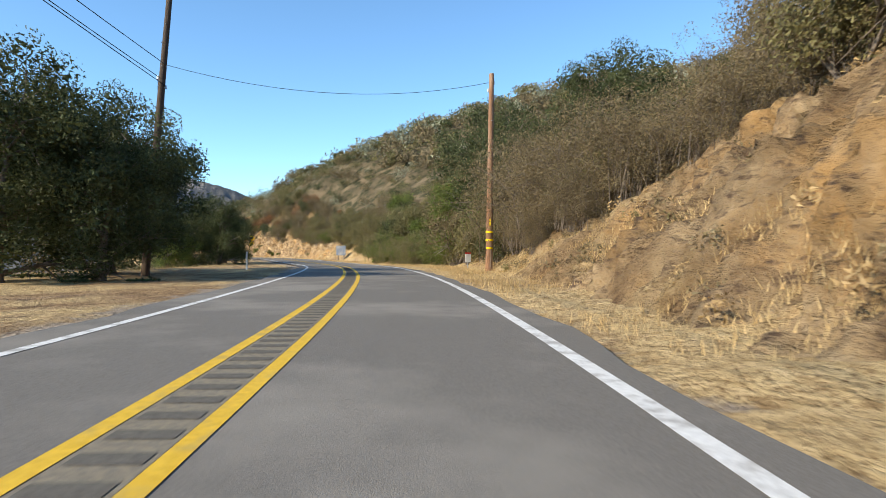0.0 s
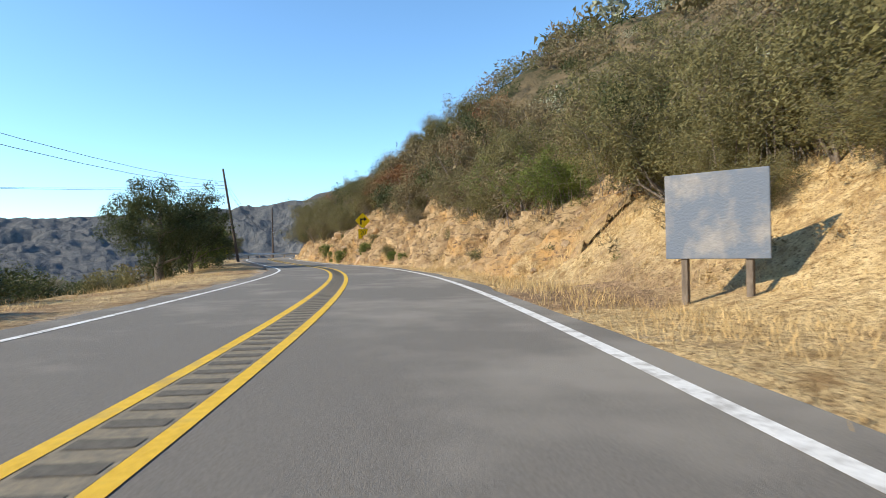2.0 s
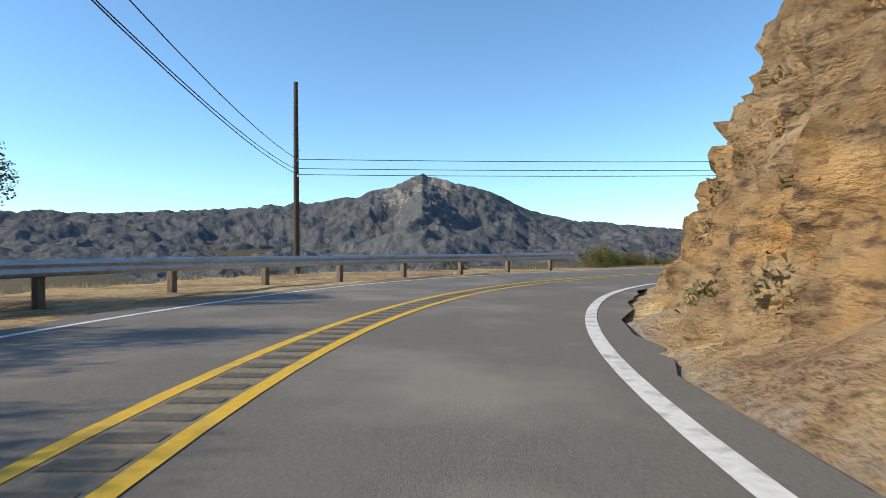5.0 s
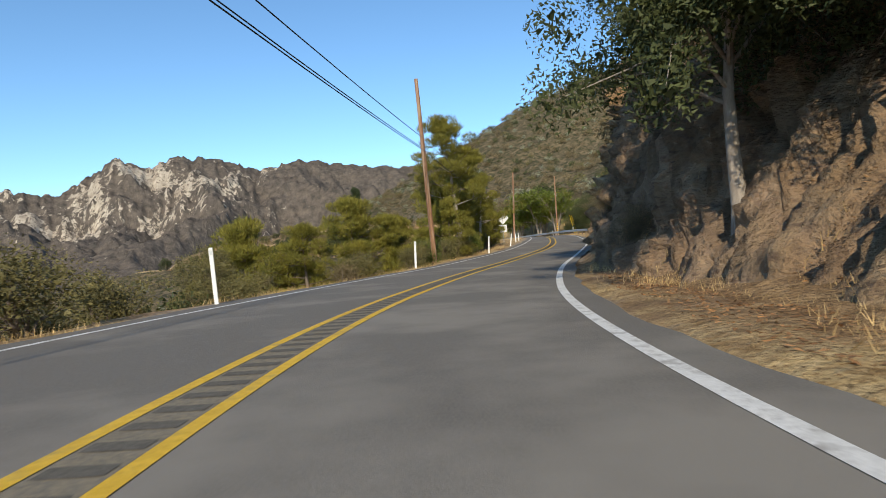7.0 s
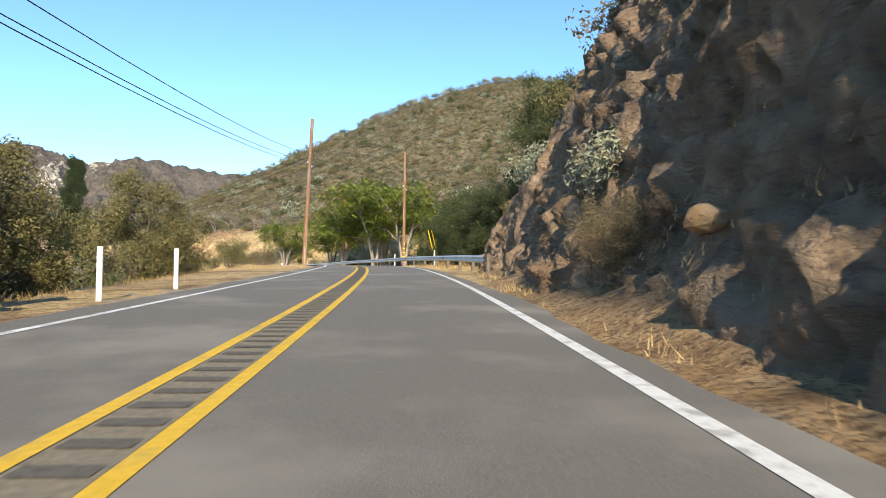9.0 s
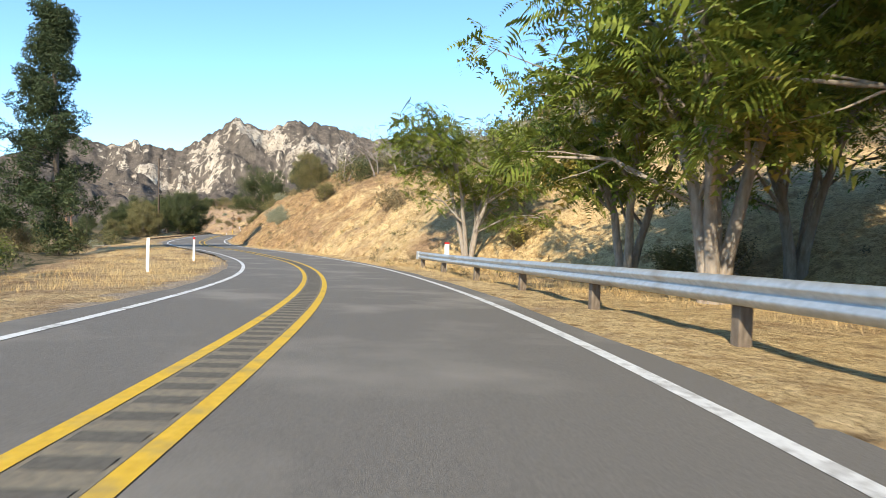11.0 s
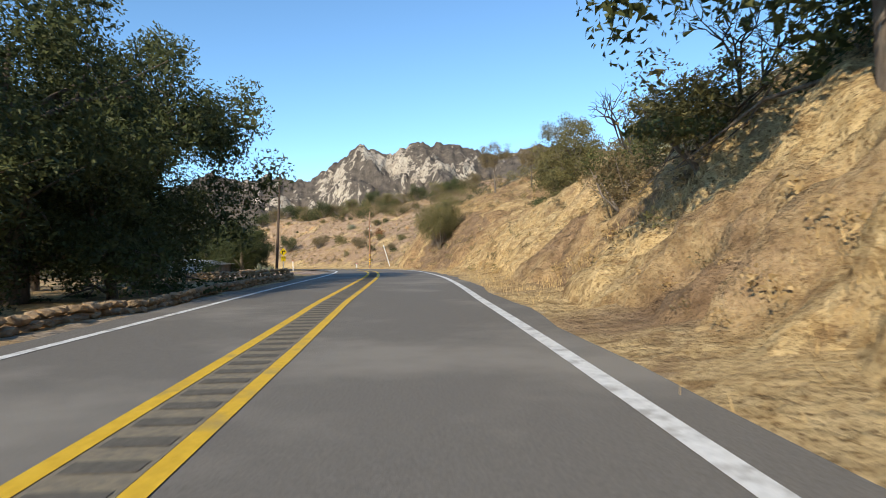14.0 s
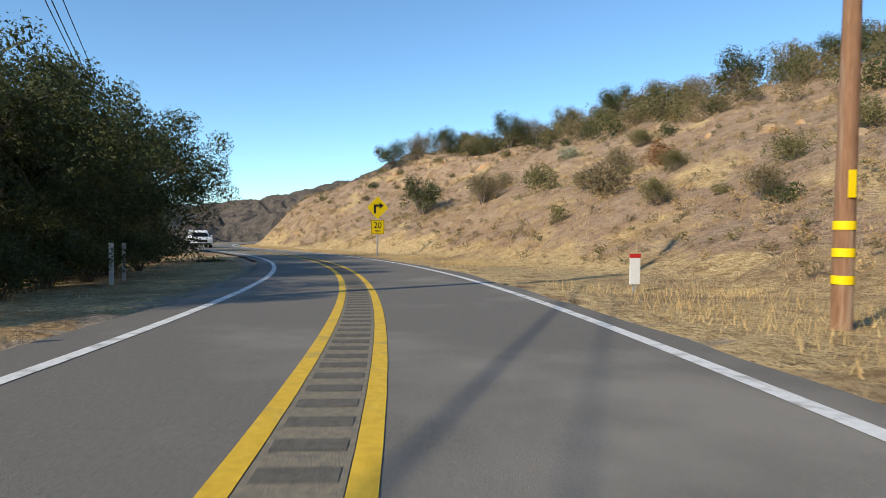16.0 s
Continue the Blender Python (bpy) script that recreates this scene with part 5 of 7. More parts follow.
# last bends, house side
for _k, _lat, _s, _t, _key in ((32.45, -9.8, 0.9, 60, "oak"), (33.25, -8.3, 0.86, 0, "oak"), (32.95, -7.6, 0.72, 140, "oak_b"), (32.72, -8.6, 0.62, 10, "oak"), (32.55, -9.6, 0.55, 250, "oak_b"), (33.1, -9.6, 0.68, 100, "oak"), (33.35, -11.5, 0.9, 40, "oak_b"), (33.7, -9.6, 1.0, 100, "oak_b"), (34.1, -7.4, 1.0, 200, "oak"), (35.3, -9.0, 0.9, 20, "oak_b"), (36.4, -10, 0.9, 60, "oak"),
                               (33.2, -22, 0.9, 60, "oak"), (33.9, -20, 0.8, 160, "oak_b"), (32.6, -24, 0.85, 260, "oak"), (31.8, -22, 1.2, 300, "oak_b"), (31.0, -20, 1.2, 30, "oak"), (30.6, -17, 0.9, 130, "oak_b")):
    plant("tree", _key, _k, _lat, _s, _t, label="dark evergreen oak near the shed", group="oaks near the shed", **TREE)
plant("tree", "oak_b", 28.36, 5.0, 1.32, 50, label="round dark oak on top of the cut bank", category="tree")
plant("tree", "olive_tree", 30.2, 11.8, 1.0, 20, label="olive green tree with dry upper twigs on the slope", category="tree")
plant("dead_tree", "bare_dark", 29.0, 6.6, 1.0, 150, label="blackened leafless tree on top of the cut bank", category="tree")
plant("dead_tree", "bare_dark", 28.75, 7.4, 0.8, 20, label="blackened leafless tree on top of the cut bank", category="tree")
plant("tree", "olive_tree", 26.0, 9.4, 0.72, 60, label="olive tree on the brow of the grassy slope", category="tree")
plant("tree", "oak", 26.4, 10.4, 0.7, 160, label="dark oak on the brow of the grassy slope", category="tree")
plant("tree", "olive_tree", 30.7, 23, 1.0, 70, label="big olive green tree on the grassy ridge", category="tree")
plant("tree", "olive_tree", 30.4, 19.0, 1.15, 170, label="big olive green tree on the grassy ridge", category="tree")
for _k, _lat, _s, _t in ((30.95, 10.0, 0.8, 10), (30.75, 12.0, 0.65, 100), (30.55, 13.0, 0.65, 190)):
    plant("tree", "flat_top", _k, _lat, _s, _t, label="small round-topped tree on the ridge line", group="trees on the ridge line", **TREE)
for _k, _lat, _s, _t in ((24.6, 13, 1.0, 0), (24.9, 12.4, 0.9, 60), (25.2, 12.6, 1.1, 130), (24.35, 14, 1.1, 200), (25.6, 12, 1.0, 290), (25.85, 12, 0.8, 20), (24.2, 12, 1.0, 80)):
    plant("dead_tree", "bare" if _t % 40 else "bare_b", _k, _lat, _s * 1.45, _t, label="leafless grey tree on the brow of the slope", group="bare trees on the brow", category="tree")

for _k, _lat, _s, _t in ((32.0, 25, 0.75, 0), (32.5, 27, 0.8, 90), (33.0, 27, 0.7, 200), (33.6, 28, 0.75, 40), (34.3, 27, 0.7, 140)):
    plant("dead_tree", "bare" if _t % 40 else "bare_b", _k, _lat, _s, _t, label="thin leafless tree on the ridge line", group="bare trees on the ridge line", category="tree")

for _k, _lat, _s, _t, _key in ((36.25, 16.5, 1.5, 0, "b_oak"), (36.3, 19.5, 1.4, 50, "b_brown"), (36.25, 22.5, 1.5, 100, "b_oak"), (36.3, 25.6, 1.2, 150, "b_olive"), (35.5, 24.1, 1.7, 200, "b_oak"), (35.4, 26.0, 1.3, 250, "b_brown"),
                                (35.25, 27.8, 1.4, 300, "b_olive"), (35.0, 30.1, 1.5, 20, "b_oak"), (34.8, 29.2, 1.4, 70, "b_brown"), (34.62, 28.6, 1.5, 120, "b_olive"), (34.5, 29.6, 1.2, 170, "b_brown"), (34.3, 30.2, 1.6, 220, "b_oak"), (34.25, 34.0, 1.5, 270, "b_olive"), (34.05, 34.6, 1.5, 320, "b_oak"), (33.8, 35.0, 1.4, 10, "b_brown"), (35.8, 23.0, 1.3, 60, "b_brown")):
    plant("shrub", _key, _k, _lat, _s, _t, 0.1, "rounded shrub on the crest of the bare hillside", "shrub", "shrubs on the crest", 1.0, ("foliage", "stem"))
for _k, _lat, _s, _t in ((36.1, 21.0, 0.7, 0), (35.1, 28.5, 0.75, 120), (34.55, 28.9, 0.75, 240), (34.15, 32.0, 0.9, 60), (35.6, 23.4, 0.6, 300)):
    plant("dead_tree", "bare_b", _k, _lat, _s, _t, label="thin leafless tree on the ridge line", group="bare trees on the ridge line", category="tree")

# ---- poles and wires ----
def pole(k, lat, height, mat, lean=(0.0, 0.0), label="", bands=(), pegs=True, hold=0.72, girth=1.0):
    """A timber utility pole with hardware; returns the root and the points where wires hang."""
    p = place(k, lat)
    root = new("utility_pole")
    base = pose(p.x, p.y, ground_at(p.x, p.y), 0, 0, heading(k))
    root.matrix_basis = base
    n = 9
    t = np.linspace(0, 1, n)
    line = np.stack([lean[0] * t, lean[1] * t, -0.5 + t * (height + 0.5)], 1)
    v, f = tube(line, (0.165 - 0.06 * t) * girth, 12)
    v = np.concatenate([v, line[-1:] + [[0, 0, 0.02]]])
    cap = np.array([[(n - 1) * 12 + j, (n - 1) * 12 + (j + 1) % 12, len(v) - 1] for j in range(12)])
    part("shaft", mesh_of("shaft", v, [f, cap], [mat], smooth=True), root)
    hang = []
    for i, (z, side) in enumerate(((hold + 0.02, 0.10), (hold - 0.02, -0.14), (hold - 0.05, 0.16))):
        at = Vector((lean[0] * z, lean[1] * z, height * z))
        bm = bmesh.new()
        bmesh.ops.create_cone(bm, cap_ends=True, segments=10, radius1=0.05, radius2=0.035, depth=0.14, matrix=Matrix.Translation(at + Vector((side, 0, 0.05))))
        box(bm, at.x - 0.02 + min(0, side), at.y - 0.03, at.z - 0.03, at.x + 0.02 + max(0, side), at.y + 0.03, at.z)
        part("insulator", from_bm("insulator", bm, M_BACK), root)
        hang.append(base @ (at + Vector((side, 0, 0.09))))
    if bands:
        for z in bands:
            ring, faces = tube([(lean[0] * z / height, 0, z - 0.045), (lean[0] * z / height, 0, z + 0.045)], [0.166 * girth, 0.166 * girth], 16)
            part("reflective_band", mesh_of("band", ring, faces, [M_SIGN]), root, "yellow reflective band")
        part("number_plate", box_mesh("plate", M_SIGN, -0.035, -0.16 * girth - 0.01, bands[-1] + 0.28, 0.035, -0.155 * girth + 0.01, bands[-1] + 0.56), root, "narrow yellow tag")
    if pegs:
        for i in range(5):
            z = height * (0.55 + 0.07 * i)
            bm = bmesh.new()
            x = lean[0] * z / height
            box(bm, x - 0.01, -0.26 if i % 2 else 0.05, z, x + 0.01, -0.05 if i % 2 else 0.26, z + 0.02)
            part("step_peg", from_bm("peg", bm, M_STEEL), root)
    tagged(root, label, "utility pole", "utility poles")
    return hang


def wire(a, b, sag, radius=0.014):
    t = np.linspace(0, 1, 17)[:, None]
    pts = np.array(a)[None] * (1 - t) + np.array(b)[None] * t
    pts[:, 2] -= (4 * sag * t * (1 - t))[:, 0]
    v, f = tube(pts, np.full(17, radius), 5)
    return tagged(new("overhead_wire", mesh_of("wire", v, f, [M_CABLE])), "thin black overhead wire strung between timber poles", "wire", "overhead wires")


_i, _d = nearest(np.array([-187.5]), np.array([20.3]))
RAIL_POLE = float(RK[_i[0]]), float(_d[0])
p_start = pole(1.35, -8.9, 11.5, M_DARKPOLE, (0.8, 0.3), hold=0.67, label="dark leaning timber pole among the oaks")
p_right = pole(1.44, 4.7, 8.6, M_POLE, (0.05, 0.0), "sunlit brown timber pole with yellow reflective bands", bands=(1.05, 1.40, 1.75), hold=0.93)
p_edge = pole(8.8, -5.1, 10.6, M_DARKPOLE, (-1.5, 1.2), hold=0.83, label="dark leaning timber pole at the road edge")
p_rail = pole(*RAIL_POLE, 7.9 - ground_at(-187.5, 20.3), M_DARKPOLE, (0, 0), "dark timber pole beyond the guardrail", hold=0.62)
p_bend = pole(16.62, -6.9, 11.0, M_POLE, (-0.35, -0.4), "reddish timber pole leaning beside the pines", hold=0.66)
p_left = pole(20.9, -4.6, 10.6, M_POLE, (0.45, 0.2), "reddish timber pole leaning over the verge")
p_canyon = pole(21.58, 5.85, 11.0, M_POLE, (0, 0), "brown timber pole with yellow bands behind the guardrail", bands=(1.05, 1.45, 1.85))
p_mead = pole(28.3, -11.4, 12.4, M_DARKPOLE, (-0.3, 0.2), "dark timber pole above the roadside trees", hold=0.58)
p_house = pole(32.48, -6.2, 10.6, M_DARKPOLE, (0.55, 0.0), "dark timber pole leaning beside the driveway")
p_stub = pole(32.42, 4.0, 6.4, M_POLE, (0.05, 0), "short brown timber pole with yellow bands", bands=(0.52, 0.80, 1.08), girth=0.66)
p_far = pole(36.8, -6.5, 9.5, M_DARKPOLE, (0, 0), "dark timber pole far along the road")
p_before = [Vector(place(-2.6, -9.0, 10.5 + 0.3 * i)) for i in range(3)]
p_valley = [Vector(place(4.2, -46.0, 4.0 + 0.4 * i)) for i in range(3)]
for i in range(3):
    wire(p_before[i], p_start[i], 0.6)
    wire(p_start[i], p_edge[i], 2.6) if i < 2 else None
    wire(p_edge[i], p_rail[i], 1.5)
    wire(p_rail[i], p_bend[i], 0.5, 0.017)
    wire(p_bend[i], p_left[i], 1.6)
    wire(p_left[i], p_mead[i], 2.6)
    wire(p_mead[i], p_house[i], 1.2)
    wire(p_house[i], p_far[i], 0.9)
for i in range(2):
    wire(p_edge[i + 1], p_valley[i], 1.0)
wire(p_start[0], p_right[0], 0.8, 0.010)
wire(p_left[0], p_canyon[0], 0.4, 0.010)


def guy_guard(k, lat, lean, mat, label, length=3.4, radius=0.045, up=0.0):
    p = place(k, lat)
    z = ground_at(p.x, p.y) + up
    q = place(k, lat + lean)
    v, f = tube([(p.x, p.y, z - 0.1), ((p.x + q.x) / 2, (p.y + q.y) / 2, z + length / 2), (q.x, q.y, z + length)], [radius] * 3, 8)
    return tagged(new("guy_wire_guard", mesh_of("guard", v, f, [mat], smooth=True)), label, "guy wire guard")


guy_guard(21.72, 10.3, -1.0, M_SIGN, "yellow plastic guard tube on a sloping guy wire", 3.8)
guy_guard(21.71, 10.6, -1.0, M_SIGN, "yellow plastic guard tube on a sloping guy wire", 3.8)
guy_guard(32.45, 6.6, -0.8, M_POST, "white plastic guard tube on a sloping guy wire", 2.5, 0.05)


# ---- signs ----
def arrow_shapes(bm, y):
    """The right-turn arrow: a shaft up, a bend, a head to the right."""
    box(bm, -0.22, y - 0.004, -0.30, -0.10, y, 0.14)
    box(bm, -0.22, y - 0.004, 0.06, 0.12, y, 0.17)
    v = [bm.verts.new(c) for c in ((0.10, y - 0.004, -0.06), (0.34, y - 0.004, 0.115), (0.10, y - 0.004, 0.29), (0.10, y, -0.06), (0.34, y, 0.115), (0.10, y, 0.29))]
    for q in ((0, 1, 2), (5, 4, 3), (0, 3, 4, 1), (1, 4, 5, 2), (2, 5, 3, 0)):
        bm.faces.new([v[i] for i in q])


def text_mesh(name, body, size, mat, at):
    cu = bpy.data.curves.new(name, "FONT")
    cu.body, cu.size, cu.align_x, cu.align_y, cu.extrude = body, size, "CENTER", "CENTER", 0.002
    ob = bpy.data.objects.new(name, cu)
    scene.collection.objects.link(ob)
    deps = bpy.context.evaluated_depsgraph_get()
    deps.update()
    me = bpy.data.meshes.new_from_object(ob.evaluated_get(deps))
    bpy.data.objects.remove(ob)
    me.transform(at)
    me.materials.clear()
    me.materials.append(mat)
    return me


def diamond(bm, half, y0, y1, r=0.06):
    """A square plate on its corner, with rounded corners."""
    pts = []
    for q in range(4):
        a = math.pi / 2 * q
        c = Vector((math.cos(a), math.sin(a))) * (half - r * 1.2)
        for s in range(5):
            b = a - math.pi / 4 + math.pi / 2 * s / 4
            pts.append((c.x + r * math.cos(b), c.y + r * math.sin(b)))
    front = [bm.verts.new((x, y0, z)) for x, z in pts]
    back = [bm.verts.new((x, y1, z)) for x, z in pts]
    bm.faces.new(front)
    bm.faces.new(back[::-1])
    n = len(pts)
    for i in range(n):
        bm.faces.new((front[i], back[i], back[(i + 1) % n], front[(i + 1) % n]))


def warning_sign(k, lat, centre_up, turn, label, face=True, half=0.60):
    """A diamond warning sign over a speed plaque on a steel post."""
    p = place(k, lat)
    z = ground_at(p.x, p.y)
    up = p.z + centre_up - z
    root = new("warning_sign")
    root.matrix_basis = pose(p.x, p.y, z, 0, 0, heading(k) + turn)
    part("post", box_mesh("post", M_STEEL, -0.03, 0.0, -0.4, 0.03, 0.05, up + 0.35, bevel=0.008), root, "galvanised steel post")
    bm = bmesh.new()
    diamond(bm, half, -0.012, -0.002)
    plate = part("diamond_plate", from_bm("diamond", bm, M_SIGN if face else M_BACK), root, at=Matrix.Translation((0, 0, up)))
    low = part("speed_plaque", box_mesh("plaque", M_SIGN if face else M_BACK, -0.38, -0.012, -0.38, 0.38, -0.002, 0.38, bevel=0.004), root, at=Matrix.Translation((0, 0, up - half - 0.42)))
    if face:
        bm = bmesh.new()
        arrow_shapes(bm, -0.013)
        part("arrow", from_bm("arrow", bm, M_BLACK), plate, "black right-turn arrow")
        stand_up = pose(0, -0.015, 0.08, 90, 0, 0)
        part("numerals", text_mesh("numerals", "20", 0.46, M_BLACK, stand_up), low, "black numerals")
        part("unit", text_mesh("unit", "MPH", 0.16, M_BLACK, pose(0, -0.015, -0.22, 90, 0, 0)), low, "black lettering")
        bm = bmesh.new()
        for s in (-1, 1):
            box(bm, s * 0.35 - 0.008, -0.016, -0.35, s * 0.35 + 0.008, -0.012, 0.35)
            box(bm, -0.35, -0.016, s * 0.35 - 0.008, 0.35, -0.012, s * 0.35 + 0.008)
        part("border", from_bm("border", bm, M_BLACK), low, "thin black border")
    return tagged(root, label, "road sign", "warning signs")


warning_sign(7.0, 3.4, 3.35, 4, "yellow diamond turn sign and 20 MPH plaque on the rock bank")
warning_sign(18.44, -6.2, 2.5, 180, "bare metal back of a diamond road sign with plaque", face=False)
warning_sign(34.24, 3.4, 2.55, 6, "yellow diamond turn sign and 20 MPH plaque below the hillside")


def chevron_marker(k, lat):
    p = place(k, lat)
    root = new("object_marker")
    root.matrix_basis = pose(p.x, p.y, ground_at(p.x, p.y), 0, 0, heading(k))
    part("post", box_mesh("post", M_STEEL, -0.03, 0, -0.3, 0.03, 0.04, 1.6), root)
    plate = part("plate", box_mesh("plate", M_SIGN, -0.15, -0.012, 0.7, 0.15, 0, 1.6, bevel=0.003), root, "yellow plate with black slanting stripes")
    for i in range(4):
        bm = bmesh.new()
        z = 0.76 + 0.21 * i
        v = [bm.verts.new(c) for c in ((-0.14, -0.016, z + 0.13), (-0.14, -0.016, z + 0.03), (0.14, -0.016, z - 0.04), (0.14, -0.016, z + 0.06))]
        bm.faces.new(v)
        part("stripe", from_bm("stripe", bm, M_BLACK), plate)
    return tagged(root, "yellow and black striped marker at the guardrail end", "road marker")


chevron_marker(10.3, -8.7)


def marker_post(k, lat, height=1.05, red=False, lean=0.0, wide=0.09, label="thin white roadside marker post", turn=0.0):
    root = new("marker_post")
    root.matrix_basis = stand(k, lat, turn) @ pose(0, 0, 0, 0, lean, 0)
    bm = bmesh.new()
    box(bm, -wide / 2, -0.012, -0.3, wide / 2, 0.012, height, bevel=0.004)
    box(bm, -wide / 2 - 0.004, -0.006, height * 0.1, -wide / 2 + 0.01, 0.02, height * 0.98)
    part("blade", from_bm("blade", bm, M_POST), root)
    if red:
        part("cap", box_mesh("cap", M_RED, -wide / 2 - 0.003, -0.016, height - 0.09, wide / 2 + 0.003, 0.016, height + 0.01, bevel=0.003), root, "red cap")
    else:
        part("reflector", box_mesh("reflector", M_BACK, -wide / 2 + 0.015, -0.017, height - 0.16, wide / 2 - 0.015, -0.011, height - 0.06), root, "small reflector")
    return tagged(root, label, "marker post", "roadside marker posts")


for _k, _lat, _h, _l in ((14.0, -7.2, 1.25, 0), (15.0, -5.7, 1.2, -3), (16.05, -5.4, 1.2, 2), (17.1, -5.1, 1.15, 3), (21.6, 5.1, 1.25, 0), (20.9, 5.0, 1.2, 0)):
    marker_post(_k, _lat, _h, lean=_l)
marker_post(17.9, -5.0, 1.1, label="leaning pale timber stake beside the road sign", lean=8)
marker_post(18.7, -5.2, 0.9), marker_post(18.9, -5.0, 0.9)
marker_post(23.2, -6.4, 1.1), marker_post(23.8, -5.7, 1.1, red=True, label="white marker post with red cap on the dirt verge")
marker_post(32.3, -4.9, 1.1, red=True, label="white marker post with red cap beside the driveway"), marker_post(33.0, -6.0, 0.9), marker_post(33.15, -6.3, 0.9)
marker_post(2.0, -6.6, 1.0, label="grey marker post seen from behind")


def flat_marker(k, lat, turn, label, wide=0.32, tall=0.5, up=0.4):
    root = new("utility_marker")
    root.matrix_basis = stand(k, lat, turn)
    part("post", box_mesh("post", M_STEEL, -0.025, 0, -0.3, 0.025, 0.03, up + tall), root)
    part("plate", box_mesh("plate", M_POST, -wide / 2, -0.02, up, wide / 2, 0, up + tall, bevel=0.006), root, "white plate")
    part("cap", box_mesh("cap", M_RED, -wide / 2 - 0.004, -0.024, up + tall - 0.06, wide / 2 + 0.004, 0.004, up + tall + 0.015, bevel=0.004), root, "red cap")
    return tagged(root, label, "utility marker")


flat_marker(1.76, 5.0, 12, "white utility marker with red cap in dry grass")
flat_marker(32.75, 4.1, 8, "white utility marker with red cap in dry grass", 0.22, 0.55, 0.15)
flat_marker(23.39, 4.3, 0, "white utility marker with red cap behind the guardrail", 0.2, 0.6, 0.55)


def notice_board(k, lat):
    """A weathered board on two posts."""
    root = new("notice_board")
    root.matrix_basis = stand(k, lat, -50)
    for x in (-0.45, 0.42):
        part("post", box_mesh("post", M_BARK, x - 0.045, 0.0, -0.4, x + 0.045, 0.09, 1.7, bevel=0.01), root, "weathered timber post")
    board = part("board", box_mesh("board", material("weathered grey board", (0.19, 0.185, 0.19), (0.30, 0.285, 0.27), 4, 0.6, 0.3, 30, third=(0.13, 0.155, 0.20), third_scale=1.6, third_cover=0.75),
                                   -0.70, -0.03, 0.68, 0.70, 0.0, 1.86, bevel=0.008), root, "faded grey board")
    return tagged(root, "weathered blank notice board on two posts in dry grass", "notice board")


notice_board(4.5, 4.25)


# ---- guardrails ----
def guardrail(k0, k1, lat0, lat1, label, step=0.115, flare=0.0):
    """W-beam rail on timber posts."""
    root = new("guardrail")
    ks = np.arange(k0, k1 + 1e-6, step)
    lats = np.interp(ks, [k0, k1], [lat0, lat1])
    lats = lats + flare * np.clip((ks - (k1 - 0.35)) / 0.35, 0, 1)
    prof = [(0.00, 0.40), (-0.03, 0.42), (-0.085, 0.47), (-0.085, 0.50), (-0.02, 0.55), (-0.02, 0.57), (-0.085, 0.62), (-0.085, 0.65), (-0.03, 0.70), (0.00, 0.715)]
    pts = []
    for k, l in zip(ks, lats):
        p, q = place(k, l), place(k, l + 1)
        nrm = (q - p).normalized()
        s = 1 if lat0 > 0 else -1
        for d, z in prof:
            pts.append((p.x + nrm.x * d * s, p.y + nrm.y * d * s, p.z + z))
        for d, z in prof[::-1]:
            pts.append((p.x + nrm.x * (d + 0.006) * s, p.y + nrm.y * (d + 0.006) * s, p.z + z))
    m = len(prof) * 2
    n = len(ks)
    i, j = np.meshgrid(np.arange(n - 1), np.arange(m), indexing="ij")
    f = np.stack([i * m + j, (i + 1) * m + j, (i + 1) * m + (j + 1) % m, i * m + (j + 1) % m], -1).reshape(-1, 4)
    part("rail", mesh_of("rail", pts, f, [M_STEEL]), root, "galvanised W-beam rail")
    sgn = 1 if lat0 > 0 else -1
    post = box_mesh("rail_post", M_BARK, -0.08, -0.08, -0.6, 0.08, 0.08, 0.70, bevel=0.01)
    for k, l in list(zip(ks, lats))[::2]:
        p = place(k, l + sgn * 0.15)
        part("rail_post", post, root, at=pose(p.x, p.y, p.z, 0, 0, heading(k)))
    end = place(ks[-1], lats[-1])
    part("end_plate", box_mesh("end", M_STEEL, -0.10, -0.02, 0.38, 0.05, 0.22, 0.73, bevel=0.02), root, at=pose(end.x, end.y, end.z, 0, 0, heading(ks[-1])))
    return tagged(root, label, "guardrail")


guardrail(19.6, 23.6, 3.6, 3.4, "galvanised steel guardrail on timber posts beside dry grass", flare=0.5)
guardrail(10.35, 12.6, -8.4, -8.6, "galvanised steel guardrail along the drop into the valley")


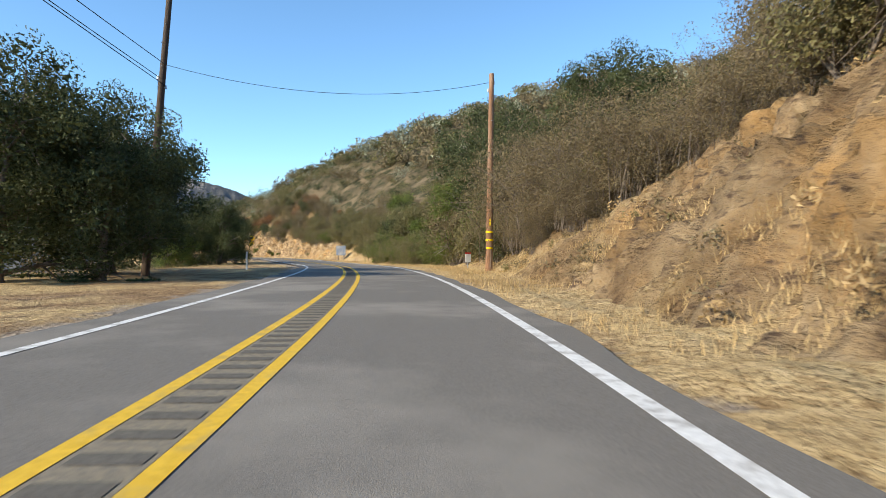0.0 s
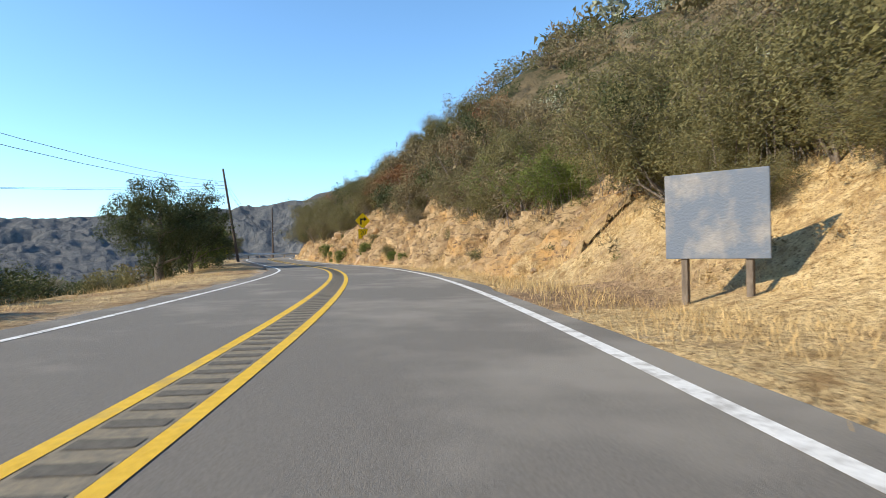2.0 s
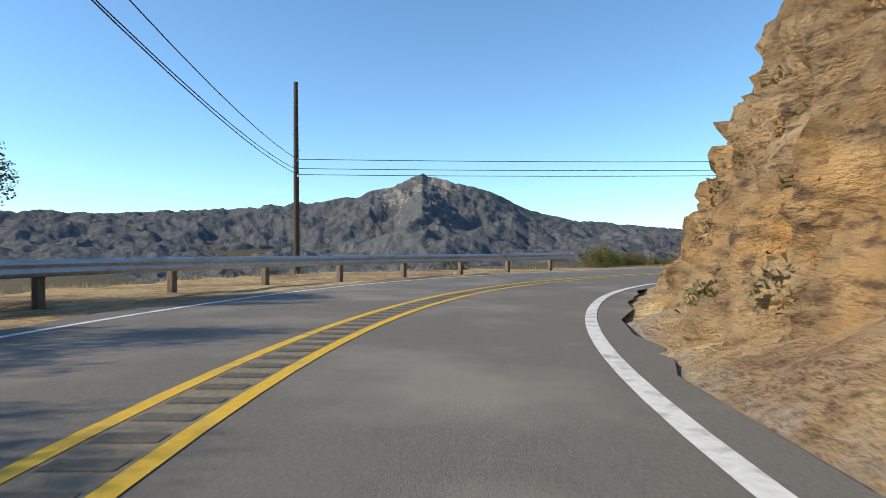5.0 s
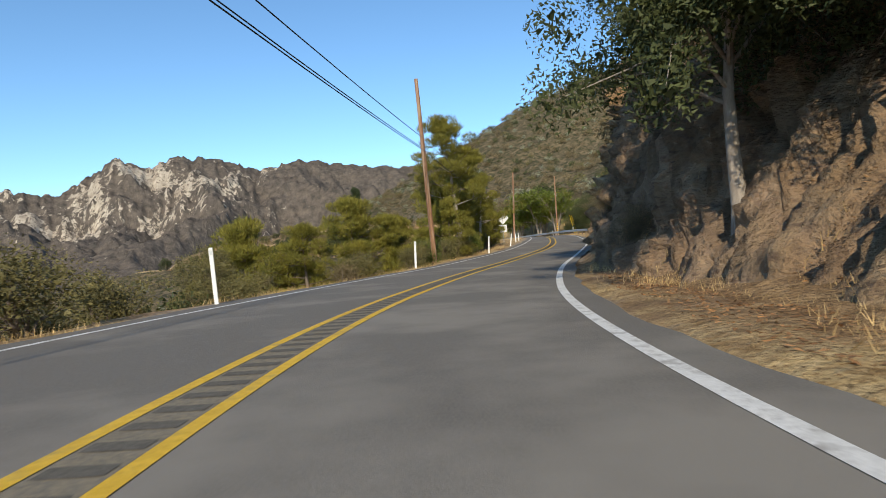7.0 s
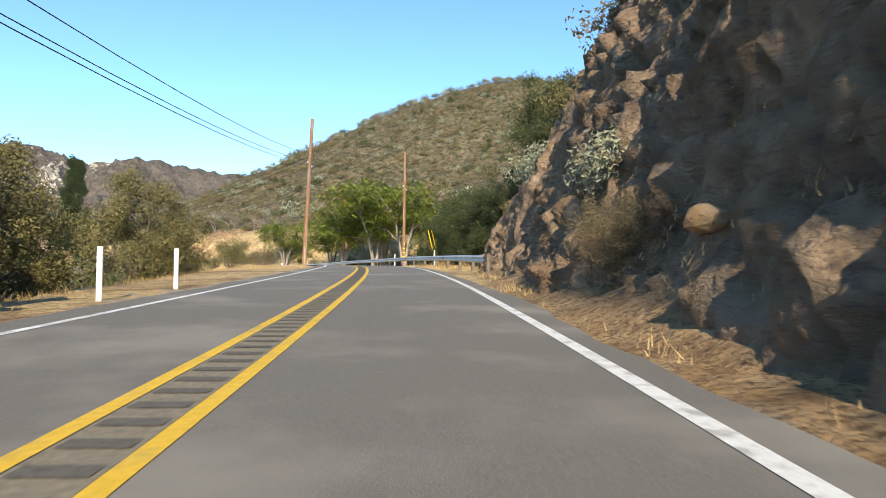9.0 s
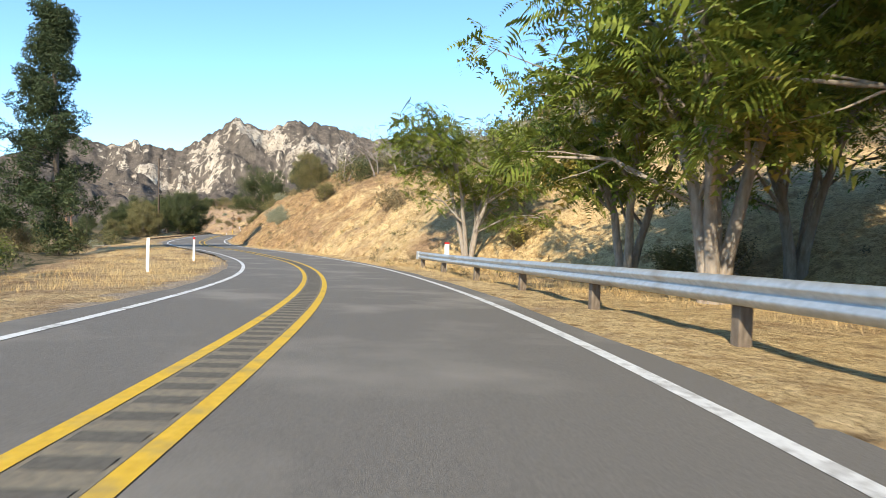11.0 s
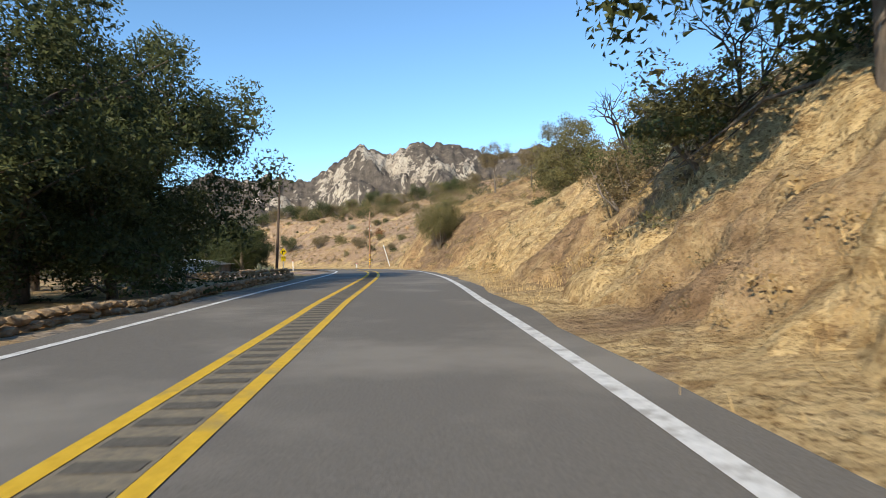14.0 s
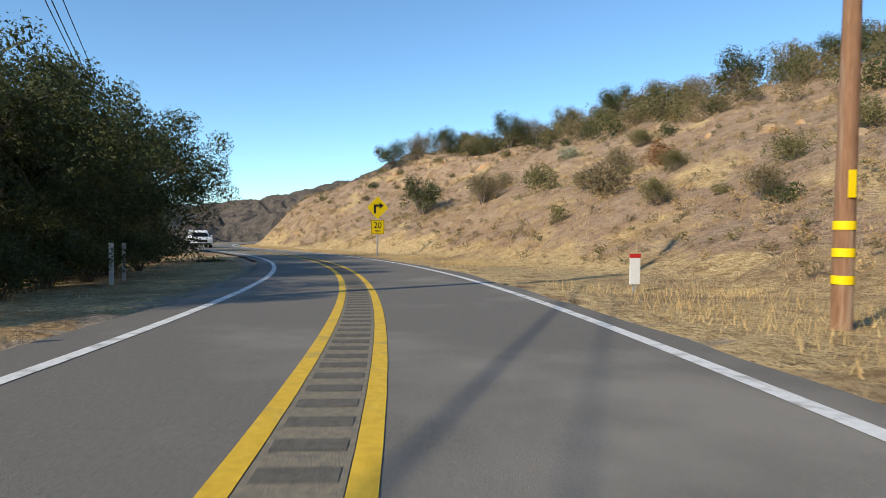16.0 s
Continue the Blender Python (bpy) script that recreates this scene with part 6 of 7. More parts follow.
# ---- windmill, tank, shed, walls ----
def windmill(k, lat):
    root = new("windmill")
    root.matrix_basis = stand(k, lat, 0)
    h, w0, w1 = 7.7, 0.46, 0.12
    rust = material("rusty windmill iron", (0.20, 0.10, 0.06), (0.40, 0.24, 0.15), 6, 0.8, 0.2, 30)
    for sx in (-1, 1):
        for sy in (-1, 1):
            v, f = tube([(sx * w0, sy * w0, -0.2), (sx * w1, sy * w1, h)], [0.035, 0.028], 6)
            part("leg", mesh_of("leg", v, f, [rust]), root)
    for i in range(6):
        z0, z1 = h * i / 6, h * (i + 1) / 6
        a, b = w0 + (w1 - w0) * i / 6, w0 + (w1 - w0) * (i + 1) / 6
        seg = []
        for s in (-1, 1):
            seg += [tube([(-a, s * a, z0), (b, s * b, z1)], [0.012, 0.012], 4), tube([(s * a, -a, z0), (s * b, b, z1)], [0.012, 0.012], 4),
                    tube([(-b, s * b, z1), (b, s * b, z1)], [0.014, 0.014], 4), tube([(s * b, -b, z1), (s * b, b, z1)], [0.014, 0.014], 4)]
        v, f = join(seg)
        part("brace", mesh_of("brace", v, f, [rust]), root)
    part("platform", box_mesh("platform", rust, -0.62, -0.62, h * 0.62, 0.62, 0.62, h * 0.62 + 0.06, bevel=0.01), root, "small timber platform")
    head = part("head", box_mesh("head", rust, -0.12, -0.3, h - 0.05, 0.12, 0.3, h + 0.22, bevel=0.03), root)
    for i in range(10):
        a = 2 * math.pi * i / 10
        if i in (2, 3, 5, 7, 8):
            continue
        bm = bmesh.new()
        made = box(bm, -0.06, -0.36, 0.15, 0.06, -0.34, 0.72)
        bmesh.ops.rotate(bm, verts=made, cent=(0, -0.35, 0), matrix=Matrix.Rotation(0.4, 3, "Z"))
        bmesh.ops.rotate(bm, verts=made, cent=(0, 0, 0), matrix=Matrix.Rotation(a, 3, "Y"))
        bmesh.ops.translate(bm, verts=made, vec=(0, 0, h + 0.15))
        part("blade", from_bm("blade", bm, M_DARKPOLE), head)
    bm = bmesh.new()
    box(bm, -0.012, 0.3, h + 0.08, 0.012, 1.0, h + 0.14)
    box(bm, -0.01, 0.9, h - 0.1, 0.01, 1.35, h + 0.75)
    part("tail_vane", from_bm("vane", bm, M_DARKPOLE), head)
    return tagged(root, "rusty lattice windmill with a broken wheel and dark tail vane", "windmill")


windmill(26.6, -15.6)


def tank(k, lat):
    root = new("stone_tank")
    root.matrix_basis = stand(k, lat, 20)
    bm = bmesh.new()
    box(bm, -1.3, -1.0, -0.4, 1.3, 1.0, 0.85, bevel=0.05)
    part("wall", from_bm("wall", bm, M_EDGE), root, "stained concrete wall")
    part("cover", box_mesh("cover", M_EDGE, -1.42, -1.12, 0.85, 1.42, 1.12, 0.95, bevel=0.02), root, "flat concrete cover")
    # a flat black panel paints the dark inside of an opening on solid wall
    part("doorway", box_mesh("doorway", M_BLACK, -1.1, -1.01, -0.1, -0.75, -0.985, 0.6), root, "black panel painted as a low opening")
    return tagged(root, "low stained concrete water tank in the meadow", "water tank")


tank(27.0, -13.2)
for _k, _lat, _h in ((26.9, -15.0, 4.6), (25.4, -21, 2.4)):
    p = place(_k, _lat)
    z = ground_at(p.x, p.y)
    v, f = tube([(p.x, p.y, z - 0.2), (p.x, p.y, z + _h)], [0.03, 0.02], 6)
    tagged(new("mast", mesh_of("mast", v, f, [M_DARKPOLE])), "thin dark mast standing in the meadow", "mast")


def shed(k, lat, turn, wide, deep, tall, label):
    """A lean-to of upright boards under a corrugated roof."""
    root = new("shed")
    root.matrix_basis = stand(k, lat, turn, sink=0.45)
    # end wall boards are paler than those of the long wall
    pale = material("pale shed boards", (0.42, 0.39, 0.36), (0.62, 0.59, 0.55), 5, 0.9, 0.3, 30, stretch=(1, 1, 0.2))
    dark = material("dark shed boards", (0.10, 0.085, 0.07), (0.19, 0.165, 0.14), 5, 0.9, 0.3, 30, stretch=(1, 1, 0.2))
    tin = material("weathered corrugated tin", (0.30, 0.30, 0.29), (0.46, 0.45, 0.43), 3, 0.6, 0.1, 20, metal=0.3)
    n = int(wide / 0.22)
    for i in range(n):
        x = -wide / 2 + wide * i / n
        part("wall_board", box_mesh("board", dark, x, -deep / 2 - 0.02 - 0.008 * (i % 2), -0.2, x + wide / n - 0.015, -deep / 2, tall * 0.82), root)
    n = int(deep / 0.22)
    for i in range(n):
        y = -deep / 2 + deep * i / n
        part("wall_board", box_mesh("board", pale, -wide / 2 - 0.02 - 0.008 * (i % 2), y, -0.2, -wide / 2, y + deep / n - 0.015, tall * (0.82 + 0.18 * (i + 0.5) / n)), root, "pale board")
    part("wall", box_mesh("wall", dark, -wide / 2 + 0.01, -deep / 2 + 0.01, -0.2, wide / 2 - 0.02, deep / 2, tall * 0.8), root)
    nx = int(wide / 0.05)
    xs = np.linspace(-wide / 2 - 0.2, wide / 2 + 0.2, nx)
    wave = 0.018 * np.sin(xs * 2 * np.pi / 0.16)
    v = [(x, -deep / 2 - 0.3, tall * 0.80 + w) for x, w in zip(xs, wave)] + [(x, deep / 2 + 0.2, tall * 1.02 + w) for x, w in zip(xs, wave)]
    v = np.array(v + [(a, b, c - 0.02) for a, b, c in v])
    i = np.arange(nx - 1)
    f = np.concatenate([np.stack([i, i + 1, nx + i + 1, nx + i], -1), np.stack([2 * nx + i, 3 * nx + i, 3 * nx + i + 1, 2 * nx + i + 1], -1), np.stack([i, 2 * nx + i, 2 * nx + i + 1, i + 1], -1)])
    part("roof", mesh_of("roof", v, f, [tin]), root, "grey corrugated roof")
    return tagged(root, label, "shed")


shed(32.5, -13.2, 108.6 - heading(32.5), 5.6, 4.8, 2.35, "low board shed with pale end wall and corrugated roof")
shed(31.9, -19.0, 20, 4.2, 3.0, 1.8, "low white and brown hut behind the yard")


def stones(seed):
    bm = bmesh.new()
    bmesh.ops.create_icosphere(bm, subdivisions=1, radius=0.5)
    r = random.Random(seed)
    for v in bm.verts:
        v.co *= r.uniform(0.78, 1.15)
    return from_bm("stone", bm, M_ROCK)


STONES = [stones(s) for s in range(6)]


def stone_wall(ks, label, courses=3, size=1.0):
    """A low dry wall: stones stacked in courses along a line of (k, lat)."""
    root = new("stone_wall")
    r = random.Random(5)
    for (k0, l0), (k1, l1) in zip(ks[:-1], ks[1:]):
        a, b = place(k0, l0), place(k1, l1)
        n = max(int((b - a).length / (0.36 * size)), 1)
        for i in range(n):
            p = a.lerp(b, (i + 0.5) / n)
            z = ground_at(p.x, p.y)
            for c in range(courses):
                m = pose(p.x + r.uniform(-0.05, 0.05), p.y + r.uniform(-0.05, 0.05), z + 0.06 * size + 0.19 * size * c, r.uniform(-20, 20), r.uniform(-20, 20), r.uniform(0, 360))
                part("stone", STONES[r.randrange(6)], root, at=m @ Matrix.Diagonal((0.46 * size, 0.40 * size, 0.26 * size, 1)))
    return tagged(root, label, "stone wall")


stone_wall([(32.04, -6.0), (32.1, -7.0), (31.9, -8.5), (31.3, -10.5)], "low wall of stacked tan stones round a planting bed", 3, 0.7)
stone_wall([(29.55, -5.1), (29.6, -9.0), (29.5, -13.0)], "low shaded stone wall beside the driveway", 4, 0.6)
stone_wall([(29.5, -4.9), (28.9, -4.9), (28.2, -5.2), (27.5, -6.3), (26.8, -8.2)], "low crumbling stone edging along the meadow", 2, 0.6)


def yucca(k, lat, s):
    r = np.random.default_rng(int(k * 100))
    pts, fs = [], []
    for i in range(26):
        a, e = r.uniform(0, 6.28), r.uniform(0.3, 1.4)
        d = np.array([math.cos(a) * math.cos(e), math.sin(a) * math.cos(e), math.sin(e)])
        u = np.cross(d, [0, 0, 1.0])
        u /= np.linalg.norm(u) + 1e-6
        n = len(pts)
        pts += [u * 0.03, -u * 0.03, d * 0.35 - u * 0.025, d * 0.35 + u * 0.025, d * 0.7 + np.array([0, 0, -0.05])]
        fs += [(n, n + 1, n + 2), (n, n + 2, n + 3), (n + 3, n + 2, n + 4)]
    ob = new("spiky_plant", mesh_of("spikes", np.array(pts) * s, np.array(fs), [M_SAGE]))
    ob.matrix_basis = stand(k, lat)
    return tagged(ob, "grey green spiky agave in the planting bed", "plant", "spiky plants")


for _k, _lat, _s in ((31.6, -9.0, 1.6), (31.8, -8.0, 1.2), (32.1, -8.2, 1.3), (32.3, -7.2, 1.1), (32.0, -6.6, 0.9), (32.5, -8.0, 1.2)):
    yucca(_k, _lat, _s)


# ---- oncoming car ----
def car(k, lat):
    """A white estate car facing the driver."""
    root = new("car")
    p = place(k, lat)
    root.matrix_basis = pose(p.x, p.y, p.z, 0, 0, heading(k))
    paint = material("white car paint", (0.72, 0.73, 0.74), (0.78, 0.79, 0.80), 2, 0.25, 0, spec=0.5)
    glass = material("dark car glass", (0.015, 0.018, 0.02), (0.025, 0.028, 0.03), 2, 0.08, 0, spec=0.6)
    tyre = material("black tyre rubber", (0.018, 0.018, 0.018), (0.03, 0.03, 0.03), 5, 0.9, 0.1, 40)
    lampm = material("clear headlamp", (0.55, 0.56, 0.58), (0.7, 0.71, 0.72), 3, 0.1, 0, spec=0.6)
    bm = bmesh.new()
    box(bm, -0.88, -2.2, 0.28, 0.88, 2.2, 0.92, bevel=0.12)
    part("body", from_bm("body", bm, paint, True), root)
    bm = bmesh.new()
    made = box(bm, -0.78, -1.1, 0.88, 0.78, 1.9, 1.52)
    for v in made:
        if v.co.z > 1.2:
            v.co.x *= 0.82
            v.co.y = v.co.y * 0.72 + 0.25
    bmesh.ops.bevel(bm, geom=list(bm.edges), offset=0.08, segments=2, profile=0.5, affect="EDGES")
    part("cabin", from_bm("cabin", bm, paint, True), root)
    bm = bmesh.new()
    q = [bm.verts.new(c) for c in ((-0.66, -1.09, 0.96), (0.66, -1.09, 0.96), (0.56, -0.60, 1.43), (-0.56, -0.60, 1.43))]
    bm.faces.new(q)
    bmesh.ops.solidify(bm, geom=list(bm.faces), thickness=-0.03)
    part("windscreen", from_bm("windscreen", bm, glass), root, "dark windscreen")
    for s in (-1, 1):
        part("headlight", box_mesh("headlight", lampm, s * 0.66 - 0.16, -2.22, 0.64, s * 0.66 + 0.16, -2.12, 0.80, bevel=0.03), root, "clear headlamp")
        part("mirror", box_mesh("mirror", paint, s * 0.95 - 0.1, -0.75, 0.95, s * 0.95 + 0.1, -0.63, 1.08, bevel=0.03), root)
        for y in (-1.35, 1.35):
            bm = bmesh.new()
            bmesh.ops.create_cone(bm, cap_ends=True, segments=20, radius1=0.33, radius2=0.33, depth=0.22, matrix=pose(s * 0.78, y, 0.33, 0, 90, 0))
            part("wheel", from_bm("wheel", bm, tyre), root, "black tyre")
    part("grille", box_mesh("grille", M_BLACK, -0.42, -2.225, 0.52, 0.42, -2.15, 0.72, bevel=0.02), root, "dark grille")
    part("bumper", box_mesh("bumper", M_BLACK, -0.7, -2.23, 0.30, 0.7, -2.15, 0.42, bevel=0.02), root, "dark lower bumper")
    return tagged(root, "white estate car in the oncoming lane", "car")


car(36.2, -2.0)


# ---- chaparral, shrubs, rocks and grass ----
MIX_K = T2(-1, 0.7, 0.9, 1.3, 2.0, 2.6, 3.4, 4.5, 6.0, 7.0, 8.5, 10.2, 11.5, 12.5, 14.0, 16.0, 20)


def sow(count, k0, k1, off0, off1, seed, side=1, rows=None, power=1.0, patch=0.0, patch_scale=9.0):
    """Places on the land beside the road: station, distance from the edge of the verge."""
    r = np.random.default_rng(seed)
    out = []
    while len(out) < count:
        n = count * 3
        k, o = r.uniform(k0, k1, n), off0 + (off1 - off0) * r.uniform(0, 1, n) ** power
        edge = np.interp(k, RK, RIGHT + SHOULDER) if side > 0 else np.interp(k, RK, LEFT - VERGE)
        lat = edge + side * o
        line = np.interp(k, RK, RIGHT) + 0.95 if side > 0 else np.interp(k, RK, LEFT) - 0.8
        x = np.interp(k, RK, RX[:, 0]) + lat * np.cos(np.interp(k, RK, RH))
        y = np.interp(k, RK, RX[:, 1]) + lat * np.sin(np.interp(k, RK, RH))
        _, d = nearest(x, y)
        good = (side * (lat - line) > 0) & (np.abs(np.abs(d) - np.abs(lat)) < 0.6 * (1 + 0.05 * np.abs(lat)))
        if patch:
            good &= fbm(x / patch_scale + 3, y / patch_scale, 3) > patch
        for a, b, c, e in zip(k[good], lat[good], x[good], y[good]):
            out.append((a, b, c, e))
    return np.array(out[:count]), r


# shrubs that stand by themselves near the road
STAND = (
    (30, 1.3, 3.8, 0.0, 3.6, 101, ("b_green", "b_olive", "b_green", "b_brown", "b_oak", "b_olive2"), 1.1, 1.9),
    (14, 1.4, 4.4, 3.0, 8.0, 102, ("b_olive", "b_green", "b_brown2", "b_green"), 1.3, 2.0),
    (20, 0.2, 1.6, 5.0, 12.0, 103, ("b_olive", "b_brown", "b_oak", "b_brown2"), 1.2, 2.0),
    (16, 4.6, 7.0, 3.0, 9.0, 104, ("b_brown", "b_olive", "b_brown2", "b_grey", "b_rust"), 0.8, 1.6),
    (7, 5.2, 7.6, 0.1, 1.6, 105, ("b_green", "b_olive"), 0.25, 0.5),
    (26, 6.2, 9.9, 2.6, 8.0, 106, ("b_olive", "b_brown", "b_oak", "b_rust", "b_brown2"), 0.7, 1.6),
    (6, 9.0, 9.9, 1.2, 4.0, 107, ("b_olive2", "b_oak", "b_brown"), 1.2, 1.8),
    (12, 10.2, 13.0, 5.0, 10.0, 108, ("b_brown", "b_olive", "b_oak"), 0.9, 1.6),
    (22, 14.2, 19.8, 2.0, 8.0, 109, ("b_oak", "b_olive", "b_brown"), 0.8, 1.5),
    (10, 15.0, 20.2, 0.6, 3.5, 110, ("b_oak", "b_brown2", "b_grey"), 0.5, 0.9),
    (10, 20.5, 23.6, -3.0, 8.0, 111, ("b_brown", "b_olive", "b_sage"), 0.6, 1.2),
    (12, 23.9, 27.5, 3.0, 12.0, 112, ("b_brown", "b_sage", "b_olive", "b_brown2"), 0.4, 1.0),
    (54, 3.9, 7.2, 2.0, 7.0, 116, ("b_olive", "b_brown", "b_olive2", "b_brown2", "b_oak"), 0.8, 1.5),
    (12, 7.5, 8.3, 2.6, 5.0, 118, ("b_olive", "b_brown2", "b_olive2", "b_brown"), 0.8, 1.3),
    (16, 8.0, 9.9, 1.0, 5.0, 117, ("b_brown2", "b_brown", "b_oak", "b_olive2"), 0.9, 1.6),
    (12, 27.0, 30.0, 4.0, 12.0, 113, ("b_olive", "b_brown", "b_oak", "b_brown2"), 0.5, 1.1),
    (10, 32.0, 35.0, 3.0, 16.0, 115, ("b_olive", "b_brown", "b_rust", "b_grey"), 0.5, 0.9),
)
SHRUB_WORDS = {"b_olive": "olive green rounded shrub on the dry slope", "b_olive2": "loose olive green shrub on the dry slope", "b_green": "fresh green shrub near the road",
               "b_brown": "dry brown brush on the slope", "b_brown2": "thin dry brown brush with bare twigs", "b_sage": "pale grey sage bush on the dry slope",
               "b_rust": "rust brown dead shrub on the slope", "b_oak": "dark green scrub oak bush", "b_grey": "grey open brush with thin twigs", "big_brush": "large rounded olive brush above the earth bank"}
FAR_SETS = (104, 108, 109, 110, 112, 113, 115)          # sets too far off or too mixed to tell apart
FAR_SPOTS = {_m: [] for _m in (M_OLIVE, M_OAK, M_GREEN, M_BROWN, M_SAGE, M_RUST)}
for _n, _k0, _k1, _o0, _o1, _seed, _keys, _s0, _s1 in STAND:
    _spots, _r = sow(_n, _k0, _k1, _o0, _o1, _seed)
    for _k, _lat, _x, _y in _spots:
        _key = _keys[int(_r.integers(len(_keys)))]
        if _seed in FAR_SETS:
            FAR_SPOTS[PLANTS[_key][0].materials[0]].append((_k, _lat, _x, _y))
            continue
        if 1.2 < _k < 1.6 and _lat < 6.6 or 1.6 <= _k < 1.85 and _lat < 6.0:          # room round the timber pole
            continue
        plant("shrub", _key, _k, _lat, _r.uniform(_s0, _s1), _r.uniform(0, 360), 0.1, SHRUB_WORDS[_key], "shrub", "shrubs beside the road", _r.uniform(0.8, 1.25), ("foliage", "stem"))
# single ones that stand out
for _k, _lat, _s, _key, _tall in ((25.72, 5.2, 1.0, "b_sage", 0.95), (25.82, 5.1, 0.85, "b_sage", 0.9), (25.62, 5.3, 0.8, "b_sage", 0.9), (1.72, 6.5, 1.3, "b_green", 1.2), (1.4, 6.7, 1.0, "b_oak", 1.2), (1.6, 5.9, 0.95, "b_oak", 1.0), (1.7, 6.0, 0.9, "b_oak", 1.0), (1.64, 6.7, 1.2, "b_oak", 1.1), (1.5, 6.3, 0.9, "b_brown2", 1.1), (1.25, 7.0, 1.1, "b_green", 1.2), (1.56, 6.2, 0.9, "b_green", 1.2), (1.1, 7.6, 1.2, "b_olive", 1.2), (1.95, 6.0, 1.2, "b_olive", 1.2), (1.6, 7.7, 1.7, "b_green", 1.2), (2.2, 6.0, 1.2, "b_green", 1.2), (1.85, 8.0, 1.7, "b_olive2", 1.2), (32.75, -6.6, 0.7, "b_oak", 0.9), (32.85, -8.0, 0.9, "b_oak", 0.9), (33.1, -6.9, 0.8, "b_oak", 0.8), (32.95, -7.0, 0.9, "b_oak", 0.9), (33.3, -7.1, 0.9, "b_oak", 0.9), (33.5, -6.9, 0.9, "b_oak", 0.8), (17.0, -7.0, 1.0, "b_olive", 1.0), (17.2, -6.6, 0.9, "b_green", 1.0), (16.9, -8.0, 1.4, "b_green", 1.0), (16.62, -7.6, 1.15, "b_green", 1.0), (16.78, -7.0, 1.0, "b_olive", 1.0), (16.5, -7.9, 1.2, "b_olive", 1.1), (17.4, -8.0, 1.2, "b_olive", 1.1), (4.3, -7.6, 0.9, "b_oak", 0.9), (4.0, -8.4, 1.2, "b_oak", 0.9), (4.6, -8.0, 1.0, "b_oak", 0.8), (3.8, -10.0, 1.3, "b_oak", 0.9), (30.62, 4.2, 1.38, "big_brush", 1.28), (9.4, 3.9, 1.75, "big_brush", 1.1), (9.05, 4.7, 1.45, "big_brush", 1.0), (9.75, 3.3, 0.9, "b_oak", 1.0), (8.6, 5.0, 1.6, "big_brush", 1.0), (6.95, 5.4, 1.3, "b_rust", 1.0), (6.5, 5.8, 1.2, "b_rust", 1.0), (7.2, 4.6, 0.9, "b_brown", 1.0), (6.6, 4.4, 0.7, "b_brown2", 1.0), (6.2, 4.2, 0.7, "b_brown", 0.9), (28.6, 4.8, 1.2, "b_olive", 0.9), (28.75, 4.4, 0.8, "b_brown2", 0.9), (28.9, 5.4, 1.0, "b_oak", 0.9), (26.9, 7.4, 0.9, "b_olive", 1.0), (27.2, 7.0, 0.8, "b_brown", 1.0), (27.5, 6.4, 0.9, "b_olive2", 1.0), (21.9, 10.6, 1.2, "b_oak", 1.0), (22.0, 11.5, 1.3, "b_oak", 1.1), (21.6, 13.0, 1.3, "b_brown2", 1.1), (25.2, 7.5, 1.2, "b_olive", 1.0), (6.75, 2.7, 0.55, "b_green", 1.2), (7.6, 2.5, 0.42, "b_green", 0.9),
                                  (6.3, 3.0, 0.4, "b_green", 1.0), (28.0, 3.0, 0.5, "b_olive", 1.0), (7.86, 2.7, 0.72, "b_green", 1.1), (7.22, 2.2, 0.6, "b_green", 1.1), (7.42, 2.0, 0.26, "b_green", 1.0), (9.85, 4.2, 1.0, "b_oak", 1.0), (27.0, 3.4, 0.22, "b_green", 1.0),
                                  (3.4, 4.0, 0.35, "b_green", 1.0), (35.05, 11.4, 1.5, "b_oak", 1.0), (34.4, 10.8, 1.2, "b_brown", 0.8), (33.38, 10.5, 0.55, "b_olive", 1.0), (33.12, 11.4, 0.65, "b_brown", 0.9), (33.6, 14.0, 0.6, "b_olive", 0.9), (34.0, 16.0, 0.9, "b_brown", 0.8), (34.6, 14.0, 0.8, "b_brown2", 0.8), (34.2, 20.0, 0.8, "b_olive", 0.8), (4.9, -9.5, 1.2, "b_oak", 0.8), (5.2, -10, 1.0, "b_oak", 0.8),
                                  (21.75, -6.8, 1.15, "b_brown", 0.8), (22.0, -7.8, 1.2, "b_olive", 0.8), (22.6, -9.0, 1.1, "b_olive2", 0.8), (23.0, -10.5, 1.2, "b_green", 0.6)):
    plant("shrub", _key, _k, _lat, _s, 37 * _k, 0.08, SHRUB_WORDS[_key], "shrub", "shrubs beside the road", _tall, ("foliage", "stem"))
for _n, _k0, _k1, _o0, _o1, _seed, _keys, _s0, _s1 in ((50, 13.0, 20.5, 0.2, 3.6, 201, ("b_olive", "b_green", "b_brown", "b_olive2"), 0.5, 1.0), (8, 2.0, 10.5, 0.6, 5.0, 202, ("b_olive", "b_oak", "b_brown"), 0.5, 1.0), (12, 24.0, 33.0, 3.0, 9.0, 203, ("b_oak", "b_olive", "b_brown"), 0.7, 1.2)):
    _spots, _r = sow(_n, _k0, _k1, _o0, _o1, _seed, side=-1)
    for _k, _lat, _x, _y in _spots:
        _key = _keys[int(_r.integers(len(_keys)))]
        plant("shrub", _key, _k, _lat, _r.uniform(_s0, _s1), _r.uniform(0, 360), 0.1, SHRUB_WORDS[_key], "shrub", "shrubs on the valley side", _r.uniform(0.8, 1.2), ("foliage", "stem"))


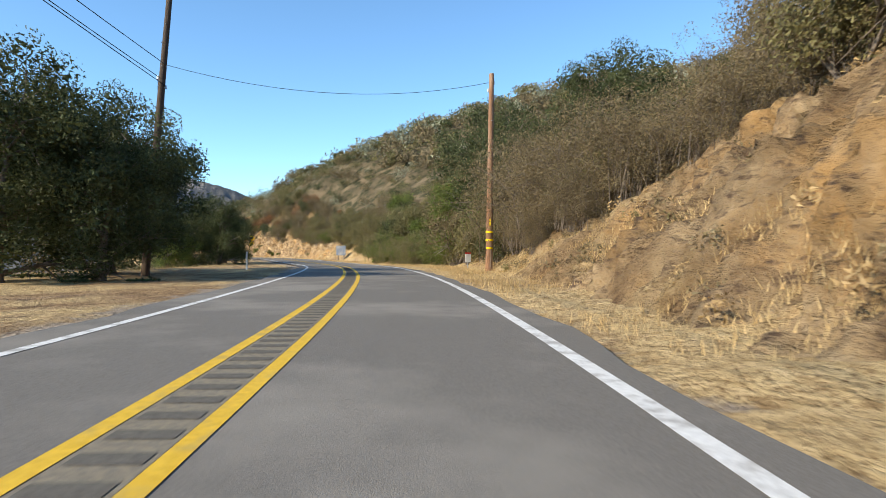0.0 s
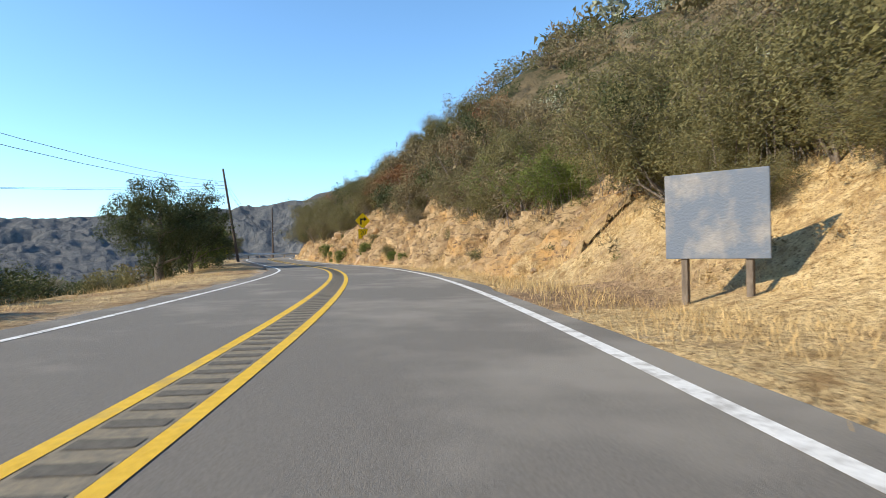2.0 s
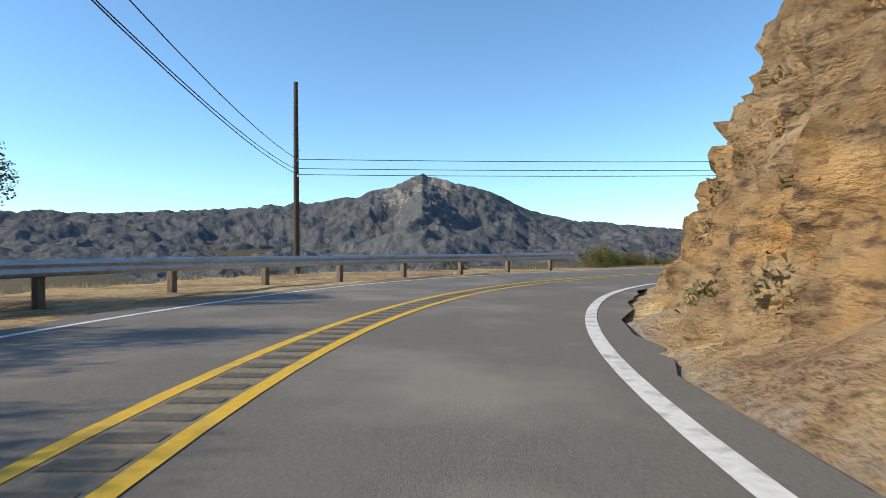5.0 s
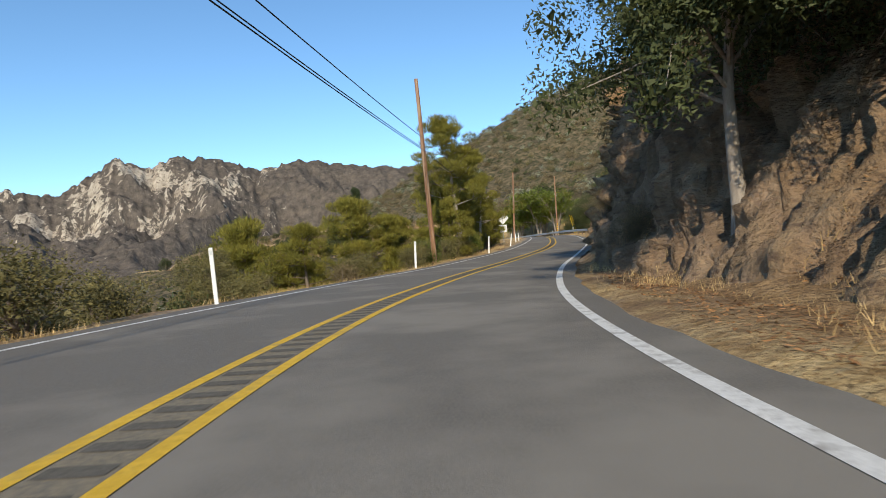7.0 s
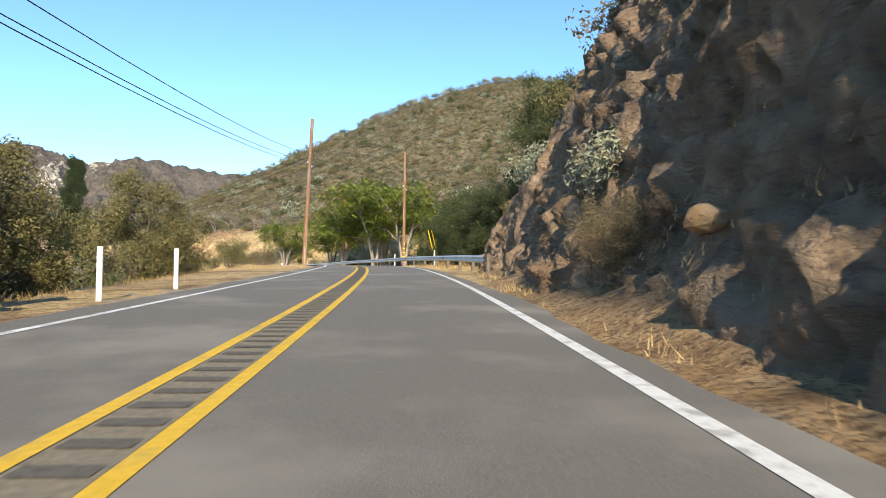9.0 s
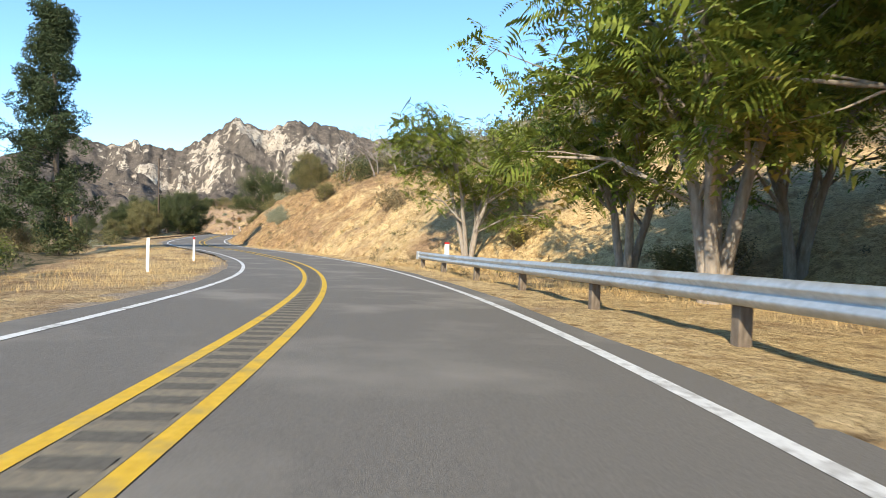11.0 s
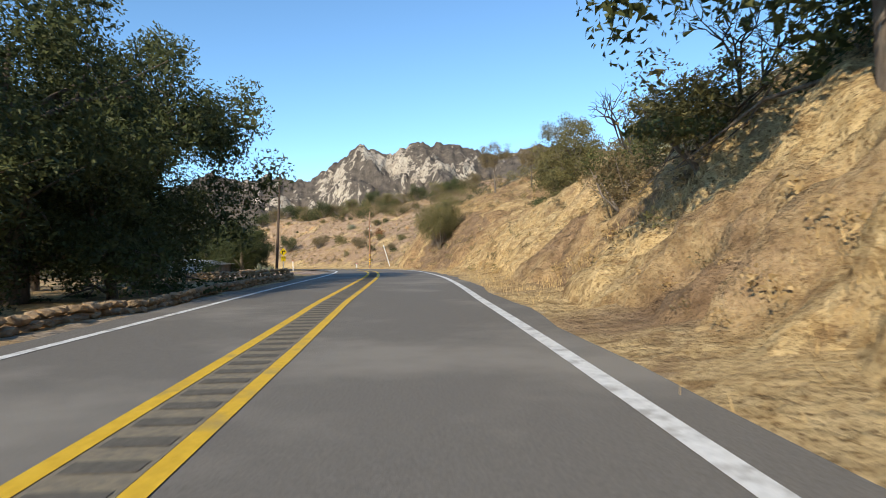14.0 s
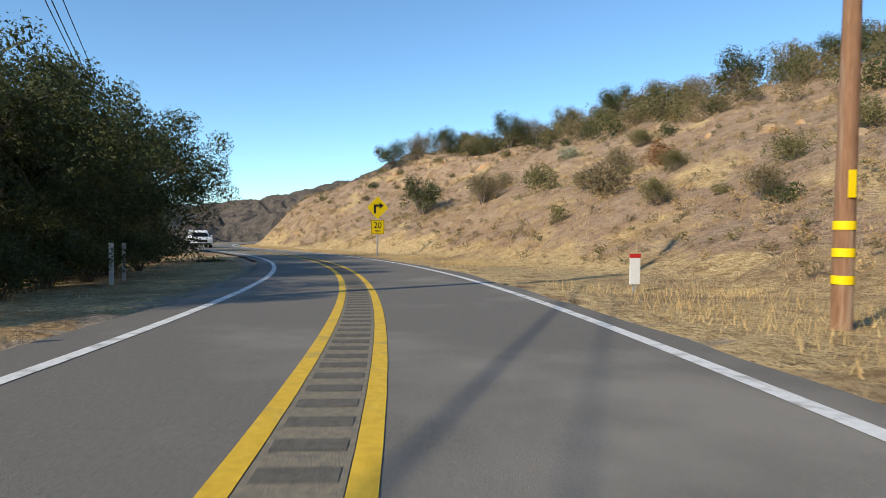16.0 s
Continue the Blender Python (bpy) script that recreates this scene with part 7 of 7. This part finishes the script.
def thicket(name, label, mat, spots, r, s0, s1, per, size, lumps=7):
    """Many shrubs in one mesh."""
    z = land(spots[:, 2], spots[:, 3])[0]
    cs, sz = [], []
    for (k, lat, x, y), h in zip(spots, z):
        s = r.uniform(s0, s1)
        c = ellipsoid(r, lumps, s * 0.75, s * 0.42, s * 0.5, 0.3) + np.array([x, y, h])
        cs.append(crown_points(r, c, per // lumps, 0.36 * s))
        sz.append(np.full(per // lumps * lumps, s))
    pts, scale = np.concatenate(cs), np.concatenate(sz)
    v, f = leaves(pts, size, r)
    v = (v.reshape(-1, 3, 3) - pts[:, None]) * (scale / ((s0 + s1) / 2))[:, None, None] + pts[:, None]
    return tagged(new(name, mesh_of(name, v.reshape(-1, 3), f, [mat])), label, "brush", kind="stuff")


for _i, (_m, _w) in enumerate(((M_OLIVE, "olive green"), (M_BROWN, "dry brown"), (M_OAK, "dark green"))):
    _a, _r = sow(130, 31.4, 38.5, 17.0, 32.0, 360 + _i)
    _b, _ = sow(16, 32.0, 37.5, 3.0, 22.0, 370 + _i)
    _c, _ = sow(14, 23.9, 31.5, 8.0, 20.0, 380 + _i)
    thicket("slope_brush", _w + " brush dotted over the dry slope", _m, _b, _r, 0.4, 0.85, 700, 0.04, 12)
    thicket("ridge_brush", _w + " brush along the top of the ridge", _m, np.concatenate([_a, _c]), _r, 1.0, 2.3, 640, 0.07, 12)
for _i, (_m, _w) in enumerate(((M_OLIVE, "olive green"), (M_BROWN, "dry brown"), (M_OAK, "dark green"), (M_SAGE, "grey green"))):
    _c = (330, 340, 200, 110)[_i]
    _a, _r = sow(int(_c * 0.70), -2.0, 20.5, 4.0, 22.0, 300 + _i, patch=-0.55)
    _a = _a[(_a[:, 0] > 1.5) | (_a[:, 1] > 16)]
    _d, _ = sow(int(_c * 0.30), 20.5, 30.5, 8.0, 24.0, 320 + _i, patch=-0.2)
    thicket("chaparral", _w + " chaparral covering the hillside", _m, np.concatenate([_a, _d]), _r, 0.9, 2.2, 400, 0.085, 13)
    _c = (400, 1050, 330, 430)[_i]
    _a, _ = sow(int(_c * 0.66), -2.0, 20.5, 20.0, 80.0, 340 + _i, patch=-0.6)
    _b, _ = sow(int(_c * 0.16), 20.0, 25.0, 20.0, 70.0, 350 + _i, patch=-0.6)
    _hr = np.random.default_rng(355 + _i)
    _h = np.stack([_hr.uniform(-300, 20, int(_c * 0.8)), _hr.uniform(330, 480, int(_c * 0.8))], -1)
    _h = _h[_h[:, 1] > 330 + 0.45 * np.maximum(-150 - _h[:, 0], 0)]
    _b = np.concatenate([_b, np.concatenate([_h * 0, _h], 1)])
    thicket("far_chaparral", _w + " chaparral covering the upper hillside", _m, np.concatenate([_a, _b]), _r, 1.4, 3.4, 120, 0.26, 10)
    _e, _r = sow((260, 130, 170, 60)[_i], 1.0, 34.0, 2.0, 60.0, 330 + _i, side=-1, patch=-0.3, power=1.3)
    thicket("valley_brush", _w + " brush on the slope falling into the valley", _m, _e, _r, 0.8, 2.2, 360, 0.09, 9)


for _m, _words in ((M_OLIVE, "olive green"), (M_OAK, "dark green"), (M_BROWN, "dry brown"), (M_SAGE, "grey green"), (M_RUST, "rust brown")):
    if FAR_SPOTS[_m]:
        thicket("upper_brush", _words + " brush above the cut banks", _m, np.array(FAR_SPOTS[_m]), np.random.default_rng(641), 0.7, 1.7, 1500, 0.055, 18)
# low dry weeds that roughen the slopes
for _i, (_m, _w, _share) in enumerate(((M_WEED, "straw coloured", 1.0), (M_BROWN, "dry brown", 0.8), (M_OLIVE, "dull green", 0.25))):
    _parts = [sow(int(_n * _share), _k0, _k1, _o0, _o1, 700 + 10 * _i + _j)[0] for _j, (_n, _k0, _k1, _o0, _o1) in enumerate(
        ((700, -0.9, 6.6, 0.2, 8.0), (420, 6.4, 10.2, 0.2, 7.0), (160, 10.2, 14.4, 0.0, 3.0), (240, 20.5, 24.0, -6.0, 6.0), (1100, 23.7, 31.5, 0.1, 12.0), (2600, 31.2, 37.5, 0.5, 32.0)))]
    thicket("dry_weeds", _w + " low weeds scattered over the slopes", _m, np.concatenate(_parts), np.random.default_rng(790 + _i), 0.12, 0.46, 60, 0.03, 4)


# ---- broken faces of the cut banks ----
def blocks(s, h, wide, tall, seed):
    """Broken blocks on a face: how far each stands out with its own tilt, and a number for each."""
    u, v = s / wide, h / tall
    cu, cv = np.floor(u).astype(int), np.floor(v).astype(int)
    best, out, tone = np.full(u.shape, 9.0), np.zeros(u.shape), np.zeros(u.shape)
    for a in (-1, 0, 1):
        for b in (-1, 0, 1):
            i, j = cu + a, cv + b
            g = lambda q: _LATTICE[(i + 37 * q + seed) & 255, (j + 91 * q) & 255]
            du, dv = u - i - g(1), v - j - g(2)
            d = np.abs(du) + np.abs(dv) * 0.9
            near = d < best
            out = np.where(near, g(3) - 0.5 + 0.9 * (g(4) - 0.5) * du + 0.9 * (g(5) - 0.7) * dv, out)
            tone = np.where(near, g(6) * 2 - 1, tone)
            best = np.minimum(best, d)
    return out, tone


def bare_slab(k, e):
    """How bare the brown earth lies on the last bank, by station and distance from the foot of the bank."""
    edge = 0.9 * fbm(k * 4.0 + 2, e / 1.6, 4, 0.6)
    low = np.clip(np.minimum(e - 0.15, 3.6 - e) * 1.6, -1, 1)
    one = np.minimum(k - 26.75, 28.0 - 0.10 * e - k) * 5
    two = np.minimum(k - 30.0, 30.86 - 0.06 * e - k) * 6
    return np.clip((np.minimum(np.maximum(one, two), low) + edge - 0.05) / 0.25, 0, 1)


def bank(name, k0, k1, reach, label, seed, ribs=0.0, cell=0.28, dark_mix=0.0, chunk=0.0):
    """A rough skin over the cut: ledges and ribs standing out from the slope."""
    sel = np.where((RK >= k0) & (RK <= k1))[0]
    seg = np.concatenate([[0], np.cumsum(np.linalg.norm(np.diff(RX[sel], axis=0), axis=1))])
    st = np.arange(0, seg[-1], cell)
    f = np.interp(st, seg, sel)
    pick = lambda arr: np.interp(f, np.arange(len(RK)), arr)
    edge, steep, cut = pick(RIGHT + SHOULDER), pick(STEEP), pick(CUT)
    run = cut / steep + 1.2
    w = np.linspace(0, 1, int(reach / cell))
    S, Wd = np.meshgrid(np.arange(len(st)), w, indexing="ij")
    lat = edge[S] - 0.3 + Wd * (run[S] + 0.4)
    x = pick(RX[:, 0])[S] + lat * np.cos(pick(RH))[S]
    y = pick(RX[:, 1])[S] + lat * np.sin(pick(RH))[S]
    z = land(x, y)[0]
    hgt = z - pick(RZ)[S]
    sl = st[S]
    big = fbm(sl / 3.1 + seed, hgt / 2.0, 4, 0.55)
    ledge = np.abs(fbm(sl / 1.3 + seed, hgt / 0.75 + 0.12 * sl, 4, 0.6))
    block = np.floor(3 * fbm(sl / 0.9 + 7, hgt / 0.6, 2)) / 3
    fade = np.clip(np.minimum(Wd / 0.08, (1 - Wd) / 0.15), 0, 1) * np.clip(np.minimum(S, len(st) - 1 - S) / 12.0, 0, 1)
    rock = pick(ROCKY)[S]
    calm = 1 - 0.6 * min(chunk, 1.0)          # blocky faces are flatter between their joints
    out = fade * (0.15 + calm * (0.55 * big * (0.4 + 0.6 * rock) + (0.5 - ledge) * 0.5 * rock + 0.14 * block * rock)) - 0.10 * (1 - fade)
    rib = np.abs(fbm(sl / 0.9 + seed + 0.12 * hgt, hgt / 4.0, 5, 0.68))
    crumb = fbm(sl / 0.55, hgt / 0.5 + seed, 3, 0.6)
    out = out + fade * (ribs * (0.22 - rib) + 0.09 * crumb)
    warp = sl + 0.22 * hgt + 0.5 * fbm(sl / 2.2, hgt / 2.2 + seed, 2)
    large, tone_a = blocks(warp, hgt + 0.10 * sl, 0.62, 0.50, int(seed))
    small, tone_b = blocks(warp + 31, hgt + 0.10 * sl, 0.26, 0.19, int(seed) + 11)
    stony = chunk * np.clip(0.35 + rock, 0, 1) * np.clip(0.75 + 0.8 * fbm(sl / 4.0 + 3, hgt / 3.0, 3), 0.15, 1.2)
    out = out + fade * stony * (0.50 * large + 0.22 * small)
    butt = 0.0
    if dark_mix:          # a buttress out of the shaded cliff, with sunlight put into its paler tone
        butt = np.exp(-(np.maximum(np.abs(pick(RK)[S] - 16.17 - 0.012 * hgt + 0.02 * big) - 0.018, 0) / 0.02) ** 2) * np.clip((Wd - 0.02) / 0.10, 0, 1) * np.clip((1 - Wd) / 0.2, 0, 1)
        out, tone_a = out + 0.85 * butt * (0.8 + 0.9 * large + 0.5 * small), tone_a + 1.2 * butt
    slab = bare_slab(pick(RK)[S], lat - edge[S]) * (k0 > 20)
    out = out * (1 - 0.2 * slab) - 0.05 * slab
    out = np.maximum(out, -0.12 - 0.6 * np.clip(Wd * 3 - 0.2, 0, 1))
    th = np.arctan(steep)[S]
    x = x - out * np.sin(th) * np.cos(pick(RH))[S]
    y = y - out * np.sin(th) * np.sin(pick(RH))[S]
    z = z + out * np.cos(th)
    n, m = x.shape
    i, j = np.meshgrid(np.arange(n - 1), np.arange(m - 1), indexing="ij")
    q = np.stack([i * m + j, (i + 1) * m + j, (i + 1) * m + j + 1, i * m + j + 1], -1).reshape(-1, 4)
    me = mesh_of(name, np.stack([x, y, z], -1).reshape(-1, 3), q, [M_GROUND])
    attribute(me, "rocky", (1 - slab) * rock * np.clip(1.2 - np.abs(Wd - 0.5), 0, 1) + 0.25 * (chunk > 0.6))
    attribute(me, "raw_earth", np.maximum(pick(RAW)[S], 1.3 * slab))
    attribute(me, "gravel", rock * 0)
    # less of the dark brown on the buttress, painted as if sunlit
    attribute(me, "dark_mix", np.maximum(dark_mix * (1 - 0.5 * butt) * np.clip((pick(RK)[S] - 14.3) / 0.6, 0, 1), 0.30 * slab))
    attribute(me, "brush", rock * 0)
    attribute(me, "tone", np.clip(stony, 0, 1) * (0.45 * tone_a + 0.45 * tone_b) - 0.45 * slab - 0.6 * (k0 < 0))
    return tagged(new(name, me), label, "cut bank", kind="structure")


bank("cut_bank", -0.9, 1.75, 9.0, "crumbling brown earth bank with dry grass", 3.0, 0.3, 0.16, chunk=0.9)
bank("cut_bank", 4.9, 10.2, 9.0, "broken tan rock bank with loose earth and dry grass", 1.0, 0.35, 0.15, chunk=0.7)
bank("cut_bank", 10.2, 14.4, 12.0, "steep tan rock cliff at the road bend", 5.0, 0.35, 0.12, chunk=1.0)
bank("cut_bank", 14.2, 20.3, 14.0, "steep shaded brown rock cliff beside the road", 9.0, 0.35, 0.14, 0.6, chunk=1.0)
bank("cut_bank", 24.0, 31.5, 7.0, "dry earth bank with golden grass", 13.0, 0.28, 0.15, chunk=0.45)


# ---- rocks on the cut faces ----
def boulder(seed):
    bm = bmesh.new()
    bmesh.ops.create_icosphere(bm, subdivisions=2, radius=0.5)
    r = random.Random(seed)
    planes = [Vector((r.gauss(0, 1), r.gauss(0, 1), r.gauss(0, 1))).normalized() for _ in range(9)]
    for v in bm.verts:
        for n in planes:
            d = v.co.dot(n)
            if d > 0.33:
                v.co -= n * (d - 0.33)
        v.co *= 1 + 0.07 * noise.noise(v.co * 5 + Vector((seed, 0, 0)))
    return from_bm("rock", bm, M_ROCK)


BOULDERS = [boulder(s) for s in range(10)]


def rocks(count, k0, k1, o0, o1, seed, s0, s1):
    spots, r = sow(count, k0, k1, o0, o1, seed)
    z = land(spots[:, 2], spots[:, 3])[0]
    for (k, lat, x, y), h in zip(spots, z):
        s = s0 + (s1 - s0) * r.uniform() ** 2.2
        ob = new("rock", BOULDERS[int(r.integers(10))])
        ob.matrix_basis = pose(x, y, h - 0.08 * s, r.uniform(-30, 30), r.uniform(-30, 30), r.uniform(0, 360)) @ Matrix.Diagonal((s, s * r.uniform(0.6, 1.0), s * r.uniform(0.5, 0.9), 1))
        tagged(ob, "angular tan sandstone rock lodged in the cut bank", "rock", "rocks on the cut banks")


for _k, _lat, _s, _t in ((7.14, 4.4, 0.95, 10), (6.72, 2.5, 1.1, 70), (6.82, 2.5, 0.8, 150), (7.35, 3.0, 0.8, 40), (6.6, 4.2, 0.9, 220)):
    _p = place(_k, _lat)
    _o = new("rock", BOULDERS[int(_t / 10) % 10])
    _o.matrix_basis = pose(_p.x, _p.y, ground_at(_p.x, _p.y), 8, 5, _t) @ Matrix.Diagonal((_s * 1.5, _s, _s * 0.9, 1))
    tagged(_o, "large pale sandstone block standing out of the rock bank", "rock", "rocks on the cut banks")
rocks(46, 4.9, 7.2, 0.0, 4.0, 401, 0.15, 0.75)
rocks(90, 6.6, 8.4, 0.4, 6.5, 402, 0.2, 1.3)
rocks(16, 8.2, 10.2, 0.0, 4.0, 403, 0.2, 0.9)
rocks(50, 11.5, 14.2, 0.2, 4.5, 404, 0.2, 1.0)
rocks(30, 14.8, 19.5, 0.1, 4.5, 405, 0.15, 0.7)
rocks(20, 32.3, 34.5, 8.0, 22.0, 406, 0.3, 0.9)
rocks(16, 33.2, 34.8, 9.0, 14.0, 408, 0.5, 1.5)
rocks(40, 35.3, 36.1, 9.0, 18.0, 410, 0.5, 2.0)
rocks(36, -0.6, 1.6, 0.4, 6.0, 409, 0.06, 0.4)
rocks(14, 24.0, 29.5, 0.2, 5.0, 407, 0.1, 0.4)


# ---- dry grass and litter ----
def blades(name, label, mat, spots, r, h0, h1, tuft, wide=0.012, loose=0.3):
    n = len(spots) * tuft
    x = np.repeat(spots[:, 2], tuft) + r.normal(0, loose, n)
    y = np.repeat(spots[:, 3], tuft) + r.normal(0, loose, n)
    z = land(x, y)[0] - 0.03
    a = r.uniform(0, 2 * np.pi, n)
    h = r.uniform(h0, h1, n)
    bend = r.normal(0, 0.35, (n, 2)) * h[:, None]
    wv = np.stack([np.cos(a), np.sin(a)], -1) * wide * r.uniform(0.7, 1.5, (n, 1))
    base = np.stack([x, y, z], -1)
    v = np.stack([base + np.concatenate([wv, np.zeros((n, 1))], 1), base - np.concatenate([wv, np.zeros((n, 1))], 1),
                  base + np.concatenate([bend, h[:, None]], 1)], 1).reshape(-1, 3)
    i = np.arange(n)[:, None] * 3
    return tagged(new(name, mesh_of(name, v, i + np.array([[0, 1, 2]]), [mat])), label, "grass", kind="stuff")


_g = []
for _n, _k0, _k1, _o0, _o1, _seed, _side in ((5200, -0.5, 6.6, -2.2, 2.4, 501, 1), (1500, 6.6, 10.2, -0.7, 1.6, 502, 1), (700, 12, 20, -0.6, 0.8, 503, 1), (2600, 20.0, 24.0, -8.0, 0.5, 504, 1), (7000, 23.7, 32.0, -0.8, 6.5, 505, 1),
                                             (3600, 31.6, 37.0, -3.4, 5.0, 506, 1), (1500, 0, 12, -2.0, 1.2, 507, -1), (900, 12, 20, -0.8, 1.2, 508, -1), (1800, 20.0, 26.0, -4.0, 2.0, 509, -1), (250, 32, 37, -3.0, 1.0, 510, -1),
                                             (1200, 29.0, 34.0, 5.0, 26.0, 511, 1)):
    _g.append(sow(_n, _k0, _k1, _o0, _o1, _seed, side=_side, patch=-0.55, patch_scale=4.0)[0])
_g = np.concatenate(_g)
_g = _g[(_g[:, 0] < 26) | (_g[:, 0] > 31.4) | (bare_slab(_g[:, 0], _g[:, 1] - np.interp(_g[:, 0], RK, RIGHT + SHOULDER)) < 0.4) | (_g[:, 1] < 0)]
blades("dry_grass", "tufts of dry golden grass along the road", M_STRAW, _g, np.random.default_rng(9), 0.05, 0.22, 15, 0.006)
_l, _r = sow(5200, 14.2, 16.2, -1.6, 1.2, 520)
_q, _ = sow(900, 10.4, 13.9, -0.8, 0.8, 521)
_lz = np.concatenate([_l, _q])
_c = np.stack([_lz[:, 2], _lz[:, 3], land(_lz[:, 2], _lz[:, 3])[0] + 0.03], -1)
_v, _f = leaves(_c, 0.042, _r, 3.0)
_v = _v.reshape(-1, 3, 3)
_v[:, :, 2] = _c[:, None, 2] + 0.3 * (_v[:, :, 2] - _c[:, None, 2]) - 0.02
_v = _v.reshape(-1, 3)
tagged(new("leaf_litter", mesh_of("litter", _v, _f, [M_LITTER])), "fallen brown leaves below the shaded bank", "leaf litter", kind="stuff")
